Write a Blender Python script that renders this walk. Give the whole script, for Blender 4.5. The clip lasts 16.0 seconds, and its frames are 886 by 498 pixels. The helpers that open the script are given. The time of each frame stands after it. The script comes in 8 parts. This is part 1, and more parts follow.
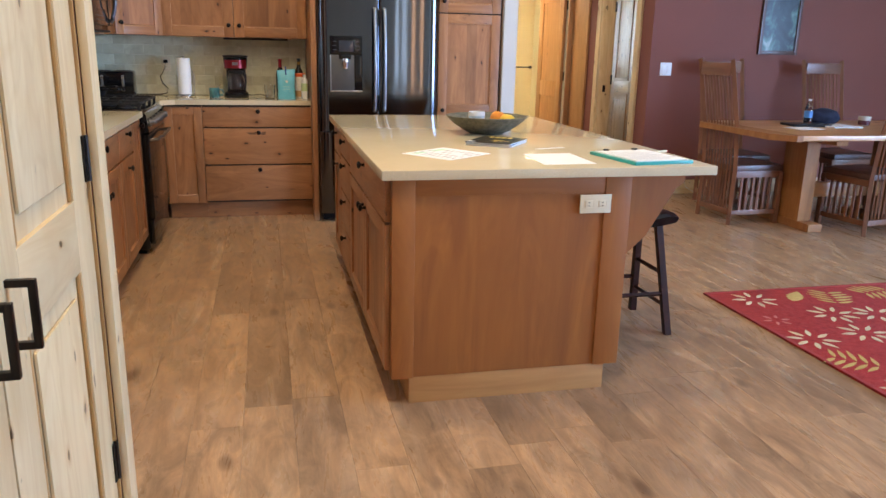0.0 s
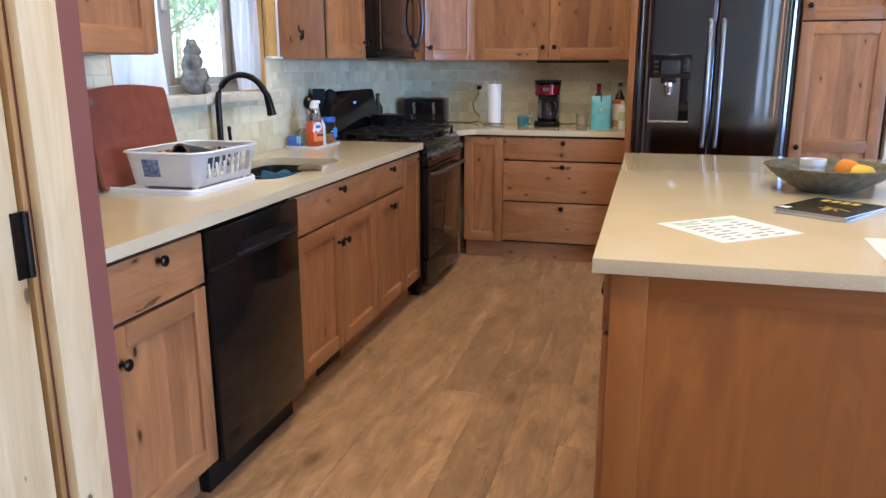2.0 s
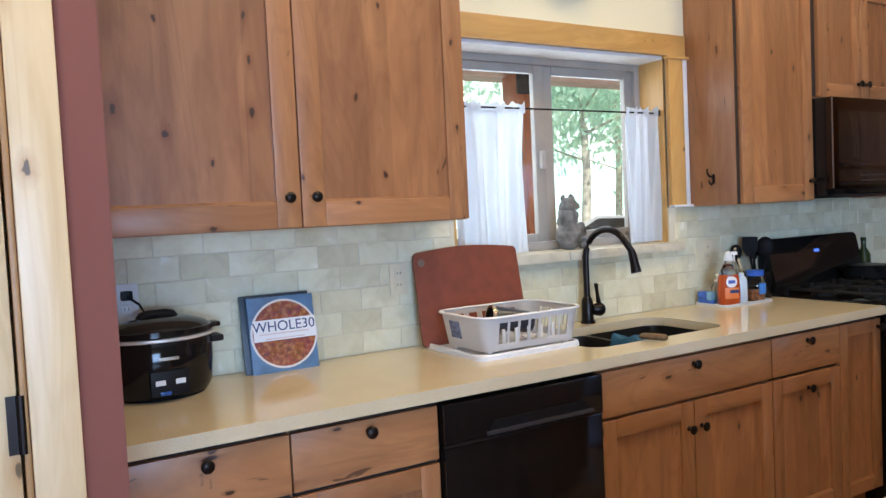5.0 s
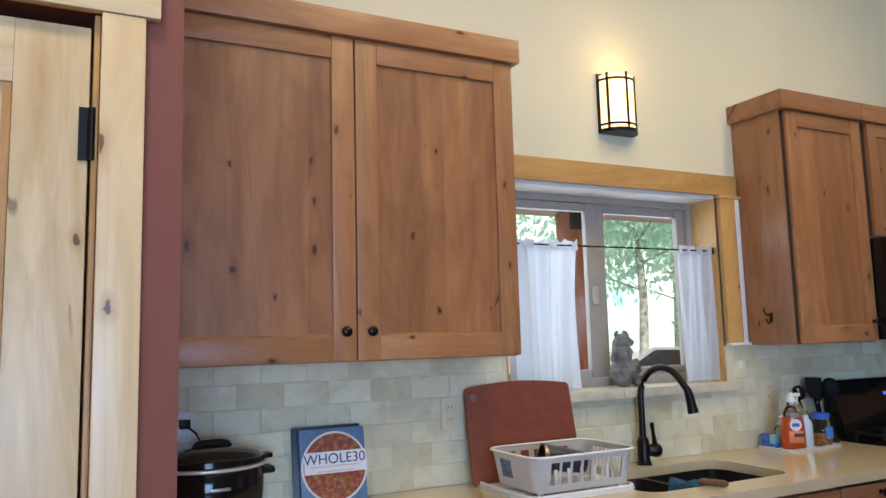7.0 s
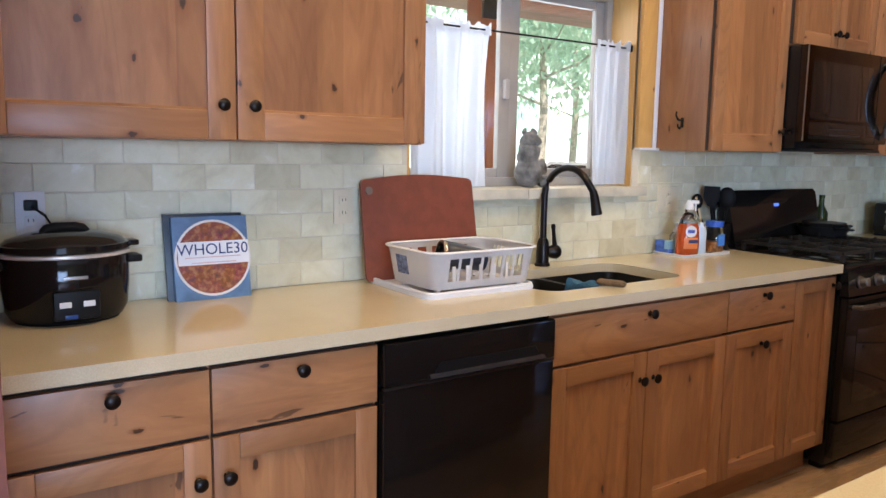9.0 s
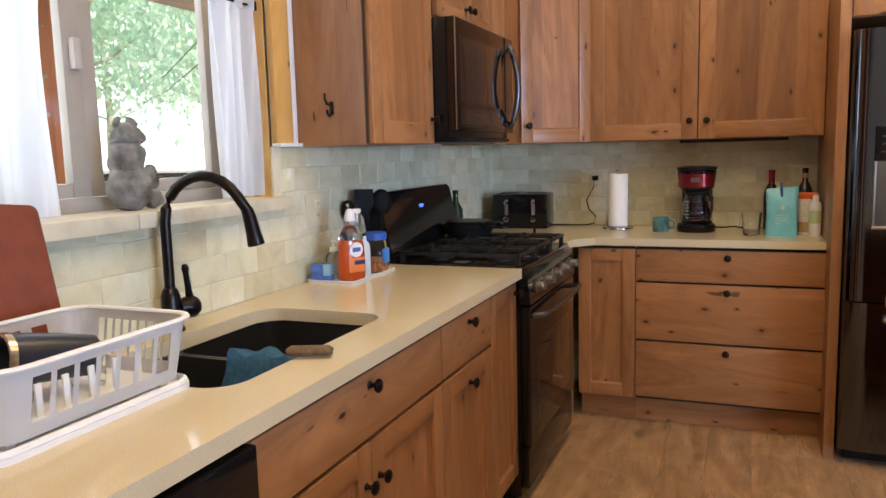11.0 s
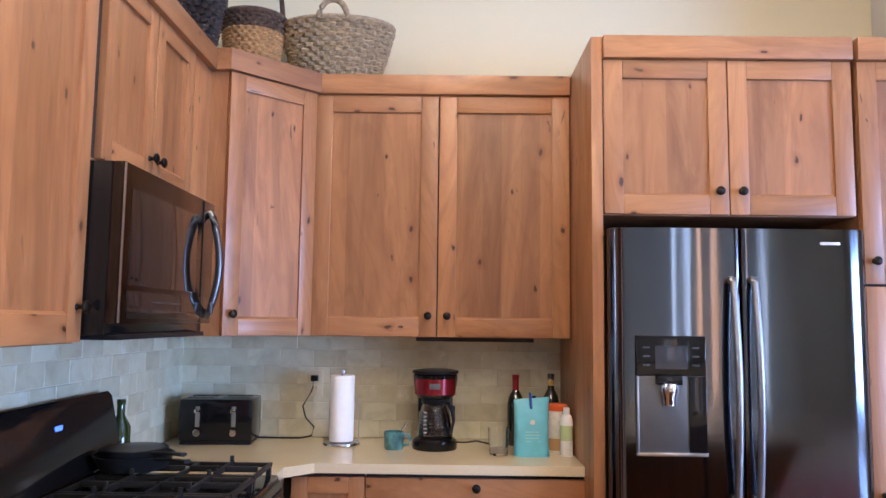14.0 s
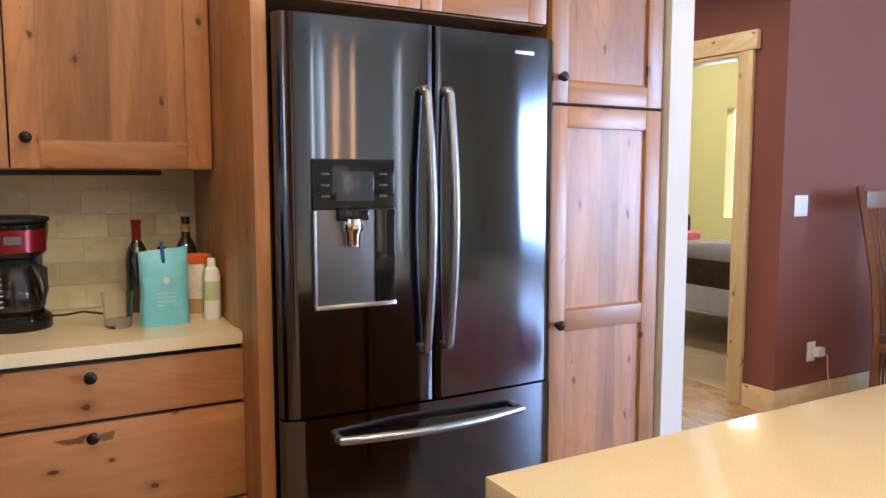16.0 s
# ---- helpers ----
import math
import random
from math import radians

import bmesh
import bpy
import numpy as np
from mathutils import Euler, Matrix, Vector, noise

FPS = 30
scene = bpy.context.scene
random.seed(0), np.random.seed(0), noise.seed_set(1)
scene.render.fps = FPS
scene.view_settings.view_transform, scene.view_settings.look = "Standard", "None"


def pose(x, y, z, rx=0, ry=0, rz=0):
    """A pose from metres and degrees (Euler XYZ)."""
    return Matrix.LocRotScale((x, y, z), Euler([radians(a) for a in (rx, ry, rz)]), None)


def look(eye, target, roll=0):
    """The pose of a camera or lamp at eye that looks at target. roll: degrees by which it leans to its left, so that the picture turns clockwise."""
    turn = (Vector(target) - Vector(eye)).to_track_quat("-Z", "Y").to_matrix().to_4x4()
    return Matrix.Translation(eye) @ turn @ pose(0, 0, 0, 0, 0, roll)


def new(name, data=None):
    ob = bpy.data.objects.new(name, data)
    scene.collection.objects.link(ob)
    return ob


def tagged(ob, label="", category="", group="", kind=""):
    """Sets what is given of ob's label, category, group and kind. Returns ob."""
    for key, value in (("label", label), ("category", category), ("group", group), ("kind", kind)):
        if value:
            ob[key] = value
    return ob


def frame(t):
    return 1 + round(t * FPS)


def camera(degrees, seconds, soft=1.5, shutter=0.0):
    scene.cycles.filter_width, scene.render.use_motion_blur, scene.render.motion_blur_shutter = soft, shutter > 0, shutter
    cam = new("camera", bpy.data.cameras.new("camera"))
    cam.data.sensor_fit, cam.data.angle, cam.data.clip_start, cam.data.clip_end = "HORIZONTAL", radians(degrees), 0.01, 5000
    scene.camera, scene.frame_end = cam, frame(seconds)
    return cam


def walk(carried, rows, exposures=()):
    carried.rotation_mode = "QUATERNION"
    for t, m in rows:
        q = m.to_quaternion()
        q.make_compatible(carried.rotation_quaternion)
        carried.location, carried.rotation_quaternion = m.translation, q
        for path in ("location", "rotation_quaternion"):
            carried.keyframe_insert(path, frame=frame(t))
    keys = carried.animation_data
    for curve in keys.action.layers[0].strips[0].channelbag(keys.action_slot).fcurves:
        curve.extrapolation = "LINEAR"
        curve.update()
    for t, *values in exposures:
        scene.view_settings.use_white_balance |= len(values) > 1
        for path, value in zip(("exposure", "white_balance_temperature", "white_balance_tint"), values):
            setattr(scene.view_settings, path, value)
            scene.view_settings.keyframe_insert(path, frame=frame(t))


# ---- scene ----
cam = camera(61.0, 16.0)
PATH = [
    (0, (-0.045, 0.537, 1.34), (0.401, 2.417, 0.824), 1.3),
    (0.5, (0.078, 0.772, 1.325), (0.326, 2.688, 0.806), 1.3),
    (1, (0.21, 1.008, 1.339), (0.239, 2.944, 0.835), 0.9),
    (1.5, (0.359, 1.218, 1.344), (0.146, 3.145, 0.852), 0.8),
    (2, (0.449, 1.428, 1.346), (-0.06, 3.303, 0.874), -0.1),
    (2.5, (0.543, 1.64, 1.346), (-0.302, 3.391, 0.878), -0.2),
    (3, (0.69, 1.838, 1.35), (-0.413, 3.435, 0.867), 0.1),
    (3.5, (0.756, 2.04, 1.356), (-0.532, 3.505, 0.915), -0.6),
    (4, (0.831, 2.182, 1.36), (-0.671, 3.453, 0.998), -1.0),
    (4.5, (0.955, 2.272, 1.365), (-0.706, 3.348, 1.072), -1.0),
    (5, (1.016, 2.3, 1.415), (-0.704, 3.316, 1.316), -2.7),
    (5.2, (1.019, 2.301, 1.436), (-0.713, 3.301, 1.472), -3.6),
    (7.3, (1.068, 2.28, 1.448), (-0.712, 3.162, 1.678), -1.1),
    (7.5, (1.044, 2.283, 1.444), (-0.748, 3.168, 1.54), -0.5),
    (8, (1.033, 2.309, 1.403), (-0.759, 3.188, 1.283), 0.0),
    (8.2, (1.018, 2.319, 1.391), (-0.762, 3.213, 1.213), 0.2),
    (10.3, (0.251, 2.694, 1.362), (-0.868, 4.332, 1.108), -0.8),
    (10.5, (0.141, 2.754, 1.364), (-0.868, 4.46, 1.105), -1.3),
    (11, (-0.029, 2.924, 1.355), (-0.775, 4.762, 1.099), -1.5),
    (11.5, (-0.13, 3.142, 1.366), (-0.66, 5.057, 1.144), -0.8),
    (12, (-0.232, 3.328, 1.375), (-0.487, 5.302, 1.178), -1.0),
    (12.5, (-0.301, 3.469, 1.395), (-0.371, 5.465, 1.289), -1.2),
    (13, (-0.282, 3.566, 1.452), (-0.333, 5.564, 1.542), -0.6),
    (13.5, (-0.244, 3.633, 1.489), (-0.306, 5.617, 1.736), 0.4),
    (14, (-0.214, 3.708, 1.452), (-0.23, 5.699, 1.644), 0.7),
    (14.5, (-0.218, 3.846, 1.441), (-0.001, 5.834, 1.447), 0.1),
    (15, (-0.269, 4.022, 1.411), (0.246, 5.953, 1.342), -0.6),
    (15.5, (-0.265, 4.207, 1.377), (0.481, 6.057, 1.231), -0.4),
    (16, (-0.243, 4.421, 1.368), (0.733, 6.156, 1.173), -0.0),
]

walk(cam, [(t, look(eye, target, roll)) for t, eye, target, roll in PATH], exposures=[(0.0, 0.37, 6700, 12), (0.5, 0.42, 6300, 8), (1.5, 0.42, 6300, 10), (2.0, 0.32, 6300, 13), (2.5, 0.34, 6400, 12), (4.5, 0.19, 6900, 11), (7.5, -0.36, 6900, 11), (8.0, -0.16, 7100, 14), (10.5, 0.19, 7500, 17), (11.0, 0.21, 7700, 16), (11.5, 0.46, 7800, 19), (12.5, 0.77, 7700, 20), (13.0, 0.85, 7300, 18), (13.5, 0.77, 6100, 20), (14.5, 0.72, 6300, 22), (15.0, 0.72, 7000, 15), (15.5, 0.77, 7200, 14), (16.0, 0.77, 7200, 15)])

# ---- daylight, lamps ----
world = bpy.data.worlds.new("sky")
scene.world = world
world.use_nodes = True
wn = world.node_tree
sky = wn.nodes.new("ShaderNodeTexSky")
sky.sky_type, sky.sun_disc = "NISHITA", False
sky.sun_elevation, sky.sun_rotation = radians(42), radians(107)
wn.links.new(sky.outputs[0], wn.nodes["Background"].inputs[0])
wn.nodes["Background"].inputs[1].default_value = 0.15
sun = new("sun", bpy.data.lights.new("sun", "SUN"))
sun.data.energy, sun.data.angle, sun.data.color = 5.0, radians(0.5), (1.0, 0.95, 0.87)
sun.matrix_world = look((0, 0, 0), (-0.80, 0.25, -0.75))


def area(name, m, w, h, power, colour):
    ob = new(name, bpy.data.lights.new(name, "AREA"))
    ob.data.shape, ob.data.size, ob.data.size_y = "RECTANGLE", w, h
    ob.data.energy, ob.data.color = power, colour
    ob.matrix_world = m
    return ob


DAY, WARM = (0.60, 0.79, 1.0), (1.0, 0.845, 0.575)
# daylight that comes in through the window openings
area("daylight_sink_window", look((-1.70, 4.36, 1.65), (0, 4.36, 1.3)), 1.05, 0.8, 8.5, DAY)
area("daylight_east_window", look((7.42, 1.0, 1.4), (0, 4.0, 0.9)), 3.4, 1.8, 520, (0.31, 0.55, 1.0))
# Added strip lights, white and orange, that put bright streaks on the refrigerator.
STREAK_LIGHTS = ((2.85, DAY), (3.12, DAY), (3.45, (1.0, 0.50, 0.24)), (3.80, (1.0, 0.50, 0.24)), (5.0, DAY))
for lx, lc in STREAK_LIGHTS:
    area("daylight_sidelight", look((lx, -3.10, 1.75), (lx, 4, 1.75)), 0.13, 3.0, 4.5, lc)
area("daylight_bedroom", look((6.3, 9.6, 1.6), (3.6, 8.6, 0.9)), 1.0, 1.2, 18, DAY)
# Added fill that brightens the bedroom; no fixture is known there.
area("bedroom_lamp_light", look((5.0, 9.8, 3.4), (5.0, 9.81, 0)), 0.5, 0.5, 33, (1.0, 0.92, 0.78))
# ceiling lamps of kitchen, hall and bath
for lx, ly, lp in ((-0.1, 3.6, 17.5), (-0.1, 5.3, 20.5), (1.4, 3.6, 13), (1.4, 5.2, 8), (0.5, 1.9, 31)):
    area("ceiling_lamp_light", look((lx, ly, 3.55), (lx, ly, 0), 0), 0.3, 0.3, lp, WARM)
area("hall_lamp_light", look((2.7, 7.7, 2.4), (2.7, 7.71, 0)), 0.25, 0.25, 5, WARM)
area("bath_lamp_light", look((2.6, 10.0, 2.4), (2.6, 10.01, 0)), 0.4, 0.4, 36, (1.0, 0.85, 0.6))

# ---- materials ----


class Mat:
    """A small node builder."""

    def __init__(self, name, rough=0.5, metal=0.0):
        self.m = bpy.data.materials.new(name)
        self.m.use_nodes = True
        self.n, self.l = self.m.node_tree.nodes, self.m.node_tree.links
        self.b = self.n["Principled BSDF"]
        self.b.inputs["Roughness"].default_value = rough
        self.b.inputs["Metallic"].default_value = metal

    def node(self, kind, **ins):
        nd = self.n.new(kind)
        for key, v in ins.items():
            self.set(nd.inputs[key.replace("_", " ")], v)
        return nd

    def set(self, sock, v):
        if hasattr(v, "is_output"):
            self.l.new(v, sock)
        else:
            sock.default_value = v

    def math(self, op, a, b=0.0, c=0.0):
        nd = self.n.new("ShaderNodeMath")
        nd.operation = op
        for s, v in zip(nd.inputs, (a, b, c)):
            self.set(s, v)
        return nd.outputs[0]

    def coords(self, scale=(1, 1, 1), shift=True):
        """Object coordinates, scaled, moved by the object's random number."""
        tc = self.n.new("ShaderNodeTexCoord")
        mp = self.node("ShaderNodeMapping", Scale=scale)
        self.l.new(tc.outputs["Object"], mp.inputs["Vector"])
        if not shift:
            return mp.outputs[0]
        oi = self.n.new("ShaderNodeObjectInfo")
        k = self.math("MULTIPLY", oi.outputs["Random"], 37.0)
        add = self.n.new("ShaderNodeVectorMath")
        self.l.new(mp.outputs[0], add.inputs[0])
        cx = self.node("ShaderNodeCombineXYZ", X=k, Y=k, Z=k)
        self.l.new(cx.outputs[0], add.inputs[1])
        return add.outputs[0]

    def noise(self, vec, scale, detail=4.0, rough=0.55, distort=0.0):
        nd = self.node("ShaderNodeTexNoise", Vector=vec, Scale=scale, Detail=detail, Roughness=rough, Distortion=distort)
        return nd.outputs[0]

    def ramp(self, fac, stops):
        nd = self.node("ShaderNodeValToRGB", Fac=fac)
        e = nd.color_ramp.elements
        while len(e) < len(stops):
            e.new(0.5)
        for el, (p, c) in zip(e, stops):
            el.position, el.color = p, (*c, 1) if len(c) == 3 else c
        return nd.outputs[0]

    def mix(self, fac, a, b, kind="MIX"):
        nd = self.n.new("ShaderNodeMix")
        nd.data_type, nd.blend_type = "RGBA", kind
        self.set(nd.inputs[0], fac)
        for s, v in ((nd.inputs[6], a), (nd.inputs[7], b)):
            self.set(s, (*v, 1) if isinstance(v, tuple) and len(v) == 3 else v)
        return nd.outputs[2]

    def random(self):
        return self.n.new("ShaderNodeObjectInfo").outputs["Random"]

    def colour(self, v):
        self.set(self.b.inputs["Base Color"], (*v, 1) if isinstance(v, tuple) else v)

    def rough(self, v):
        self.set(self.b.inputs["Roughness"], v)

    def bump(self, height, strength=0.2, dist=0.002):
        nd = self.node("ShaderNodeBump", Strength=strength, Distance=dist, Height=height)
        self.l.new(nd.outputs[0], self.b.inputs["Normal"])


def wood(name, light, mid, dark, axis="z", knots=0.5, strips=0.0, rough=0.38, tone=0.25, coat=0.25, figure=0.22):
    """Knotty wood with its grain along one axis of the object."""
    w = Mat(name, rough)
    along, across = 1.1, 9.0
    sc = {"z": (across, across, along), "x": (along, across, across), "y": (across, along, across)}[axis]
    grain = w.noise(w.coords(sc), 1.0, 5.0, 0.6, 1.2)
    fine = w.noise(w.coords(tuple(s * 5 for s in sc)), 1.0, 3.0, 0.6)
    broad = w.noise(w.coords(tuple(2.0 if s == across else 0.8 for s in sc)), 1.0, 3.0)
    c = w.ramp(grain, [(0.22, dark), (0.5, mid), (0.78, light)])
    c = w.mix(w.math("MULTIPLY", fine, 0.25), c, dark, "MIX")
    c = w.mix(0.4, c, w.ramp(broad, [(0.3, (0.62, 0.58, 0.54)), (0.7, (1.25, 1.25, 1.25))]), "MULTIPLY")
    # growth rings drawn out along the grain, and soft curled figure
    lay = w.noise(w.coords(tuple(3.4 if q == across else 0.75 for q in sc)), 1.0, 2.0, 0.5, 0.6)
    ring = w.math("SINE", w.math("MULTIPLY", lay, 95.0))
    c = w.mix(w.math("MULTIPLY", w.ramp(ring, [(0.35, (0, 0, 0)), (1.0, (1, 1, 1))]), figure), c, dark)
    flame = w.noise(w.coords(tuple(7.5 if q == across else 1.5 for q in sc)), 1.0, 4.0, 0.62, 1.0)
    c = w.mix(w.math("MULTIPLY", w.ramp(flame, [(0.54, (0, 0, 0)), (0.68, (1, 1, 1))]), 0.42), c, dark)
    c = w.mix(w.math("MULTIPLY", w.ramp(flame, [(0.30, (1, 1, 1)), (0.45, (0, 0, 0))]), 0.35), c, tuple(min(1.0, v * 1.25) for v in light))
    if strips:
        tc = w.coords((1, 1, 1))
        sx = w.node("ShaderNodeSeparateXYZ", Vector=tc)
        cell = w.math("FLOOR", w.math("DIVIDE", sx.outputs[0 if axis != "x" else 2], strips))
        wh = w.n.new("ShaderNodeTexWhiteNoise")
        wh.noise_dimensions = "1D"
        w.l.new(cell, wh.inputs["W"])
        c = w.mix(0.58, c, w.ramp(wh.outputs[0], [(0.0, (0.62, 0.56, 0.52)), (1.0, (1.25, 1.22, 1.18))]), "MULTIPLY")
    rnd = w.random()
    c = w.mix(tone * 2, c, w.ramp(rnd, [(0.0, (0.74, 0.70, 0.67)), (1.0, (1.2, 1.2, 1.2))]), "MULTIPLY")
    if knots:
        ks = w.node("ShaderNodeSeparateXYZ", Vector=w.coords((1, 1, 1)))
        X, Y, Z = ks.outputs
        a, b, c1 = {"z": (Z, X, Y), "x": (X, Y, Z), "y": (Y, X, Z)}[axis]
        kc = w.node("ShaderNodeCombineXYZ", X=w.math("MULTIPLY", w.math("ADD", b, c1), 8.5), Y=w.math("MULTIPLY", a, 4.2))
        warp = w.node("ShaderNodeTexNoise", Vector=kc.outputs[0], Scale=2.2, Detail=2.0)
        shift = w.n.new("ShaderNodeVectorMath")
        shift.operation = "MULTIPLY_ADD"
        w.l.new(warp.outputs["Color"], shift.inputs[0])
        shift.inputs[1].default_value = (0.22, 0.22, 0.0)
        w.l.new(kc.outputs[0], shift.inputs[2])
        kv = shift.outputs[0]
        vo = w.node("ShaderNodeTexVoronoi", Vector=kv, Scale=1.0)
        vo.voronoi_dimensions = "2D"
        wob = w.math("MULTIPLY", w.noise(kv, 16.0, 3.0), 0.075)
        sep = w.node("ShaderNodeSeparateColor", Color=vo.outputs["Color"])
        size = w.math("MULTIPLY_ADD", w.math("POWER", sep.outputs[1], 2.5), 1.3, 0.34)
        d = w.math("DIVIDE", w.math("SUBTRACT", vo.outputs["Distance"], wob), size)
        pick = w.math("LESS_THAN", sep.outputs[0], knots)
        spot = w.math("MULTIPLY", w.ramp(d, [(0.0, (0.95,) * 3), (0.010, (0.85,) * 3), (0.022, (0, 0, 0))]), pick)
        halo = w.math("MULTIPLY", w.ramp(d, [(0.0, (0.7,) * 3), (0.06, (0.35,) * 3), (0.16, (0, 0, 0))]), pick)
        # short dark checks and pin flecks
        fl = w.noise(w.coords(tuple(26.0 if q == across else 8.0 for q in sc)), 1.0, 2.0, 0.5, 0.8)
        gate = w.noise(w.coords(tuple(5.0 if q == across else 2.5 for q in sc)), 1.0, 1.0)
        fleck = w.math("MULTIPLY", w.ramp(fl, [(0.70, (0, 0, 0)), (0.735, (0.75,) * 3)]), w.ramp(gate, [(0.5, (0, 0, 0)), (0.58, (1, 1, 1))]))
        c = w.mix(halo, c, (dark[0] * 0.8, dark[1] * 0.6, dark[2] * 0.45))
        c = w.mix(w.math("MAXIMUM", spot, fleck), c, tuple(v * 0.2 for v in dark))
    w.colour(c)
    w.rough(w.ramp(grain, [(0.2, (rough + 0.12,) * 3), (0.8, (rough - 0.06,) * 3)]))
    w.b.inputs["Coat Weight"].default_value = coat
    w.b.inputs["Coat Roughness"].default_value = 0.28
    w.bump(fine, 0.12, 0.001)
    return w.m


ALDER = ((0.52, 0.258, 0.115), (0.405, 0.184, 0.077), (0.225, 0.090, 0.036))
alder_v = wood("knotty_alder_upright_grain", *ALDER, "z", 0.32)
alder_h = wood("knotty_alder_level_grain", *ALDER, "x", 0.45)
alder_panel = wood("knotty_alder_glued_panel", *ALDER, "z", 0.34, strips=0.082)
CHERRY = ((0.40, 0.143, 0.027), (0.33, 0.110, 0.020), (0.255, 0.080, 0.015))
island_v = wood("stained_veneer_upright_grain", *CHERRY, "z", 0.0, rough=0.46, tone=0.08, coat=0.08, figure=0.12)
island_h = wood("stained_veneer_level_grain", *CHERRY, "x", 0.0, rough=0.46, tone=0.08, coat=0.08, figure=0.12)
PINE = ((0.83, 0.68, 0.44), (0.76, 0.59, 0.35), (0.58, 0.38, 0.175))
pine_v = wood("clear_coated_pine_upright", *PINE, "z", 0.45, rough=0.42, tone=0.12)
pine_h = wood("clear_coated_pine_level", *PINE, "x", 0.4, rough=0.42, tone=0.12)
pine_y = wood("clear_coated_pine_deep", *PINE, "y", 0.4, rough=0.42, tone=0.12)
GOLD = ((0.74, 0.46, 0.17), (0.66, 0.38, 0.125), (0.48, 0.25, 0.07))
gold_v = wood("golden_pine_upright", *GOLD, "z", 0.2, rough=0.4, tone=0.1)
gold_y = wood("golden_pine_deep", *GOLD, "y", 0.2, rough=0.4, tone=0.1)
pine_edge = wood("golden_pine_edge", (0.62, 0.36, 0.13), (0.5, 0.27, 0.09), (0.35, 0.17, 0.05), "z", 0.0, rough=0.45)
DOORW = ((0.55, 0.29, 0.12), (0.46, 0.22, 0.085), (0.32, 0.14, 0.05))
hall_wood = wood("warm_fir_door", *DOORW, "z", 0.1)
oak_v = wood("mission_oak_upright", (0.28, 0.115, 0.055), (0.22, 0.086, 0.040), (0.14, 0.05, 0.024), "z", 0.0, rough=0.55, coat=0.0)
oak_x = wood("mission_oak_level", (0.28, 0.115, 0.055), (0.22, 0.086, 0.040), (0.14, 0.05, 0.024), "x", 0.0)
oak_y = wood("mission_oak_deep", (0.28, 0.115, 0.055), (0.22, 0.086, 0.040), (0.14, 0.05, 0.024), "y", 0.0)
table_x = wood("honey_oak_table", (0.60, 0.32, 0.12), (0.50, 0.25, 0.085), (0.35, 0.16, 0.05), "x", 0.0, rough=0.3)
table_z = wood("honey_oak_table_legs", (0.44, 0.20, 0.065), (0.37, 0.155, 0.048), (0.26, 0.10, 0.03), "z", 0.0, rough=0.6, coat=0.0)
log_wood = wood("stained_porch_log", (0.72, 0.27, 0.12), (0.62, 0.21, 0.085), (0.44, 0.13, 0.05), "z", 0.2)


def plain(name, rgb, rough=0.5, metal=0.0, vary=0.08, scale=9.0, bump=0.0, coat=0.0, spec=0.5):
    p = Mat(name, rough, metal)
    f = p.noise(p.coords((1, 1, 1)), scale, 5.0)
    lo, hi = tuple(max(0.0, v * (1 - vary)) for v in rgb), tuple(min(1.0, v * (1 + vary)) for v in rgb)
    p.colour(p.ramp(f, [(0.3, lo), (0.7, hi)]))
    p.rough(p.ramp(f, [(0.3, (min(1, rough * 1.12),) * 3), (0.7, (rough * 0.9,) * 3)]))
    p.b.inputs["Coat Weight"].default_value = coat
    p.b.inputs["Specular IOR Level"].default_value = spec
    if bump:
        p.bump(p.noise(p.coords((1, 1, 1)), scale * 25, 3.0), bump, 0.002)
    return p.m


def glassy(name, rgb=(1, 1, 1), rough=0.0, ior=1.45):
    g = Mat(name, rough)
    g.colour(rgb)
    g.b.inputs["Transmission Weight"].default_value = 1.0
    g.b.inputs["IOR"].default_value = ior
    return g.m


def thin_pane(name):
    """A window pane: clear, with a faint gloss."""
    g = Mat(name)
    tr = g.n.new("ShaderNodeBsdfTransparent")
    gl = g.node("ShaderNodeBsdfGlossy", Roughness=0.02)
    mx = g.n.new("ShaderNodeMixShader")
    mx.inputs[0].default_value = 0.03
    g.l.new(tr.outputs[0], mx.inputs[1])
    g.l.new(gl.outputs[0], mx.inputs[2])
    g.l.new(mx.outputs[0], g.n["Material Output"].inputs[0])
    return g.m


def glow(name, rgb, power):
    g = Mat(name)
    g.colour(rgb)
    g.b.inputs["Emission Color"].default_value = (*rgb, 1)
    g.b.inputs["Emission Strength"].default_value = power
    return g.m


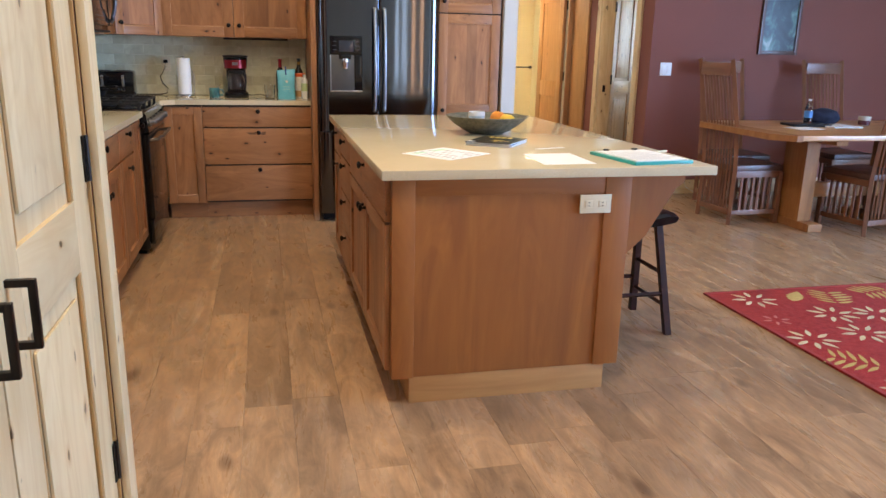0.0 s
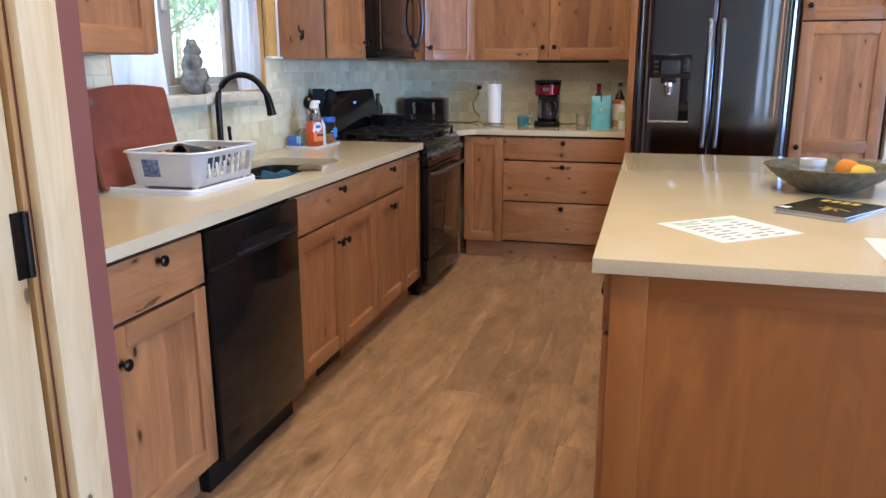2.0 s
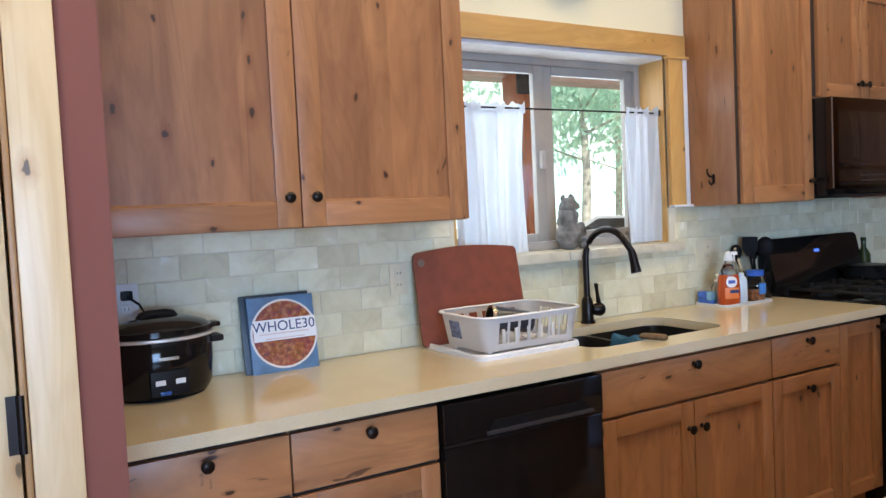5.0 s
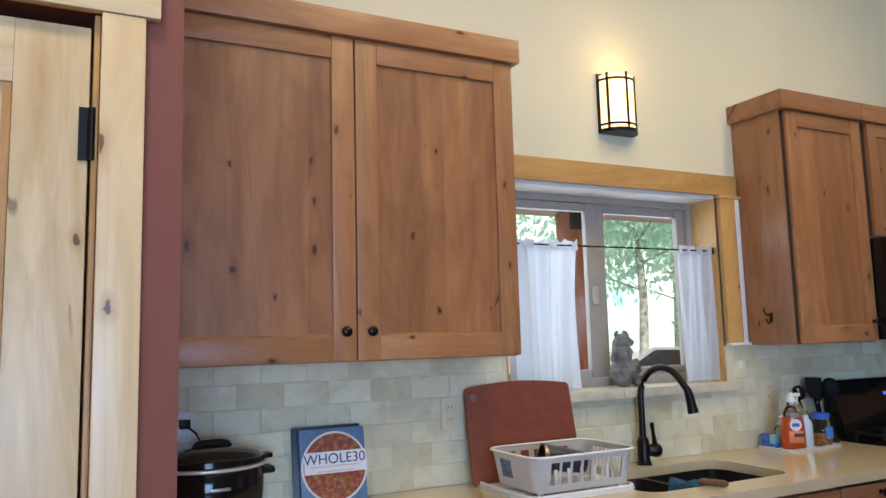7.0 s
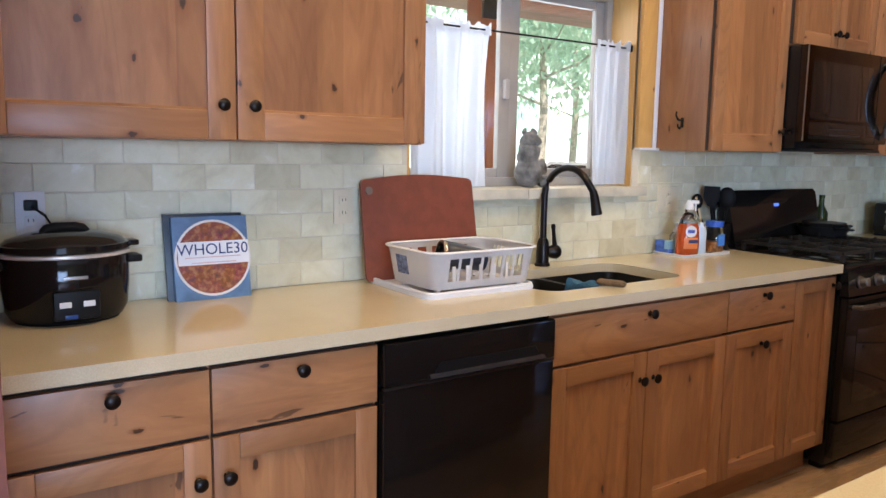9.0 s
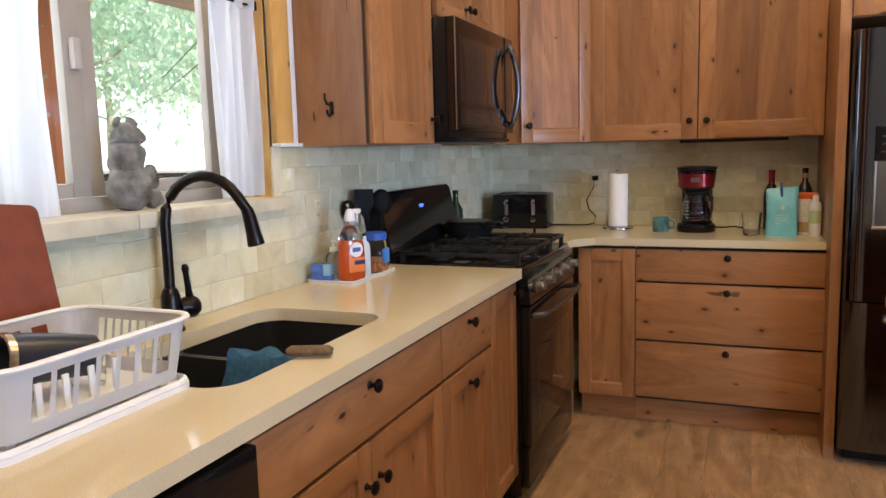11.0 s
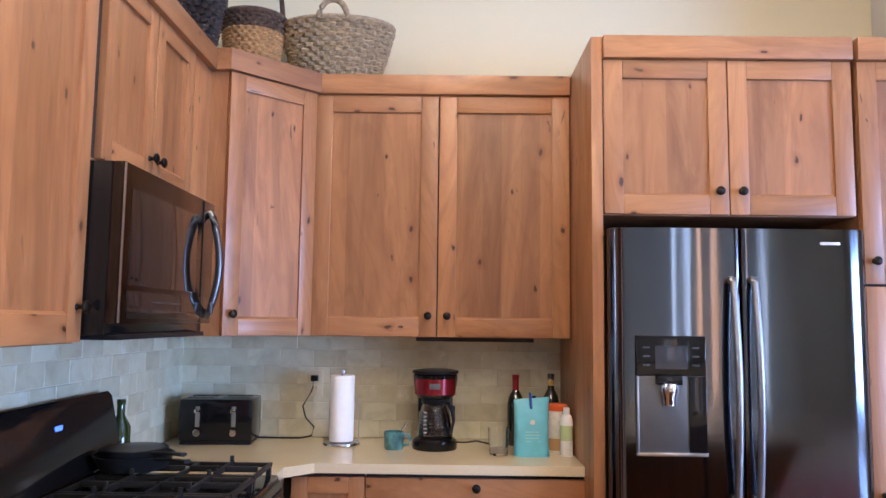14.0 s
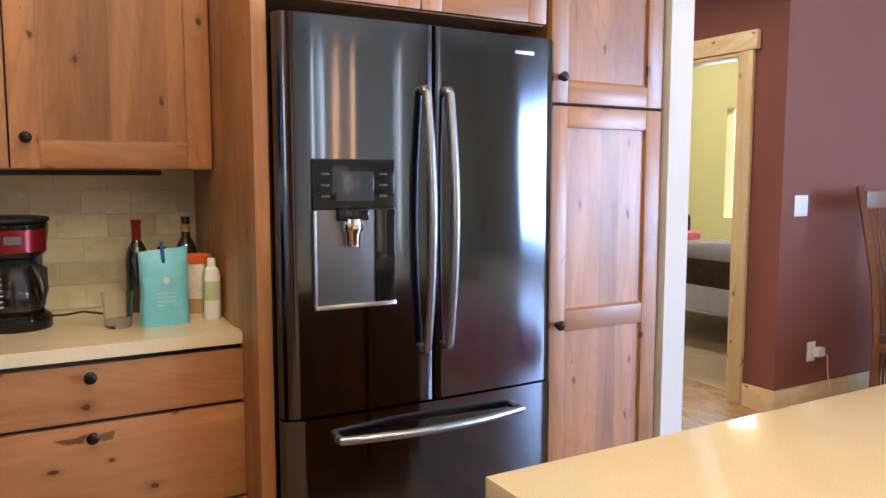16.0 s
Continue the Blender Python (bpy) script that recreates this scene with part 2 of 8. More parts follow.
def floor_material():
    """Wood-look plank: smoky blotches, pale cathedral strokes, fine pores and scattered knots."""
    f = Mat("wood_look_plank", 0.34)
    grain = f.noise(f.coords((7.0, 1.1, 1.0)), 1.3, 6.0, 0.66, 1.9)
    fine = f.noise(f.coords((70.0, 4.0, 1.0)), 1.0, 3.0)
    blot = f.noise(f.coords((5.5, 2.2, 1.0)), 1.7, 5.0, 0.68, 1.0)
    streak = f.noise(f.coords((22.0, 2.6, 1.0)), 1.0, 4.0, 0.6, 1.4)
    c = f.ramp(grain, [(0.24, (0.25, 0.142, 0.074)), (0.42, (0.38, 0.226, 0.123)), (0.56, (0.45, 0.278, 0.157)), (0.78, (0.56, 0.37, 0.225))])
    c = f.mix(0.62, c, f.ramp(blot, [(0.32, (0.46, 0.45, 0.45)), (0.48, (0.96, 0.96, 0.96)), (0.66, (1.50, 1.46, 1.40))]), "MULTIPLY")
    c = f.mix(f.math("MULTIPLY", f.ramp(streak, [(0.55, (0, 0, 0)), (0.72, (1, 1, 1))]), 0.22), c, (0.66, 0.47, 0.32))
    c = f.mix(f.math("MULTIPLY", f.ramp(streak, [(0.28, (1, 1, 1)), (0.40, (0, 0, 0))]), 0.24), c, (0.16, 0.095, 0.055))
    c = f.mix(f.math("MULTIPLY", fine, 0.16), c, (0.17, 0.095, 0.055))
    c = f.mix(0.9, c, f.ramp(f.random(), [(0.0, (0.76, 0.76, 0.78)), (0.5, (1.0, 1.0, 1.0)), (1.0, (1.12, 1.10, 1.07))]), "MULTIPLY")
    vo = f.node("ShaderNodeTexVoronoi", Vector=f.coords((5.5, 2.6, 1.0)), Scale=1.0)
    pick = f.math("LESS_THAN", f.node("ShaderNodeSeparateColor", Color=vo.outputs["Color"]).outputs[0], 0.3)
    ring = f.math("SUBTRACT", vo.outputs["Distance"], f.math("MULTIPLY", grain, 0.12))
    c = f.mix(f.math("MULTIPLY", f.ramp(ring, [(0.0, (0.8,) * 3), (0.05, (0.6,) * 3), (0.13, (0, 0, 0))]), pick), c, (0.12, 0.065, 0.036))
    f.colour(c)
    f.rough(f.ramp(grain, [(0.2, (0.36,) * 3), (0.8, (0.22,) * 3)]))
    f.bump(f.math("ADD", fine, f.math("MULTIPLY", grain, 0.9)), 0.28, 0.0015)
    return f.m


def tile_material():
    f = Mat("tumbled_travertine_tile", 0.42)
    v = f.coords((1, 1, 1))
    n1 = f.noise(v, 9.0, 5.0, 0.6, 0.6)
    n2 = f.noise(v, 45.0, 4.0)
    c = f.ramp(n1, [(0.28, (0.60, 0.56, 0.39)), (0.5, (0.73, 0.70, 0.51)), (0.64, (0.77, 0.745, 0.575)), (0.72, (0.90, 0.89, 0.78))])
    c = f.mix(0.9, c, f.ramp(f.random(), [(0.0, (0.84, 0.81, 0.74)), (0.5, (0.98, 0.98, 0.96)), (1.0, (1.08, 1.09, 1.10))]), "MULTIPLY")
    c = f.mix(f.math("MULTIPLY", n2, 0.18), c, (0.36, 0.28, 0.19))
    f.colour(c)
    f.rough(f.ramp(n2, [(0.3, (0.5,) * 3), (0.7, (0.32,) * 3)]))
    f.bump(f.math("ADD", n1, f.math("MULTIPLY", n2, 0.4)), 0.25, 0.002)
    return f.m


def stone_material():
    """Polished quartz worktop, beige with fine flecks."""
    f = Mat("beige_quartz_worktop", 0.16)
    v = f.coords((1, 1, 1), False)
    n1, n2 = f.noise(v, 5.0, 4.0), f.noise(v, 320.0, 2.0)
    c = f.ramp(n1, [(0.3, (0.63, 0.53, 0.355)), (0.7, (0.67, 0.57, 0.395))])
    c = f.mix(0.35, c, f.ramp(n2, [(0.35, (0.80, 0.78, 0.74)), (0.65, (1.1, 1.1, 1.1))]), "MULTIPLY")
    f.colour(c)
    f.rough(f.ramp(n1, [(0.3, (0.13,) * 3), (0.7, (0.09,) * 3)]))
    return f.m


def brushed(name, rgb, rough=0.32, metal=1.0):
    """Steel brushed level: very fine ridges that smear reflections upright."""
    f = Mat(name, rough, metal)
    broad = f.noise(f.coords((9.0, 9.0, 0.7)), 1.0, 2.0)
    f.colour(f.mix(0.5, rgb, f.ramp(broad, [(0.3, (0.9,) * 3), (0.7, (1.06,) * 3)]), "MULTIPLY"))
    f.rough(f.ramp(broad, [(0.3, (rough * 1.1,) * 3), (0.7, (rough * 0.85,) * 3)]))
    f.b.inputs["Anisotropic"].default_value = 0.93
    f.b.inputs["Anisotropic Rotation"].default_value = 0.25
    f.bump(broad, 0.035, 0.01)
    return f.m


def wall_paint(name, rgb):
    f = Mat(name, 0.75)
    n = f.noise(f.coords((1, 1, 1), False), 1.2, 3.0)
    fine = f.noise(f.coords((1, 1, 1), False), 130.0, 3.0)
    f.colour(f.ramp(n, [(0.3, tuple(v * 0.96 for v in rgb)), (0.7, tuple(v * 1.03 for v in rgb))]))
    f.bump(fine, 0.12, 0.002)
    return f.m


plank_mat, tile_mat, quartz = floor_material(), tile_material(), stone_material()
cream = wall_paint("cream_wall_paint", (0.76, 0.70, 0.505))
maroon = wall_paint("dusty_maroon_wall_paint", (0.225, 0.072, 0.052))
offwhite = wall_paint("off_white_wall_paint", (0.64, 0.63, 0.60))
sage = wall_paint("pale_green_wall_paint", (0.66, 0.68, 0.40))
ceiling_paint = wall_paint("white_ceiling_paint", (0.78, 0.76, 0.71))
grout = plain("sandy_grout", (0.66, 0.61, 0.48), 0.85, bump=0.3)
knob_metal = plain("oil_rubbed_bronze", (0.022, 0.017, 0.015), 0.32, 0.8)
black_gloss = plain("black_enamel", (0.008, 0.007, 0.007), 0.09, spec=0.33)
black_matt = plain("black_plastic", (0.008, 0.008, 0.009), 0.42, spec=0.2)
cast_iron = plain("cast_iron", (0.012, 0.012, 0.013), 0.5, 0.0, bump=0.3, spec=0.35)
black_glass = plain("dark_oven_glass", (0.010, 0.008, 0.007), 0.05, coat=0.15)
satin_steel = plain("satin_steel_handle", (0.36, 0.37, 0.385), 0.36, 1.0, vary=0.05)
black_steel = brushed("black_stainless_steel", (0.118, 0.125, 0.145), 0.09)
dark_side = plain("dark_grey_painted_side", (0.05, 0.05, 0.052), 0.45)
steel = brushed("brushed_steel", (0.62, 0.61, 0.60), 0.25)
chrome = plain("polished_chrome", (0.75, 0.75, 0.76), 0.08, 1.0)
white_plastic = plain("white_plastic", (0.78, 0.78, 0.79), 0.35, vary=0.02)
ivory_plastic = plain("ivory_plastic", (0.70, 0.63, 0.46), 0.4, vary=0.02)
vinyl = plain("taupe_vinyl_frame", (0.36, 0.32, 0.28), 0.4)
# Near-black colour, mainly for painting shade into gaps and slots.
shadow_gap = plain("near_black_gap_shade", (0.03, 0.018, 0.012), 0.8)
paper_white = plain("white_paper", (0.82, 0.82, 0.83), 0.7, vary=0.02)
pane_glass = thin_pane("window_glass")
clear_glass = glassy("clear_glass")

# ---- building helpers ----


def box(bm, x0, x1, y0, y1, z0, z1, bevel=0.0, m=None):
    vs = [bm.verts.new((x, y, z)) for x in (x0, x1) for y in (y0, y1) for z in (z0, z1)]
    for q in ((0, 1, 3, 2), (4, 6, 7, 5), (0, 4, 5, 1), (2, 3, 7, 6), (0, 2, 6, 4), (1, 5, 7, 3)):
        bm.faces.new([vs[i] for i in q])
    if bevel:
        es = {e for v in vs for e in v.link_edges}
        out = bmesh.ops.bevel(bm, geom=list(es), offset=bevel, segments=2, affect="EDGES", profile=0.6)
        vs = list({v for f in out["faces"] for v in f.verts} | {v for v in vs if v.is_valid})
    if m is not None:
        bmesh.ops.transform(bm, matrix=m, verts=vs)
    return vs


def lathe(bm, profile, n=24, m=None, cap=True):
    """Turns (radius, height) pairs about z."""
    rings = []
    for r, z in profile:
        rings.append([bm.verts.new((r * math.cos(2 * math.pi * i / n), r * math.sin(2 * math.pi * i / n), z)) for i in range(n)])
    for a, b in zip(rings, rings[1:]):
        for i in range(n):
            bm.faces.new((a[i], a[(i + 1) % n], b[(i + 1) % n], b[i]))
    if cap:
        bm.faces.new(list(reversed(rings[0])))
        bm.faces.new(rings[-1])
    vs = [v for r in rings for v in r]
    if m is not None:
        bmesh.ops.transform(bm, matrix=m, verts=vs)
    return vs


def tube(bm, points, radius, n=10, flat=1.0):
    """A round bar along points; radius may be one number or one a point."""
    pts = [Vector(p) for p in points]
    rings = []
    for i, p in enumerate(pts):
        d = (pts[min(i + 1, len(pts) - 1)] - pts[max(i - 1, 0)]).normalized()
        up = Vector((0, 0, 1)) if abs(d.z) < 0.95 else Vector((1, 0, 0))
        a = d.cross(up).normalized()
        b = a.cross(d).normalized()
        r = radius[i] if isinstance(radius, (list, tuple)) else radius
        rings.append([bm.verts.new(p + a * r * math.cos(2 * math.pi * k / n) + b * r * flat * math.sin(2 * math.pi * k / n)) for k in range(n)])
    for a, b in zip(rings, rings[1:]):
        for k in range(n):
            bm.faces.new((a[k], a[(k + 1) % n], b[(k + 1) % n], b[k]))
    bm.faces.new(list(reversed(rings[0])))
    bm.faces.new(rings[-1])


def prism(bm, outline, z0, z1, m=None):
    """An outline in x, y drawn up from z0 to z1."""
    lo = [bm.verts.new((x, y, z0)) for x, y in outline]
    hi = [bm.verts.new((x, y, z1)) for x, y in outline]
    k = len(outline)
    bm.faces.new(list(reversed(lo)))
    bm.faces.new(hi)
    for i in range(k):
        bm.faces.new((lo[i], lo[(i + 1) % k], hi[(i + 1) % k], hi[i]))
    if m is not None:
        bmesh.ops.transform(bm, matrix=m, verts=lo + hi)
    return lo + hi


def mesh_of(name, bm, material, smooth=True):
    bmesh.ops.recalc_face_normals(bm, faces=bm.faces[:])
    me = bpy.data.meshes.new(name)
    bm.to_mesh(me)
    bm.free()
    me.materials.append(material)
    if smooth:
        for p in me.polygons:
            p.use_smooth = True
        me.set_sharp_from_angle(angle=radians(35))
    return me


def part(name, bm, material, parent, label="", m=None, smooth=True):
    ob = new(name, mesh_of(name, bm, material, smooth))
    ob.parent = parent
    if m is not None:
        ob.matrix_local = m
    if label:
        ob["label"] = label
    return ob


def thing(name, m, label, category, group="", kind=""):
    ob = new(name)
    ob.empty_display_size = 0.1
    ob.matrix_world = m
    return tagged(ob, label, category, group, kind)


def single(name, bm, material, m, label, category, group="", kind="", smooth=True):
    ob = new(name, mesh_of(name, bm, material, smooth))
    ob.matrix_world = m
    return tagged(ob, label, category, group, kind)


def slab(name, material, x0, x1, y0, y1, z0, z1, label, category, bevel=0.0):
    bm = bmesh.new()
    box(bm, x0, x1, y0, y1, z0, z1, bevel)
    return single(name, bm, material, Matrix(), label, category, kind="structure", smooth=bool(bevel))


def boxpart(name, material, parent, x0, x1, y0, y1, z0, z1, bevel=0.002, label=""):
    bm = bmesh.new()
    cx, cy, cz = (x0 + x1) / 2, (y0 + y1) / 2, (z0 + z1) / 2
    box(bm, x0 - cx, x1 - cx, y0 - cy, y1 - cy, z0 - cz, z1 - cz, bevel)
    return part(name, bm, material, parent, label, pose(cx, cy, cz))


LEFT = 90  # turn of things that stand against the window wall

# ---- shell of the house ----
WX, WY, TOP = -1.44, 7.20, 3.7
slab("ground", plain("gravel_yard", (0.42, 0.40, 0.36), 0.9, vary=0.3, bump=0.5), -120, 120, -120, 120, -0.45, -0.25, "pale sunlit gravel yard outside the window", "ground")
slab("subfloor", shadow_gap, WX - 0.2, 7.6, -3.2, 12.2, -0.25, -0.012, "dark slab under the planks", "floor")
slab("ceiling", ceiling_paint, WX - 0.2, 7.6, -3.2, 12.2, TOP, TOP + 0.1, "white painted ceiling", "ceiling")


def wall_with_hole(name, material, axis, face, thick, a0, a1, z0, z1, holes, label):
    """A wall along x or y, from its inner face to face + thick, with holes (a, b, low, high) cut through."""
    bm = bmesh.new()
    cuts = sorted({a0, a1, *(h[0] for h in holes), *(h[1] for h in holes)})
    for a, b in zip(cuts, cuts[1:]):
        spans = [(z0, z1)]
        for h in holes:
            if h[0] <= a and b <= h[1]:
                spans = [(z0, h[2]), (h[3], z1)]
        for lo, hi in spans:
            if hi - lo > 1e-4:
                f0, f1 = sorted((face, face + thick))
                if axis == "x":
                    box(bm, a, b, f0, f1, lo, hi)
                else:
                    box(bm, f0, f1, a, b, lo, hi)
    return single(name, bm, material, Matrix(), label, "wall", kind="structure", smooth=False)


wall_with_hole("wall_west", cream, "y", WX, -0.22, 2.46, WY + 0.15, -0.25, TOP, [(3.80, 4.96, 1.19, 2.075)], "cream painted kitchen wall with a window")
wall_with_hole("wall_north", cream, "x", WY, 0.12, WX, 1.80, -0.05, TOP, [], "cream painted kitchen wall above tiles")
wall_with_hole("wall_hall_west", offwhite, "y", 1.795, 0.11, 6.395, 9.05, 0, TOP, [], "off-white wall end beside the pantry")
wall_with_hole("wall_closet", maroon, "y", -0.43, -0.11, -3.0, 2.475, 0, TOP, [(1.02, 2.3265, -0.01, 2.075)], "dusty maroon wall beside the pine closet doors")
wall_with_hole("wall_closet_side", maroon, "x", 2.475, -0.11, WX, -0.54, 0, TOP, [], "dusty maroon closet side wall")
wall_with_hole("wall_closet_back", cream, "y", WX, -0.17, -3.2, 2.46, -0.25, TOP, [], "plain closet back wall")
wall_with_hole("wall_dining", maroon, "x", 7.167, 0.12, 3.478, 7.5, 0, TOP, [], "dusty maroon dining wall")
wall_with_hole("wall_hall_east", maroon, "y", 3.478, 0.12, 7.287, 9.05, 0, TOP, [(7.48, 8.27, -0.01, 2.08)], "maroon hall wall with a bedroom doorway")
wall_with_hole("wall_hall_end", cream, "x", 9.05, 0.12, 1.905, 3.6, 0, TOP, [(2.62, 3.40, -0.01, 2.07)], "hall end wall with a doorway")
wall_with_hole("wall_bath", wall_paint("warm_cream_paint", (0.78, 0.66, 0.42)), "x", 11.2, 0.12, 1.6, 3.9, 0, TOP, [], "cream wall of the room past the hall")
wall_with_hole("wall_bath_east", cream, "y", 3.75, 0.12, 9.17, 11.2, 0, TOP, [], "cream side wall")
wall_with_hole("wall_bath_west", cream, "y", 1.75, -0.12, 9.17, 11.2, 0, TOP, [], "cream side wall")
wall_with_hole("wall_bedroom", sage, "y", 6.6, 0.12, 7.287, 12.0, 0, TOP, [(9.0, 10.2, 0.9, 2.1)], "pale green bedroom wall with a window")
wall_with_hole("wall_bedroom_north", sage, "x", 11.3, 0.12, 3.87, 6.6, 0, TOP, [], "pale green bedroom wall")
wall_with_hole("wall_east", cream, "y", 7.4, 0.15, -3.0, 7.3, -0.05, TOP, [(-0.8, 2.8, 0.4, 2.5)], "cream wall with a wide window")
# Slots here are made up to hold the streak lights.
wall_with_hole("wall_south", cream, "x", -3.0, -0.15, -0.6, 7.5, -0.05, TOP, [(lx - 0.07, lx + 0.07, 0.2, 3.3) for lx, lc in STREAK_LIGHTS], "cream wall with slots cut for the added streak lights")


# Unseen frames added round the streak-light slots.
t = new("south_window_frame")
t.location = (4.5, -3.0, 0.2)
tagged(t, "added pine frames round the streak-light slots, out of view", "window", kind="structure")
for lx, lc in STREAK_LIGHTS:
    for fx in (-0.09, 0.07):
        bm = bmesh.new()
        box(bm, lx - 4.5 + fx, lx - 4.5 + fx + 0.02, -0.05, 0.012, 0.0, 3.1, 0.003)
        mu = new("mullion", mesh_of("mullion", bm, pine_v))
        mu.parent = t


# ---- cabinet pieces; width along x, front at y = 0 and facing -y ----
def knob(parent, x, z, y=0.0):
    bm = bmesh.new()
    lathe(bm, [(0.008, 0.0), (0.0095, 0.002), (0.006, 0.006), (0.0055, 0.014), (0.012, 0.018), (0.0165, 0.023), (0.0165, 0.027), (0.012, 0.031), (0.004, 0.033)], 16, pose(0, 0, 0, 90, 0, 0))
    return part("knob", bm, knob_metal, parent, "dark bronze knob", pose(x, y, z))


def shaker(parent, x0, x1, z0, z1, rail=0.062, knob_at=None, woods=None, name="door", mid=None, y=0.0, knob_local=None):
    """A frame-and-panel door, 20 mm thick, in front of y."""
    v, h, p = woods or (alder_v, alder_h, alder_panel)
    g = 0.0022
    x0, x1, z0, z1 = x0 + g, x1 - g, z0 + g, z1 - g
    w, hgt = x1 - x0, z1 - z0
    bm = bmesh.new()
    box(bm, rail - 0.005, w - rail + 0.005, -0.010, -0.002, rail - 0.005, hgt - rail + 0.005)
    door = part(name, bm, p, parent, m=pose(x0, y, z0))
    for a in (0, w - rail):
        boxpart("stile", v, door, a, a + rail, -0.021, 0.0, 0, hgt, 0.0032)
    zs = [0, hgt - rail] + ([mid - z0 - rail / 2] if mid else [])
    for b in zs:
        boxpart("rail", h, door, rail, w - rail, -0.021, 0.0, b, b + rail, 0.0032)
    for b in [z + rail for z in zs if z + rail < hgt - 0.01]:
        bm = bmesh.new()
        prism(bm, [(-0.0185, -0.001), (-0.0095, -0.001), (-0.0095, 0.008)], rail, w - rail, Matrix(((0, 0, 1, 0), (1, 0, 0, 0), (0, 1, 0, b), (0, 0, 0, 1))))
        part("sticking", bm, h, door, smooth=False)
    if knob_at:
        knob(door, knob_at[0] - x0, knob_at[1] - z0, -0.021)
    return door


def drawer(parent, x0, x1, z0, z1, knobs=1, mat=None):
    g = 0.0022
    ob = boxpart("drawer_front", mat or alder_h, parent, x0 + g, x1 - g, -0.021, 0.0, z0 + g, z1 - g, 0.003)
    if knobs:
        knob(ob, 0.0, (z1 - z0) / 2 - 0.033, -0.011)
    return ob


def carcass(parent, w, d, z0, z1, toe=0.12, mat=None, dark=True):
    boxpart("body", mat or alder_v, parent, 0, w, 0.0005, d, z0, z1, 0.0)
    # Thin dark sheet paints the shade in the gaps between fronts.
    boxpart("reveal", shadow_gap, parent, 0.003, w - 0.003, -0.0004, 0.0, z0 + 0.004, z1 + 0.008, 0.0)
    if toe:
        boxpart("toe_kick", alder_h, parent, 0, w, 0.06, d, 0.0, z0, 0.0)


BASE_G, UP_G = "base cabinets along the walls", "upper wall cabinets"


def base_unit(y0, y1, kind, label):
    w = y1 - y0
    t = thing("base_cabinet", pose(-0.83, y0, 0, 0, 0, LEFT), label, "cabinet", BASE_G)
    if kind == "sink":
        boxpart("face_frame", alder_v, t, 0, w, 0.0005, 0.02, 0.125, 0.876, 0.0)
        for a in (0.0, w - 0.018):
            boxpart("side", alder_v, t, a, a + 0.018, 0.02, 0.60, 0.125, 0.876, 0.0)
        boxpart("toe_kick", alder_h, t, 0, w, 0.06, 0.60, 0.0, 0.125, 0.0)
    else:
        carcass(t, w, 0.60, 0.125, 0.876)
    if kind == "drawer_door_r" or kind == "drawer_door_l":
        drawer(t, 0, w, 0.715, 0.872)
        kx = w - 0.033 if kind.endswith("r") else 0.033
        shaker(t, 0, w, 0.13, 0.708, knob_at=(kx, 0.612))
    elif kind == "sink":
        drawer(t, 0, w, 0.715, 0.872)
        shaker(t, 0, w / 2, 0.13, 0.708, knob_at=(w / 2 - 0.033, 0.612))
        shaker(t, w / 2, w, 0.13, 0.708, knob_at=(w / 2 + 0.033, 0.612))
    elif kind == "narrow":
        drawer(t, 0, w, 0.715, 0.872)
        shaker(t, 0, w, 0.13, 0.708, knob_at=(w / 2, 0.648))
    elif kind == "pullout":
        shaker(t, 0, w, 0.13, 0.872, rail=0.055, knob_at=(w - 0.028, 0.835))
    return t


base_unit(2.48, 2.903, "drawer_door_r", "knotty alder base cabinet with one drawer over a door")
base_unit(2.904, 3.337, "drawer_door_l", "knotty alder base cabinet beside the dishwasher")
base_unit(3.945, 4.815, "sink", "knotty alder sink cabinet with two doors under the sink")
base_unit(4.816, 5.255, "narrow", "knotty alder cabinet with a small drawer and door")
base_unit(5.256, 5.555, "pullout", "narrow knotty alder cabinet beside the black range")

# back run
t = thing("base_cabinet", pose(-0.795, 6.60, 0), "knotty alder corner cabinet with a single panelled door", "cabinet", BASE_G)
carcass(t, 0.278, 0.58, 0.125, 0.876)
shaker(t, 0.0, 0.278, 0.13, 0.872, rail=0.06)
t = thing("base_cabinet", pose(-0.516, 6.60, 0), "knotty alder cabinet with three wide drawers", "cabinet", BASE_G)
carcass(t, 0.826, 0.58, 0.125, 0.876)
for z0, z1 in ((0.715, 0.872), (0.428, 0.709), (0.142, 0.422)):
    drawer(t, 0, 0.826, z0, z1)
bm = bmesh.new()
box(bm, -0.845, -0.825, 6.345, 6.60, 0.0, 0.876, 0.002)
single("filler_panel", bm, alder_v, Matrix(), "alder filler strip beside the range", "panel")


def upper_box(t, w, d, z0, z1, crown=0.085, over=0.018, ends=(0, 0)):
    boxpart("body", alder_v, t, 0, w, 0.0005, d, z0, z1, 0.0)
    # Gap shade behind the upper doors, again a painted dark sheet.
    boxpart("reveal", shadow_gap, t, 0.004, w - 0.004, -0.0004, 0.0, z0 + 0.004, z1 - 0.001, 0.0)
    if crown:
        bm = bmesh.new()
        box(bm, -ends[0], w + ends[1], -0.021 - over, d, z1, z1 + crown, 0.004)
        part("crown", bm, alder_h, t)


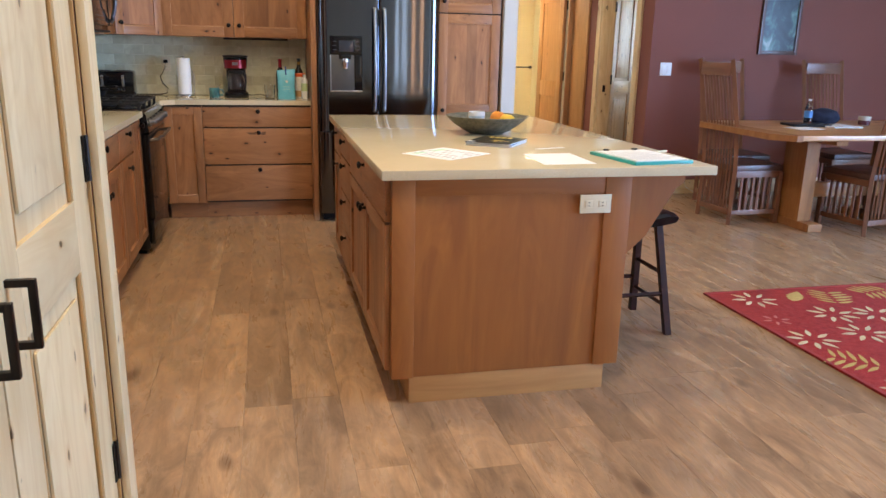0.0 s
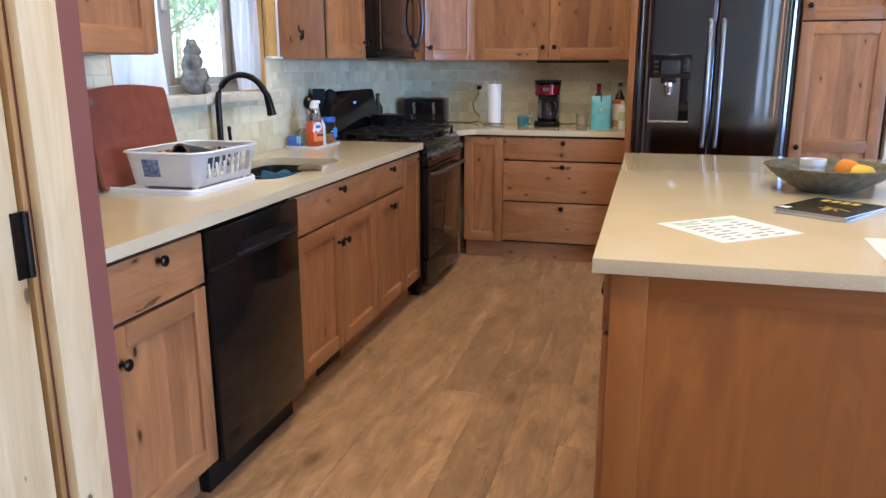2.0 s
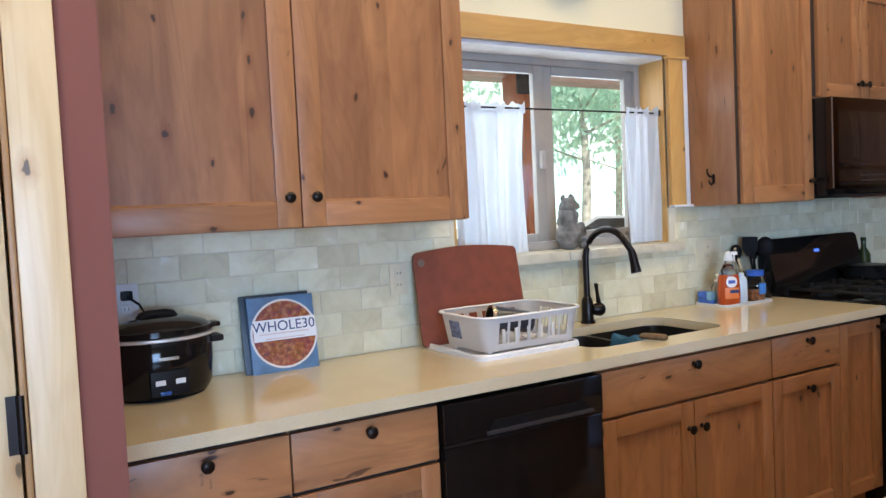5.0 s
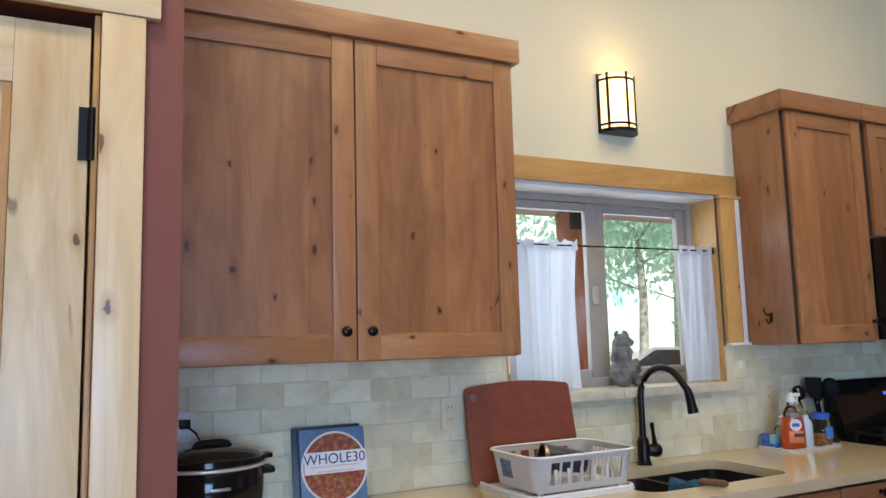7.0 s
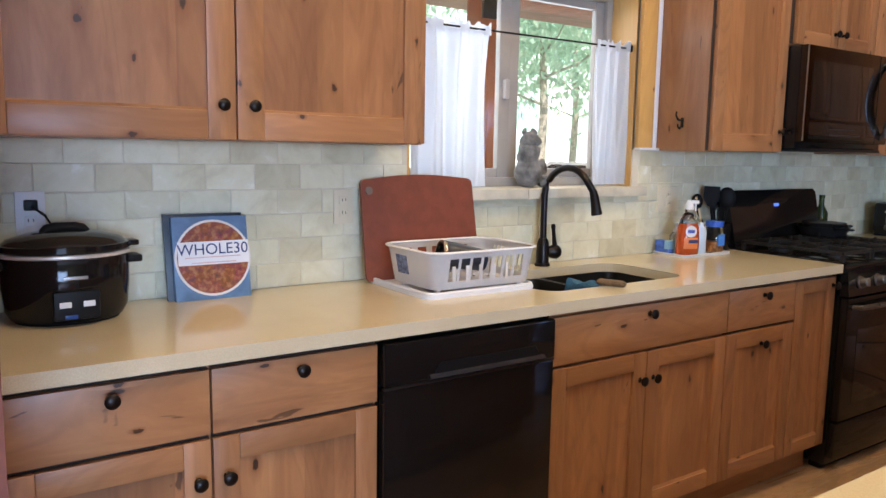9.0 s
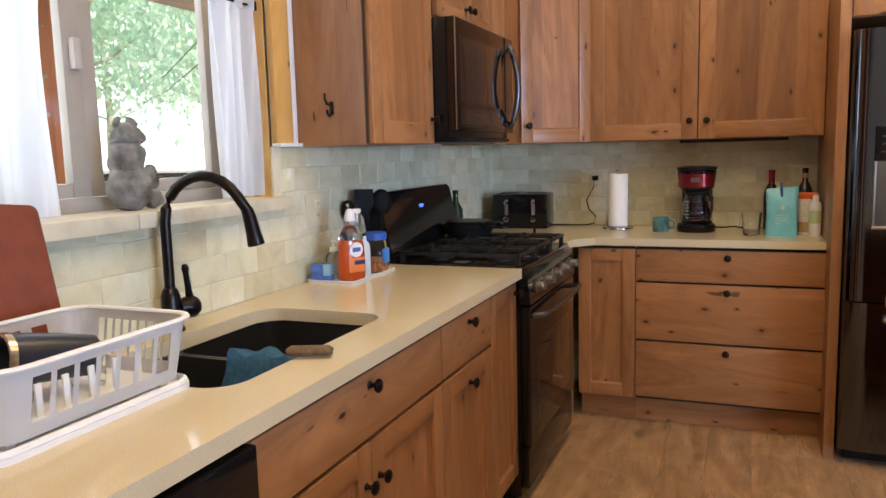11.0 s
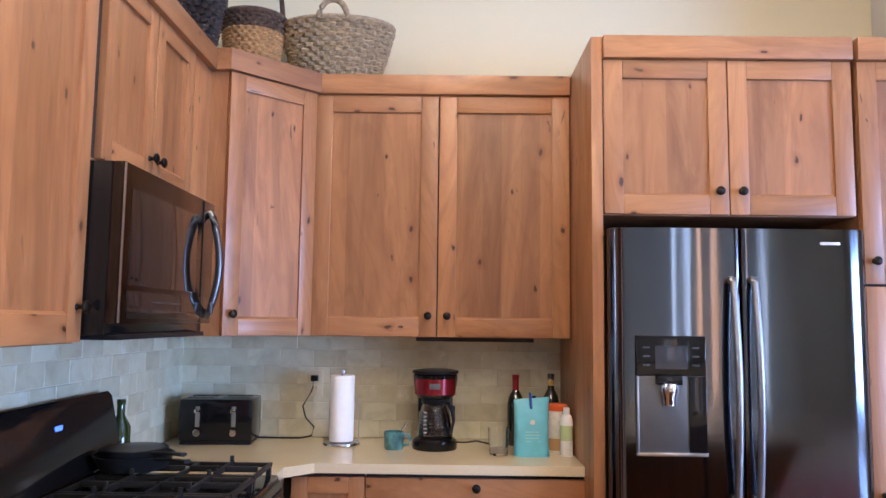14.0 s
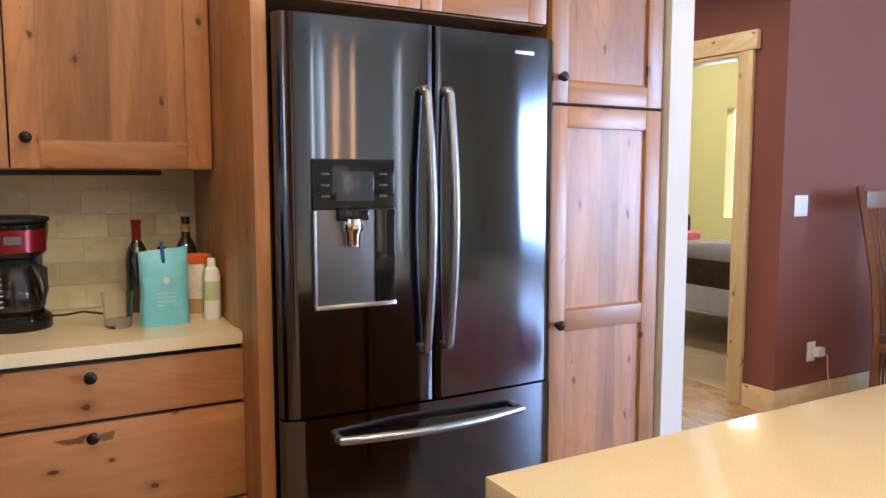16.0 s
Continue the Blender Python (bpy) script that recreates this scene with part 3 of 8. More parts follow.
t = thing("wall_cabinet", pose(-1.17, 2.48, 0, 0, 0, LEFT), "two-door knotty alder wall cabinet above the slow cooker", "cabinet", UP_G)
upper_box(t, 1.212, 0.268, 1.385, 2.425, ends=(0, 0.025))
shaker(t, 0.0, 0.614, 1.386, 2.425, rail=0.075, knob_at=(0.572, 1.478))
shaker(t, 0.614, 1.212, 1.386, 2.425, rail=0.075, knob_at=(0.656, 1.478))
t = thing("wall_cabinet", pose(-1.17, 5.10, 0, 0, 0, LEFT), "single-door knotty alder wall cabinet beside the window", "cabinet", UP_G)
upper_box(t, 0.53, 0.268, 1.385, 2.425, ends=(0.025, 0))
shaker(t, 0.02, 0.53, 1.386, 2.425, rail=0.07, knob_at=(0.497, 1.478))
t = thing("wall_cabinet", pose(-1.17, 5.632, 0, 0, 0, LEFT), "short two-door alder cabinet over the microwave", "cabinet", UP_G)
upper_box(t, 0.958, 0.268, 1.872, 2.425)
shaker(t, 0.05, 0.40, 1.874, 2.425, rail=0.062, knob_at=(0.368, 1.945))
shaker(t, 0.40, 0.748, 1.874, 2.425, rail=0.062, knob_at=(0.432, 1.945))
boxpart("filler", alder_v, t, 0.775, 0.958, -0.012, 0.268, 1.385, 2.425, 0.002)

# diagonal corner cabinet
t = thing("wall_cabinet", pose(-1.09, 6.59, 0, 0, 0, 45), "knotty alder corner cabinet set at an angle", "cabinet", UP_G)
shaker(t, 0.0, 0.41, 1.386, 2.425, rail=0.066, knob_at=(0.034, 1.472))
bm = bmesh.new()
prism(bm, [(0.0, 0.001), (0.41, 0.001), (0.62, 0.21), (0.205, 0.63), (-0.21, 0.21)], 1.385, 2.425)
part("body", bm, alder_v, t)
bm = bmesh.new()
prism(bm, [(-0.01, -0.035), (0.42, -0.035), (0.62, 0.21), (0.205, 0.63), (-0.21, 0.21)], 2.426, 2.51)
part("crown", bm, alder_h, t)

t = thing("wall_cabinet", pose(-0.80, 6.90, 0), "two-door knotty alder wall cabinet above the coffee maker", "cabinet", UP_G)
upper_box(t, 1.10, 0.295, 1.385, 2.425)
shaker(t, 0.0, 0.538, 1.386, 2.425, rail=0.075, knob_at=(0.50, 1.475))
shaker(t, 0.538, 1.10, 1.386, 2.425, rail=0.075, knob_at=(0.58, 1.475))
boxpart("light_rail", shadow_gap, t, 0.45, 0.95, 0.02, 0.06, 1.368, 1.384, 0.002, "slim under-cabinet lamp")

bm = bmesh.new()
box(bm, 0.302, 0.343, 6.41, 7.195, 0.0, 2.51, 0.002)
single("tall_panel", bm, alder_v, Matrix(), "tall alder end panel beside the refrigerator", "panel")
t = thing("wall_cabinet", pose(0.345, 6.428, 0), "two-door knotty alder cabinet over the refrigerator", "cabinet", UP_G)
upper_box(t, 0.912, 0.765, 1.845, 2.425)
shaker(t, 0.0, 0.456, 1.846, 2.425, rail=0.07, knob_at=(0.415, 1.932))
shaker(t, 0.456, 0.912, 1.846, 2.425, rail=0.07, knob_at=(0.497, 1.932))
t = thing("pantry_cabinet", pose(1.275, 6.428, 0), "tall knotty alder pantry cabinet with two doors", "cabinet")
upper_box(t, 0.515, 0.765, 0.12, 2.425)
boxpart("toe_kick", alder_h, t, 0, 0.515, 0.06, 0.76, 0, 0.12, 0.0)
shaker(t, 0.0, 0.495, 1.602, 2.425, rail=0.07, knob_at=(0.036, 1.686))
shaker(t, 0.0, 0.495, 0.13, 1.597, rail=0.07, knob_at=(0.036, 0.868), mid=0.875)

# ---- worktops ----
bm = bmesh.new()
SX0, SX1, SY0, SY1 = -1.315, -0.925, 4.03, 4.72
for a, b, c, d in ((-1.432, -0.79, 2.48, SY0), (-1.432, SX0, SY0, SY1), (SX1, -0.79, SY0, SY1), (-1.432, -0.79, SY1, 5.565)):
    box(bm, a, b, c, d, 0.886, 0.922)
bmesh.ops.remove_doubles(bm, verts=bm.verts[:], dist=1e-5)
top = single("worktop", bm, quartz, Matrix(), "polished beige quartz worktop with a sink cutout", "worktop", smooth=False)
# rounded corners of the cutout
for cx, cy, sx, sy in ((SX0, SY0, 1, 1), (SX1, SY0, -1, 1), (SX0, SY1, 1, -1), (SX1, SY1, -1, -1)):
    bm = bmesh.new()
    rad = 0.075
    arc = [(cx + sx * rad * (1 - math.sin(radians(9 * i))), cy + sy * rad * (1 - math.cos(radians(9 * i)))) for i in range(11)]
    out = [(cx, cy)] + arc
    if sx * sy < 0:
        out = out[::-1]
    prism(bm, out, 0.886, 0.922)
    bmesh.ops.recalc_face_normals(bm, faces=bm.faces[:])
    part("cutout_corner", bm, quartz, top, smooth=False)
bm = bmesh.new()
prism(bm, [(-1.432, 6.345), (-0.80, 6.345), (-0.80, 6.47), (-0.705, 6.565), (0.30, 6.565), (0.30, 7.185), (-1.432, 7.185)], 0.886, 0.922)
single("worktop", bm, quartz, Matrix(), "polished beige quartz corner worktop under the coffee maker", "worktop", smooth=False)


# ---- island ----
isl = thing("kitchen_island", pose(0, 0, 0), "stained wooden kitchen island body with panelled end and plinth", "kitchen island")
IW = (island_v, island_h, island_v)
boxpart("body", island_v, isl, 1.0, 1.29, 3.178, 5.28, 0.115, 0.884, 0.0)
boxpart("base_board", wood("orange_fir_plinth", (0.66, 0.36, 0.14), (0.58, 0.30, 0.11), (0.45, 0.21, 0.07), "x", 0.0), isl, 0.455, 1.265, 3.168, 5.20, 0.0, 0.113, 0.002, "lighter wooden plinth")
for a, b in ((0.385, 0.47), (1.21, 1.318)):
    boxpart("post", island_v, isl, a, b, 3.155, 3.20, 0.11, 0.884, 0.003)
boxpart("rail", island_h, isl, 0.47, 1.21, 3.158, 3.19, 0.82, 0.884, 0.002)
boxpart("end_panel", island_v, isl, 0.47, 1.21, 3.164, 3.19, 0.112, 0.82, 0.0)

for y0, y1, kind in ((3.205, 4.40, "doors"), (4.40, 4.86, "stack"), (4.86, 5.28, "door")):
    t = thing("island_cabinet", pose(0.388, y1, 0, 0, 0, -90), "stained wooden island cabinet facing the sink aisle", "cabinet", "cabinets of the island")
    w = y1 - y0
    boxpart("body", island_v, t, 0, w, 0.001, 0.59, 0.115, 0.884, 0.0)
    if kind == "stack":
        for z0, z1 in ((0.745, 0.872), (0.545, 0.74), (0.34, 0.54), (0.125, 0.335)):
            drawer(t, 0, w, z0, z1, mat=alder_h)
    else:
        drawer(t, 0, w, 0.715, 0.872, mat=alder_h)
        if kind == "doors":
            shaker(t, 0, w / 2, 0.125, 0.708, knob_at=(w / 2 - 0.035, 0.655))
            shaker(t, w / 2, w, 0.125, 0.708, knob_at=(w / 2 + 0.035, 0.655))
        else:
            shaker(t, 0, w, 0.125, 0.708, knob_at=(w / 2, 0.655))
# brackets that carry the overhang
for y in (3.19, 4.22, 5.20):
    bm = bmesh.new()
    prism(bm, [(0, 0), (0.27, 0), (0.27, -0.035), (0.235, -0.06), (0.12, -0.25), (0.0, -0.36)], 0.0, 0.045, pose(1.292, y + 0.045, 0.884, 90, 0, 0))
    part("bracket", bm, island_v, isl)
bm = bmesh.new()
box(bm, 0.342, 1.655, 3.117, 5.334, 0.886, 0.922, 0.004)
single("island_worktop", bm, quartz, Matrix(), "polished beige quartz island top with a seating overhang", "worktop")


def outlet(m, label, gangs=1, wide=False, plate=None):
    """A wall plate in the x, z plane facing -y."""
    t = thing("outlet", m, label, "outlet")
    w = 0.128 if wide else 0.072 * gangs
    h = 0.072 if wide else 0.115
    boxpart("plate", plate or white_plastic, t, -w / 2, w / 2, -0.006, 0.0, -h / 2, h / 2, 0.002)
    for s in (-1, 1):
        x, z = (s * 0.028, 0) if wide else (0, s * 0.021)
        boxpart("socket", plate or white_plastic, t, x - 0.016, x + 0.016, -0.0085, -0.005, z - 0.014, z + 0.014, 0.003)
        bm = bmesh.new()
        for dx in (-0.006, 0.006):
            if wide:
                box(bm, x - 0.004, x + 0.004, -0.0092, -0.008, z + dx - 0.001, z + dx + 0.001)
            else:
                box(bm, x + dx - 0.001, x + dx + 0.001, -0.0092, -0.008, z - 0.003, z + 0.006)
        part("slots", bm, black_matt, t)
    return t


outlet(pose(1.170, 3.155, 0.778), "ivory double outlet on the island end", wide=True, plate=ivory_plastic)


# ---- appliances ----
def refrigerator():
    t = thing("refrigerator", pose(0.351, 6.335, 0), "black stainless french-door refrigerator with a water dispenser", "refrigerator")
    W, D = 0.905, 0.80
    boxpart("body", dark_side, t, 0.004, W - 0.004, 0.075, D, 0.03, 1.775, 0.004)
    for x in (0.05, W - 0.05):
        bm = bmesh.new()
        lathe(bm, [(0.02, 0.0), (0.02, 0.032)], 12)
        part("foot", bm, black_matt, t, m=pose(x, 0.14, 0))
    boxpart("grille", black_matt, t, 0.02, W - 0.02, 0.06, 0.08, 0.02, 0.07, 0.002)

    def bowed(x0, x1, z0, z1, holes=()):
        """A door with a face that bows forward towards the middle of the refrigerator."""
        bm = bmesh.new()
        n = 18

        def y_at(x):
            u = (x - W / 2) / (W / 2)
            return 0.022 * u ** 30 + 0.012 * u * u

        xs = [x0 + (x1 - x0) * i / n for i in range(n + 1)]
        front = [(x, y_at(x)) for x in xs]
        e = 0.007
        front[0] = (x0, y_at(x0) + e)
        front.insert(1, (x0 + e * 0.3, y_at(x0) + e * 0.3))
        front.insert(2, (x0 + e, y_at(x0 + e)))
        front[-1] = (x1 - e, y_at(x1 - e))
        front += [(x1 - e * 0.3, y_at(x1) + e * 0.3), (x1, y_at(x1) + e)]
        prism(bm, front + [(x1, 0.085), (x0, 0.085)], z0, z1)
        return bm

    zf = 0.70
    left = part("door", bowed(0.0, W / 2 - 0.003, zf + 0.008, 1.79), black_steel, t, "black stainless door with dispenser")
    right = part("door", bowed(W / 2 + 0.003, W, zf + 0.008, 1.79), black_steel, t)
    low = part("freezer_drawer", bowed(0.0, W, 0.07, zf), black_steel, t)
    for d, x in ((left, W / 2 - 0.037), (right, W / 2 + 0.037)):
        bm = bmesh.new()
        pts = [(x, 0.004, 0.865), (x, -0.026, 0.868)] + [(x, -0.030 - 0.034 * math.sin(math.pi * i / 10), 0.875 + 0.725 * i / 10) for i in range(11)] + [(x, -0.026, 1.607), (x, 0.004, 1.61)]
        tube(bm, pts, 0.0125, 12)
        part("handle", bm, satin_steel, d, "brushed steel bar handle")
    bm = bmesh.new()
    pts = [(0.15, 0.03, 0.632)] + [(0.15 + 0.60 * i / 12, -0.028 - 0.038 * math.sin(math.pi * i / 12), 0.639) for i in range(13)] + [(0.75, 0.03, 0.632)]
    tube(bm, pts, 0.0125, 12)
    part("handle", bm, satin_steel, low, "brushed steel bar handle")
    # dispenser
    x0, x1, z0, z1 = 0.085, 0.325, 1.005, 1.412
    disp = boxpart("dispenser", black_gloss, t, x0, x1, -0.004, 0.022, 1.275, z1, 0.003, "glossy black control panel")
    boxpart("screen", plain("dark_display", (0.03, 0.032, 0.04), 0.12), disp, -0.055, 0.055, -0.0155, -0.0125, -0.045, 0.035, 0.001)
    for s in (-1, 1):
        for k in range(3):
            boxpart("button", plain("grey_mark", (0.035, 0.035, 0.04), 0.4), disp, s * 0.085 - 0.012, s * 0.085 + 0.012, -0.0142, -0.0125, -0.035 + k * 0.03, -0.029 + k * 0.03, 0.0005)
    boxpart("recess", plain("dispenser_recess_steel", (0.13, 0.125, 0.12), 0.4, 0.8), t, x0 + 0.008, x1 - 0.008, -0.001, 0.012, z0 + 0.012, 1.274, 0.002, "recessed steel dispenser niche")
    boxpart("niche_side", black_gloss, t, x1 - 0.06, x1, -0.006, 0.010, z0, 1.274, 0.002)
    boxpart("niche_side", satin_steel, t, x0, x0 + 0.008, -0.007, 0.010, z0, 1.274, 0.001)
    boxpart("drip_tray", steel, t, x0, x1, -0.012, 0.012, z0, z0 + 0.012, 0.002, "steel drip tray")
    bm = bmesh.new()
    lathe(bm, [(0.030, 0.075), (0.034, 0.05), (0.026, 0.03), (0.024, 0.0)], 16)
    part("spout", bm, chrome, t, "chrome water lever", pose(0.195, -0.004, 1.175))
    boxpart("spout_cover", black_gloss, t, 0.15, 0.24, -0.022, 0.012, 1.245, 1.277, 0.006)
    boxpart("badge", plain("pale_badge", (0.6, 0.6, 0.62), 0.3, 0.6), right, 0.735, 0.805, 0.002, 0.010, 1.735, 1.745, 0.0005, "small pale maker's mark")
    return t


refrigerator()


def range_cooker():
    t = thing("range", pose(-0.785, 5.572, 0, 0, 0, LEFT), "black gas range with cast-iron grates and steel knobs", "range")
    W, D = 0.758, 0.635
    boxpart("body", black_gloss, t, 0, W, 0.02, D, 0.03, 0.90, 0.003)
    boxpart("cooktop", black_gloss, t, 0, W, 0.0, D - 0.05, 0.895, 0.925, 0.008)
    boxpart("kick_panel", black_matt, t, 0.02, W - 0.02, 0.05, 0.1, 0.0, 0.06, 0.0)
    boxpart("drawer", black_gloss, t, 0.004, W - 0.004, -0.012, 0.02, 0.065, 0.225, 0.006)
    door = boxpart("oven_door", black_gloss, t, 0.004, W - 0.004, -0.022, 0.02, 0.235, 0.775, 0.007)
    boxpart("window", black_glass, door, -0.28, 0.28, -0.0225, -0.0205, -0.20, 0.13, 0.001, "dark oven window")
    bm = bmesh.new()
    tube(bm, [(0.05, -0.015, 0.735), (0.055, -0.06, 0.74)] + [(0.07 + (W - 0.14) * i / 8, -0.066 - 0.010 * math.sin(math.pi * i / 8), 0.742) for i in range(9)] + [(W - 0.055, -0.06, 0.74), (W - 0.05, -0.015, 0.735)], 0.0105, 10)
    part("handle", bm, plain("dark_satin_bar", (0.20, 0.19, 0.18), 0.3, 1.0), t, "curved steel oven handle")
    bm = bmesh.new()
    prism(bm, [(-0.025, 0.785), (0.03, 0.785), (0.03, 0.915), (0.005, 0.915), (-0.012, 0.895)], 0.0, W, Matrix(((0, 0, 1, 0), (1, 0, 0, 0), (0, 1, 0, 0), (0, 0, 0, 1))))
    part("control_panel", bm, black_gloss, t)
    knob_steel = plain("smoked_steel_knob", (0.30, 0.29, 0.28), 0.32, 1.0)
    for i in range(5):
        bm = bmesh.new()
        lathe(bm, [(0.027, 0.0), (0.027, 0.006), (0.020, 0.009), (0.0185, 0.032), (0.015, 0.036)], 18, pose(0, 0, 0, 90, 0, 0))
        box(bm, -0.004, 0.004, -0.043, -0.03, -0.018, 0.018, 0.002)
        part("knob", bm, knob_steel, t, "brushed steel burner knob", pose(0.09 + i * (W - 0.18) / 4, -0.020, 0.842, -8, 0, 0))
    # backguard
    bm = bmesh.new()
    prism(bm, [(0.525, 0.92), (0.635, 0.92), (0.635, 1.17), (0.622, 1.195), (0.60, 1.20), (0.585, 1.185)], 0.0, W, Matrix(((0, 0, 1, 0), (1, 0, 0, 0), (0, 1, 0, 0), (0, 0, 0, 1))))
    guard = part("backguard", bm, black_gloss, t)
    boxpart("display", glow("blue_clock_digits", (0.08, 0.2, 1.0), 1.0), guard, 0.36, 0.40, 0.569, 0.573, 1.118, 1.132, 0.0, "small blue clock display")
    bm = bmesh.new()
    for i in range(5):
        for s in (0.25, 0.50):
            box(bm, s + 0.004 * i, s + 0.004 * i + 0.002, 0.571, 0.574, 1.09, 1.10)
    part("buttons", bm, plain("grey_button_marks", (0.1, 0.1, 0.1), 0.5), guard)
    # burners and grates
    for bx, by in ((0.17, 0.14), (0.17, 0.40), (0.38, 0.27), (0.59, 0.14), (0.59, 0.40)):
        bm = bmesh.new()
        lathe(bm, [(0.055, 0.0), (0.055, 0.008), (0.04, 0.010), (0.04, 0.018), (0.036, 0.022)], 20)
        part("burner", bm, cast_iron, t, m=pose(bx, by, 0.925))
    for gx in (0.02, 0.265, 0.51):
        bm = bmesh.new()
        a, b, y0, y1, z = gx, gx + 0.235, 0.02, 0.515, 0.955
        for x in (a + 0.007, b - 0.007):
            box(bm, x - 0.007, x + 0.007, y0, y1, z, z + 0.014, 0.002)
        for y in (y0 + 0.007, (y0 + y1) / 2, y1 - 0.007):
            box(bm, a, b, y - 0.006, y + 0.006, z, z + 0.014, 0.002)
        for y in (y0 + 0.13, y1 - 0.13):
            box(bm, a + 0.115 - 0.006, a + 0.115 + 0.006, y - 0.11, y + 0.11, z + 0.004, z + 0.022, 0.002)
            box(bm, a + 0.02, b - 0.02, y - 0.006, y + 0.006, z + 0.004, z + 0.022, 0.002)
            for x in (a + 0.03, b - 0.03):
                box(bm, x - 0.005, x + 0.005, y - 0.006, y + 0.006, z + 0.01, z + 0.040, 0.002)
        for x in (a + 0.01, b - 0.01):
            for y in (y0 + 0.01, y1 - 0.01):
                box(bm, x - 0.008, x + 0.008, y - 0.008, y + 0.008, 0.925, z + 0.002)
        part("grate", bm, cast_iron, t, "black cast-iron grate")
    return t


range_cooker()


def microwave():
    t = thing("microwave", pose(-1.075, 5.64, 0, 0, 0, LEFT), "dark over-the-range microwave with a curved steel handle", "microwave")
    W, z0, z1 = 0.757, 1.405, 1.862
    boxpart("body", black_gloss, t, 0.0, W, 0.02, 0.36, z0, z1, 0.004)
    door = boxpart("door", brushed("dark_bronze_steel", (0.06, 0.048, 0.042), 0.22), t, 0.0, W, -0.012, 0.02, z0 + 0.03, z1, 0.005)
    boxpart("window", black_glass, door, -0.33, 0.20, -0.0175, -0.015, -0.11, 0.15, 0.001, "dark mirrored door window")
    boxpart("control_panel", black_glass, door, -0.33, 0.36, -0.0175, -0.015, -0.20, -0.125, 0.001)
    for r in range(2):
        boxpart("button_row", plain("brown_button_marks", (0.04, 0.03, 0.026), 0.5), door, -0.16, 0.12 - 0.05 * r, -0.0182, -0.0172, -0.180 + r * 0.026, -0.176 + r * 0.026, 0.0)
    # Steel strip added where the rounded door edge catches a highlight.
    boxpart("edge_strip", satin_steel, door, -W / 2, -W / 2 + 0.007, -0.0185, -0.0145, -0.21, 0.21, 0.001, "bright strip painted in for the glint along the door edge")
    boxpart("door_seam", shadow_gap, door, 0.262, 0.265, -0.0182, -0.0158, -0.21, 0.21, 0.0)
    bm = bmesh.new()
    tube(bm, [(W - 0.055, -0.010, z0 + 0.055)] + [(W - 0.055, -0.018 - 0.036 * math.sin(math.pi * (i + 0.6) / 11.2), z0 + 0.07 + 0.335 * i / 10) for i in range(11)] + [(W - 0.055, -0.010, z1 - 0.035)], 0.013, 12)
    part("handle", bm, plain("dark_satin_steel", (0.16, 0.165, 0.175), 0.3, 1.0), door, "curved satin steel handle", pose(-W / 2, -0.004, -(z0 + 0.03 + z1) / 2))
    boxpart("vent", black_matt, t, 0.03, W - 0.03, 0.0, 0.3, z0 - 0.012, z0 + 0.002, 0.002)
    return t


microwave()


def dishwasher():
    t = thing("dishwasher", pose(-0.805, 3.342, 0, 0, 0, LEFT), "black built-in dishwasher with a recessed handle", "dishwasher")
    W = 0.597
    boxpart("body", black_matt, t, 0.0, W, 0.03, 0.55, 0.10, 0.875, 0.0)
    boxpart("door", black_gloss, t, 0.003, W - 0.003, -0.012, 0.03, 0.115, 0.745, 0.006)
    top = boxpart("control_panel", black_gloss, t, 0.003, W - 0.003, -0.016, 0.03, 0.755, 0.872, 0.006)
    bm = bmesh.new()
    prism(bm, [(-0.145, -0.045), (0.235, -0.045), (0.215, -0.012), (-0.125, -0.012)], -0.001, 0.001, pose(0, -0.0242, 0, 90, 0, 0))
    part("handle_recess", bm, black_matt, top, "dark pocket handle")
    bm = bmesh.new()
    prism(bm, [(-0.034, -0.052), (-0.018, -0.052), (-0.018, -0.044), (-0.028, -0.040)], -0.16, 0.25, Matrix(((0, 0, 1, 0), (1, 0, 0, 0), (0, 1, 0, 0), (0, 0, 0, 1))))
    part("handle_lip", bm, plain("satin_dark_steel", (0.10, 0.10, 0.11), 0.22, 0.9), top, "satin lip under the pocket handle")
    boxpart("edge_strip", plain("brown_black_trim", (0.03, 0.025, 0.024), 0.3, 0.5), t, 0.003, W - 0.003, -0.0145, 0.0, 0.7462, 0.7535, 0.001)
    boxpart("toe_kick", black_matt, t, 0.0, W, 0.05, 0.08, 0.0, 0.10, 0.0)
    return t


dishwasher()


# ---- window over the sink ----
WIN = thing("window_1", pose(-1.60, 4.385, 1.215), "sliding taupe vinyl window over the sink, pine trimmed", "window", kind="structure")


def lbox(name, mat, par, x0, x1, y0, y1, z0, z1, bevel=0.002, label=""):
    """A box given in world measures, as a part of a thing that is only shifted."""
    o = par.matrix_world.translation if par.parent is None else par.matrix_local.translation + par.parent.matrix_world.translation
    return boxpart(name, mat, par, x0 - o.x, x1 - o.x, y0 - o.y, y1 - o.y, z0 - o.z, z1 - o.z, bevel, label)


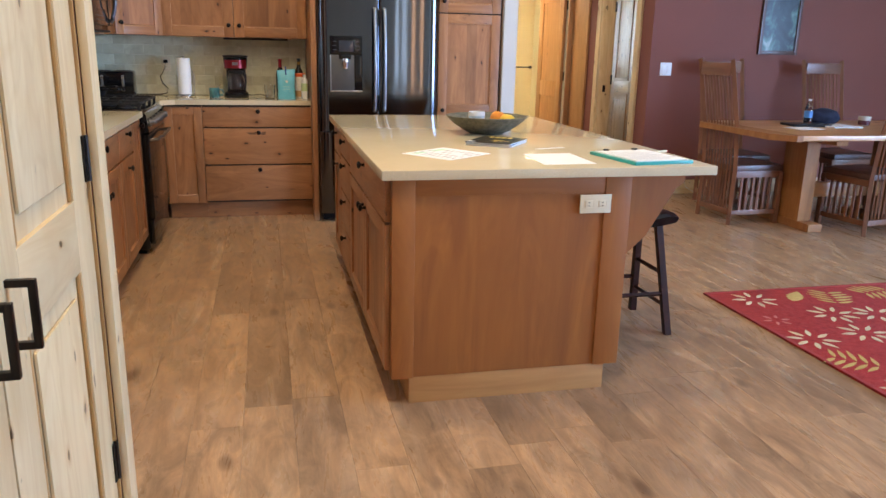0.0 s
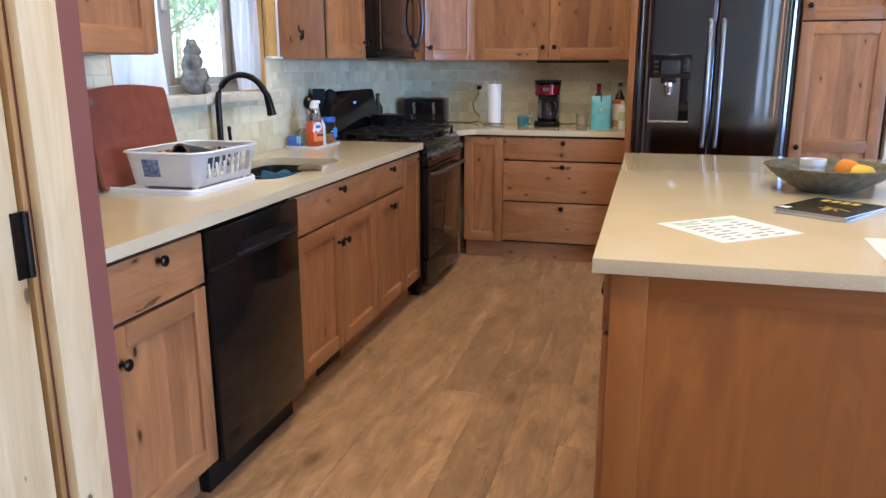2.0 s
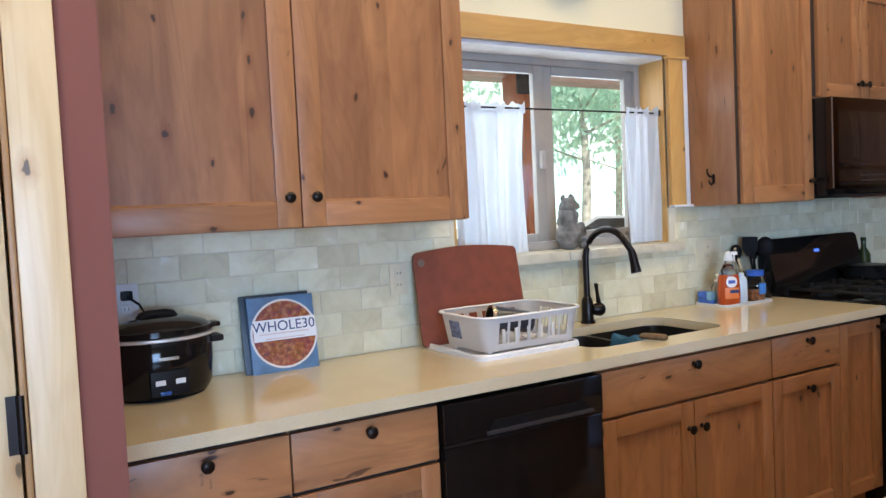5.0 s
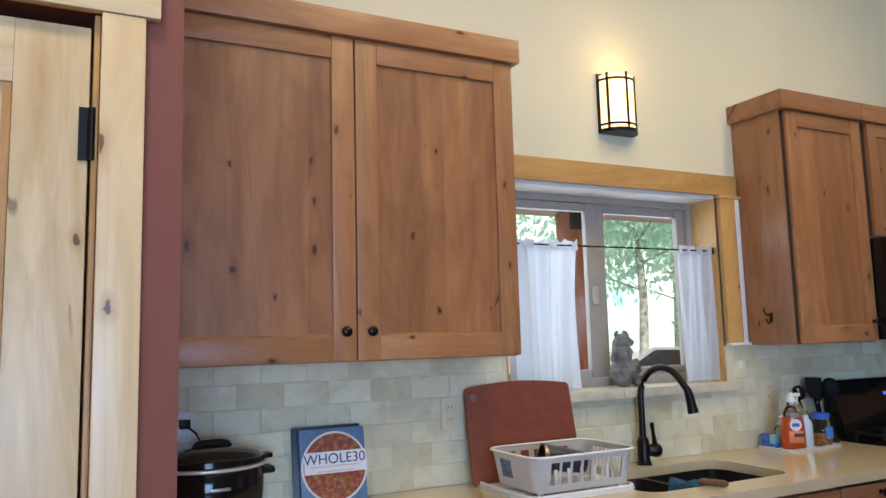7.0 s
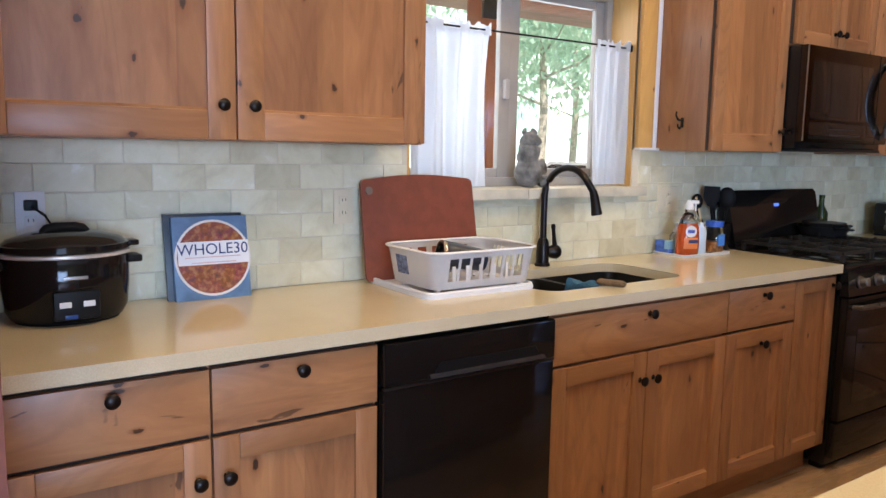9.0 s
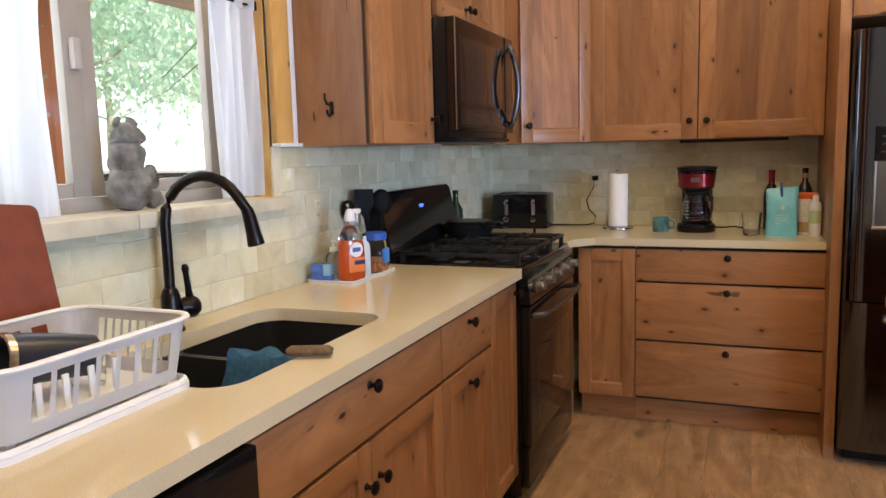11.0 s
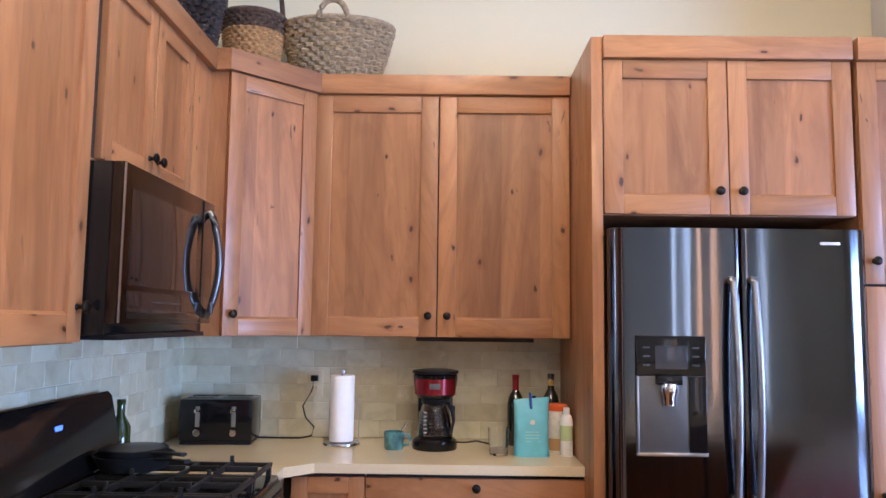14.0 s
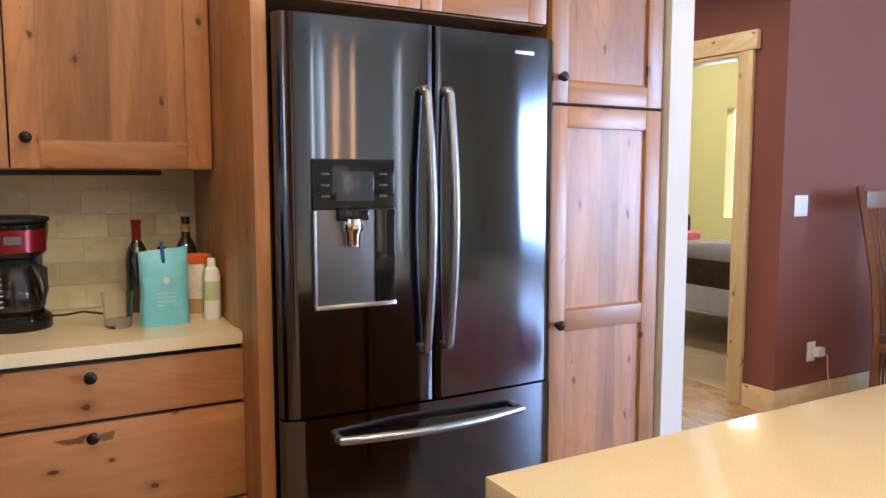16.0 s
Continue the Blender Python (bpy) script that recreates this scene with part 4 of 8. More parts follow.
bpy.context.view_layer.update()
for a, b, c, d in ((3.80, 3.845, 1.225, 2.075), (4.925, 4.97, 1.225, 2.075), (3.845, 4.925, 1.225, 1.262), (3.845, 4.925, 2.03, 2.075)):
    lbox("window_frame", vinyl, WIN, -1.64, -1.585, a, b, c, d, 0.004)
for a, b, x in ((3.847, 3.89, -1.60), (4.33, 4.385, -1.60), (4.387, 4.44, -1.612), (4.875, 4.923, -1.612)):
    lbox("sash_stile", vinyl, WIN, x - 0.02, x + 0.008, a, b, 1.264, 2.028, 0.004)
for a, b, x in ((3.892, 4.328, -1.60), (4.442, 4.873, -1.612)):
    lbox("sash_rail", vinyl, WIN, x - 0.02, x + 0.008, a, b, 1.264, 1.30, 0.004)
    lbox("sash_rail", vinyl, WIN, x - 0.02, x + 0.008, a, b, 1.992, 2.028, 0.004)
    pane = lbox("pane", pane_glass, WIN, x - 0.008, x - 0.004, a - 0.004, b + 0.004, 1.298, 1.994, 0.0)
    pane.visible_shadow = False
lbox("latch", plain("taupe_latch", (0.46, 0.42, 0.38), 0.35), WIN, -1.592, -1.570, 4.345, 4.372, 1.58, 1.66, 0.009, "taupe window latch")
CAS = thing("window_casing", pose(-1.44, 4.385, 2.07), "honey pine casing and jamb boards round the window", "trim", kind="structure")
bpy.context.view_layer.update()
lbox("head_casing", gold_y, CAS, -1.44, -1.415, 3.70, 5.082, 2.075, 2.17, 0.003)
for a, b in ((3.71, 3.80), (4.972, 5.066)):
    lbox("side_casing", gold_v, CAS, -1.44, -1.418, a, b, 1.39, 2.075, 0.003)
lbox("head_stop", gold_y, CAS, -1.44, -1.41, 4.96, 5.105, 2.062, 2.076, 0.002)
lbox("jamb", gold_v, CAS, -1.585, -1.44, 4.955, 4.971, 1.225, 2.075, 0.0)
lbox("jamb", gold_v, CAS, -1.585, -1.44, 3.799, 3.815, 1.225, 2.075, 0.0)
lbox("jamb", plain("white_painted_head", (0.75, 0.74, 0.72), 0.5), CAS, -1.585, -1.44, 3.815, 4.955, 2.06, 2.074, 0.0)
lbox("edge_strip", white_plastic, CAS, -1.44, -1.42, 5.07, 5.096, 1.384, 2.07, 0.003, "white edge strip")
lbox("edge_strip", white_plastic, CAS, -1.44, -1.405, 4.97, 5.10, 1.384, 1.396, 0.003)
SIL = thing("window_sill", pose(-1.5, 4.4, 1.19), "cream stone window sill in two slabs", "window sill", kind="structure")
bpy.context.view_layer.update()
sill_stone = plain("cream_stone_sill", (0.62, 0.57, 0.45), 0.35, vary=0.12, scale=14, bump=0.1)
lbox("slab", sill_stone, SIL, -1.585, -1.395, 3.78, 4.335, 1.187, 1.226, 0.003)
lbox("slab", sill_stone, SIL, -1.585, -1.395, 4.337, 5.02, 1.187, 1.226, 0.003)


def curtain(y0, y1, seed):
    """A gathered cafe curtain on the rod."""
    t = thing("curtain", pose(-1.47, (y0 + y1) / 2, 1.235), "gathered white cotton cafe curtain hanging on the rod", "curtain", "cafe curtains")
    r = random.Random(seed)
    for nm, z0, z1, amp in (("panel", 0.0, 0.575, 0.015), ("ruffle", 0.565, 0.605, 0.013)):
        bm = bmesh.new()
        nx, nz = 70, 24
        grid = []
        w = y1 - y0
        ph = [r.uniform(0, 6.28) for _ in range(6)]
        for j in range(nz + 1):
            z = z0 + (z1 - z0) * j / nz
            row = []
            for i in range(nx + 1):
                u = i / nx
                spread = 1.0 if nm == "ruffle" else 1.0 - 0.20 * math.sin(math.pi * 0.5 * min(1, (0.575 - z) / 0.25)) * w
                y = (u - 0.5) * w * spread + 0.008 * math.sin(3 * z + ph[3])
                f = amp * (math.sin(u * 21 + ph[0] + 1.6 * z) + 0.5 * math.sin(u * 43 + ph[1] - 2 * z) + 0.5 * math.sin(u * 13 + 5 * z + ph[2]))
                zz = z + (0.005 * math.sin(u * 47 + ph[4]) + 0.004 * math.sin(u * 83 + ph[5])) * (1 if nm == "ruffle" else 0) * j / nz
                row.append(bm.verts.new((f, y, zz)))
            grid.append(row)
        for a, b in zip(grid, grid[1:]):
            for i in range(nx):
                bm.faces.new((a[i], a[i + 1], b[i + 1], b[i]))
        bmesh.ops.solidify(bm, geom=bm.faces[:], thickness=0.0012)
        part(nm, bm, cloth_white, t)


cw = Mat("sheer_white_cotton", 0.8)
cw.colour((0.76, 0.77, 0.80))
cw.b.inputs["Transmission Weight"].default_value = 0.0
cw.b.inputs["Subsurface Weight"].default_value = 0.0
tl = cw.node("ShaderNodeBsdfTranslucent", Color=(0.86, 0.87, 0.9, 1))
mxs = cw.node("ShaderNodeMixShader")
mxs.inputs[0].default_value = 0.30
cw.l.new(cw.b.outputs[0], mxs.inputs[1])
cw.l.new(tl.outputs[0], mxs.inputs[2])
cw.l.new(mxs.outputs[0], cw.n["Material Output"].inputs[0])
weave = cw.noise(cw.coords((1, 1, 1)), 600.0, 2.0)
cw.bump(weave, 0.15, 0.001)
cloth_white = cw.m
curtain(3.82, 4.195, 3)
curtain(4.745, 4.957, 8)
t = thing("curtain_rod", pose(-1.47, 4.385, 1.82), "thin dark metal curtain rod with end brackets", "curtain rod")
bm = bmesh.new()
tube(bm, [(0, -0.568, 0), (0, 0.568, 0)], 0.0038, 10)
part("rod", bm, knob_metal, t)
for sgn in (-1, 1):
    boxpart("bracket", knob_metal, t, -0.012, 0.012, sgn * 0.569 - 0.006, sgn * 0.569 + 0.006, -0.014, 0.014, 0.002)

# carved bear on the sill, one rough lump of stone
bm = bmesh.new()
for cx, cy, cz, rx, ry, rz in ((0, 0, 0.055, 0.045, 0.055, 0.06), (0, -0.005, 0.115, 0.038, 0.042, 0.05), (0, 0.0, 0.172, 0.032, 0.038, 0.03), (0, 0.028, 0.165, 0.018, 0.022, 0.016), (0.0, -0.026, 0.200, 0.012, 0.012, 0.014), (0, 0.022, 0.200, 0.012, 0.012, 0.014), (0.02, 0.045, 0.075, 0.018, 0.022, 0.03), (0.0, 0.065, 0.022, 0.03, 0.03, 0.022)):
    o = bmesh.ops.create_icosphere(bm, subdivisions=3, radius=1.0)
    for v in o["verts"]:
        v.co = Vector((cx + v.co.x * rx, cy + v.co.y * ry, max(0.0, cz + v.co.z * rz)))
        v.co += 0.014 * Vector((noise.noise(v.co * 30), noise.noise(v.co * 30 + Vector((9, 0, 0))), 0))
single("bear_statue", bm, plain("grey_carved_stone", (0.19, 0.185, 0.175), 0.85, vary=0.6, scale=22, bump=0.9), pose(-1.50, 4.42, 1.226) @ Matrix.Scale(1.12, 4), "rough grey carved stone bear on the window sill", "statue")

# wall lamp
t = thing("wall_sconce", pose(-1.44, 4.40, 2.44), "lit wall sconce with amber glass and dark metal bands", "wall lamp")
bm = bmesh.new()
n = 16
arc = [(0.085 * math.sin(math.pi * i / n), -0.085 * math.cos(math.pi * i / n)) for i in range(n + 1)]
prism(bm, arc, -0.118, 0.118)
shade = part("shade", bm, glow("lit_amber_glass", (1.0, 0.70, 0.38), 2.2), t, "glowing amber glass shade")
for z in (-0.10, 0.098):
    bm = bmesh.new()
    tube(bm, [(x + 0.004, y * 1.05, z) for x, y in arc], 0.005, 6)
    part("band", bm, knob_metal, t)
for k in (3, 8, 13):
    x, y = arc[k]
    bm = bmesh.new()
    box(bm, x - 0.003, x + 0.006, y * 1.03 - 0.004, y * 1.03 + 0.004, -0.125, 0.125)
    part("strut", bm, knob_metal, t)
boxpart("back_plate", knob_metal, t, 0.0005, 0.010, -0.095, 0.095, -0.135, 0.13, 0.002)
bm = bmesh.new()
prism(bm, [(x * 1.1 + 0.001, y * 1.12) for x, y in arc], -0.135, -0.119)
part("base_cap", bm, knob_metal, t)
lamp = new("sconce_bulb", bpy.data.lights.new("sconce_bulb", "POINT"))
lamp.data.energy, lamp.data.color, lamp.data.shadow_soft_size = 1.0, (1.0, 0.66, 0.32), 0.05
lamp.location = (-1.30, 4.40, 2.62)

# hook on the cabinet side
t = thing("coat_hook", pose(-1.29, 5.10, 1.505), "small dark double hook on the cabinet side", "hook")
boxpart("plate", knob_metal, t, -0.007, 0.007, -0.004, 0.0, -0.022, 0.022, 0.003)
for pts in ([(0, -0.003, 0.01), (0, -0.03, 0.012), (0, -0.045, 0.03), (0, -0.042, 0.045)], [(0, -0.003, -0.012), (0, -0.018, -0.026), (0, -0.03, -0.018), (0, -0.03, -0.006)]):
    bm = bmesh.new()
    tube(bm, pts, 0.0042, 8)
    part("prong", bm, knob_metal, t)

WP = 90
outlet(pose(-1.432, 3.549, 1.177, 0, 0, WP), "ivory outlet in the tiled wall by the cutting board", plate=ivory_plastic)
ob = outlet(pose(-1.432, 2.622, 1.185, 0, 0, WP), "white outlet with a black plug above the slow cooker")
boxpart("plug", black_matt, ob, -0.016, 0.016, -0.035, -0.008, 0.008, 0.036, 0.004, "black plug")
bm = bmesh.new()
tube(bm, [(0, -0.035, 0.02), (0.03, -0.05, -0.005), (0.055, -0.03, -0.05), (0.03, -0.02, -0.085), (-0.05, -0.03, -0.10), (-0.09, -0.06, -0.14)], 0.0035, 8)
part("cord", bm, black_matt, ob, "loose black cord")
outlet(pose(-1.432, 5.205, 1.165, 0, 0, WP), "cream double plate by the range", gangs=2, plate=ivory_plastic)
ob = outlet(pose(-0.82, 7.192, 1.165), "ivory outlet with a black plug behind the towels", plate=ivory_plastic)
boxpart("plug", black_matt, ob, -0.016, 0.016, -0.035, -0.008, 0.01, 0.036, 0.004, "black plug")
bm = bmesh.new()
tube(bm, [(0, -0.033, 0.02), (-0.006, -0.045, -0.03), (-0.045, -0.045, -0.10), (-0.03, -0.05, -0.15), (0.01, -0.055, -0.19), (0.0, -0.06, -0.228), (-0.05, -0.065, -0.238), (-0.2, -0.06, -0.238), (-0.26, -0.07, -0.237)], 0.0035, 8)
part("cord", bm, black_matt, ob, "black toaster cord")

# ---- sink ----
t = thing("sink", pose(0, 0, 0), "black composite double-bowl undermount sink", "sink")
black_comp = plain("black_granite_composite", (0.014, 0.014, 0.015), 0.35, vary=0.3, scale=300)
for y0, y1 in ((SY0 - 0.006, 4.315), (4.335, SY1 + 0.006)):
    bm = bmesh.new()
    x0, x1, zb, zt = SX0 - 0.006, SX1 + 0.006, 0.70, 0.886

    def ring(x0, x1, y0, y1, r, z, k=6):
        out = []
        for cx, cy, a0 in ((x1 - r, y1 - r, 0), (x0 + r, y1 - r, 90), (x0 + r, y0 + r, 180), (x1 - r, y0 + r, 270)):
            for i in range(k + 1):
                a = radians(a0 + 90 * i / k)
                out.append(bm.verts.new((cx + r * math.cos(a), cy + r * math.sin(a), z)))
        return out

    rings = [ring(x0 - 0.02, x1 + 0.02, y0 - 0.008, y1 + 0.008, 0.05, zt), ring(x0, x1, y0, y1, 0.045, zt), ring(x0 + 0.01, x1 - 0.01, y0 + 0.01, y1 - 0.01, 0.05, zb + 0.03), ring(x0 + 0.04, x1 - 0.04, y0 + 0.04, y1 - 0.04, 0.03, zb)]
    for a, b in zip(rings, rings[1:]):
        for i in range(len(a)):
            bm.faces.new((a[i], a[(i + 1) % len(a)], b[(i + 1) % len(b)], b[i]))
    bm.faces.new(rings[-1])
    bowl = part("bowl", bm, black_comp, t)
    bm = bmesh.new()
    lathe(bm, [(0.04, 0.0), (0.04, 0.003), (0.028, 0.004), (0.026, 0.001)], 20)
    part("drain", bm, steel, bowl, "steel drain", pose((x0 + x1) / 2, (y0 + y1) / 2, zb))

t = thing("faucet", pose(-1.375, 4.40, 0.922), "dark bronze gooseneck faucet with pull-down spray head", "faucet")
bm = bmesh.new()
lathe(bm, [(0.031, 0.0), (0.031, 0.008), (0.026, 0.012), (0.024, 0.09), (0.021, 0.10), (0.016, 0.11)], 20)
part("base", bm, knob_metal, t)
bm = bmesh.new()
pts = [(0, 0, 0.10), (0, 0, 0.28)] + [(0.105 - 0.105 * math.cos(math.pi * i / 12), 0.045 * i / 12, 0.285 + 0.105 * math.sin(math.pi * i / 12)) for i in range(1, 11)] + [(0.207, 0.055, 0.305)]
tube(bm, pts, 0.0135, 12)
part("neck", bm, knob_metal, t)
bm = bmesh.new()
tube(bm, [(0.207, 0.055, 0.308), (0.212, 0.058, 0.285), (0.219, 0.061, 0.245), (0.222, 0.063, 0.225), (0.223, 0.064, 0.217)], [0.0145, 0.0165, 0.0185, 0.021, 0.021], 14)
part("spray_head", bm, knob_metal, t)
bm = bmesh.new()
tube(bm, [(0.016, 0.010, 0.058), (0.022, 0.028, 0.057), (0.028, 0.046, 0.056), (0.032, 0.058, 0.056), (0.034, 0.066, 0.056)], [0.020, 0.027, 0.029, 0.022, 0.008], 16)
tube(bm, [(0.026, 0.040, 0.075), (0.029, 0.032, 0.11), (0.030, 0.026, 0.145), (0.031, 0.024, 0.158), (0.031, 0.023, 0.168)], [0.011, 0.008, 0.0075, 0.010, 0.006], 12)
part("handle", bm, knob_metal, t)

# ---- things on the sink counter ----
CT = 0.922


def slow_cooker():
    t = thing("slow_cooker", pose(-1.285, 2.683, CT, 0, 0, 92) @ Matrix.Diagonal((0.96, 0.98, 1.02, 1)), "black oval slow cooker with a steel rim and glass lid", "slow cooker")

    def oval(prof, mat, name, par=None, lab=""):
        bm = bmesh.new()
        lathe(bm, prof, 36)
        for v in bm.verts:
            v.co.x *= 1.28
        return part(name, bm, mat, par or t, lab)

    oval([(0.10, 0.0), (0.105, 0.008)], black_matt, "base")
    oval([(0.108, 0.008), (0.118, 0.03), (0.123, 0.09), (0.124, 0.160), (0.121, 0.165)], black_gloss, "body")
    oval([(0.1240, 0.164), (0.1262, 0.167), (0.1262, 0.172), (0.122, 0.174)], plain("pale_steel_band", (0.72, 0.71, 0.70), 0.35, 0.5), "rim", lab="pale steel rim band")
    oval([(0.121, 0.174), (0.126, 0.178), (0.124, 0.192), (0.116, 0.195)], black_gloss, "pot")
    oval([(0.120, 0.193), (0.110, 0.205), (0.07, 0.220), (0.02, 0.226)], plain("dark_lid_glass", (0.02, 0.018, 0.016), 0.06, coat=0.2), "lid", lab="dark glass lid")
    bm = bmesh.new()
    tube(bm, [(-0.052, 0, 0.218), (-0.044, 0, 0.228), (-0.025, 0, 0.232), (0.025, 0, 0.232), (0.044, 0, 0.228), (0.052, 0, 0.218)], 0.015, 12, 0.8)
    part("lid_handle", bm, black_matt, t)
    for s in (-1, 1):
        boxpart("pot_ear", black_gloss, t, s * 0.168 - 0.016, s * 0.168 + 0.016, -0.028, 0.028, 0.178, 0.194, 0.007)
    for s in (-1, 1):
        boxpart("handle", black_matt, t, s * 0.165 - 0.025, s * 0.165 + 0.025, -0.035, 0.035, 0.135, 0.155, 0.008)
    p = boxpart("control_panel", black_matt, t, -0.055, 0.055, -0.131, -0.108, 0.018, 0.088, 0.006)
    for x in (-0.028, 0.028):
        boxpart("button", white_plastic, p, x - 0.014, x + 0.014, -0.0135, -0.011, -0.004, 0.010, 0.001, "white button")
    boxpart("display", plain("blue_tinted_display", (0.03, 0.09, 0.3), 0.2), p, -0.030, 0.0, -0.013, -0.011, -0.032, -0.022, 0.001)
    boxpart("badge", plain("silver_mark", (0.5, 0.5, 0.5), 0.3, 0.7), t, -0.028, 0.028, -0.1285, -0.118, 0.115, 0.123, 0.001)
    return t


slow_cooker()


def lettering(parent, text, size, mat, m, label=""):
    cu = bpy.data.curves.new("lettering", "FONT")
    cu.body, cu.size, cu.align_x, cu.align_y, cu.extrude = text, size, "CENTER", "CENTER", 0.0004
    tmp = bpy.data.objects.new("tmp", cu)
    scene.collection.objects.link(tmp)
    bpy.context.view_layer.update()
    me = bpy.data.meshes.new_from_object(tmp)
    bpy.data.objects.remove(tmp)
    me.materials.clear()
    me.materials.append(mat)
    ob = new("lettering", me)
    ob.parent = parent
    ob.matrix_local = m
    if label:
        ob["label"] = label
    return ob


def food_picture():
    f = Mat("printed_bowl_of_stew", 0.35)
    v = f.coords((1, 1, 1))
    vo = f.node("ShaderNodeTexVoronoi", Vector=v, Scale=38.0)
    nz = f.noise(v, 60.0, 4.0)
    c = f.mix(nz, vo.outputs["Color"], (0.4, 0.12, 0.05))
    c = f.mix(0.93, c, f.ramp(nz, [(0.3, (0.10, 0.02, 0.012)), (0.5, (0.30, 0.06, 0.025)), (0.65, (0.45, 0.20, 0.08)), (0.8, (0.12, 0.14, 0.05))]))
    f.colour(c)
    return f.m


def cookbook(m, w, h, d, cover, label, picture=False):
    t = thing("cookbook", m, label, "book", "cookbooks on the counter")
    boxpart("pages", paper_white, t, -w / 2 + 0.004, w / 2 - 0.003, 0.003, d - 0.003, 0.003, h - 0.003, 0.0)
    boxpart("cover", cover, t, -w / 2, w / 2, 0.0, 0.003, 0, h, 0.0006)
    boxpart("cover", cover, t, -w / 2, w / 2, d - 0.003, d, 0, h, 0.0006)
    boxpart("spine", cover, t, -w / 2, -w / 2 + 0.003, 0.003, d - 0.003, 0, h, 0.0006)
    if picture:
        for r, mat, y in ((0.113, plain("white_bowl_rim", (0.75, 0.72, 0.68), 0.4), -0.0006), (0.106, food_picture(), -0.0012)):
            bm = bmesh.new()
            lathe(bm, [(r, 0.0), (r, 0.0006)], 40, pose(0, 0, 0, 90, 0, 0))
            part("cover_print", bm, mat, t, "printed bowl of stew", pose(0.004, y + 0.0006, h * 0.5))
        boxpart("title_band", paper_white, t, -w / 2 + 0.012, w / 2, -0.0030, -0.0018, h * 0.42, h * 0.70, 0.0)
        ink = plain("dark_blue_ink", (0.02, 0.05, 0.16), 0.5)
        lettering(t, "WHOLE30", 0.046, ink, pose(0.004, -0.0036, h * 0.60, 90, 0, 0), "cover title")
        bm = bmesh.new()
        for i, (a, b) in enumerate(((-0.08, 0.085), (-0.06, 0.07))):
            box(bm, a, b, -0.0036, -0.0030, h * 0.505 - i * 0.016, h * 0.515 - i * 0.016)
        part("text_lines", bm, plain("faded_red_ink", (0.65, 0.42, 0.40), 0.5), t)
    return t


blue_cover = plain("blue_book_cover", (0.10, 0.20, 0.34), 0.35, vary=0.3, scale=12)
dark_cover = plain("dark_book_cover", (0.03, 0.05, 0.07), 0.35)
cookbook(pose(-1.340, 3.083, CT, 0, 0, 90) @ pose(0, 0, 0, -9, 0, 0), 0.222, 0.245, 0.022, blue_cover, "blue cookbook with a stew bowl leaning on tiles", True)
cookbook(pose(-1.365, 3.072, CT, 0, 0, 90) @ pose(0, 0, 0, -9, 0, 0), 0.232, 0.252, 0.016, dark_cover, "thin dark cookbook behind the blue one")

# cutting board against the tiles
bm = bmesh.new()
out = []
for cx, cy, r, a0 in ((0.21, 0.325, 0.02, 0), (-0.21, 0.325, 0.02, 90), (-0.215, 0.02, 0.02, 180), (0.215, 0.02, 0.02, 270)):
    out += [(cx + r * math.cos(radians(a0 + 15 * i)), cy + r * math.sin(radians(a0 + 15 * i))) for i in range(7)]
    if a0 == 0:
        out += [(0.21 - 0.42 * i / 14, 0.345 + 0.015 * math.sin(math.pi * i / 14)) for i in range(1, 14)]
prism(bm, out, -0.006, 0.006, pose(0, 0, 0, 90, 0, 0))
cbd = single("cutting_board", bm, plain("rust_red_wood_fibre", (0.22, 0.054, 0.030), 0.45, vary=0.14, scale=20, bump=0.1), pose(-1.345, 3.828, CT + 0.006, 0, 0, 90) @ pose(0, 0, 0, -10, 0, 0), "rust-red cutting board leaning on the tiled wall", "cutting board")
bm = bmesh.new()
lathe(bm, [(0.014, 0.0), (0.014, 0.002)], 20, pose(0, 0, 0, 90, 0, 0))
part("grommet", bm, plain("brown_grey_hole", (0.20, 0.14, 0.11), 0.6), cbd, "grey hanging hole", pose(-0.202, -0.0062, 0.306))


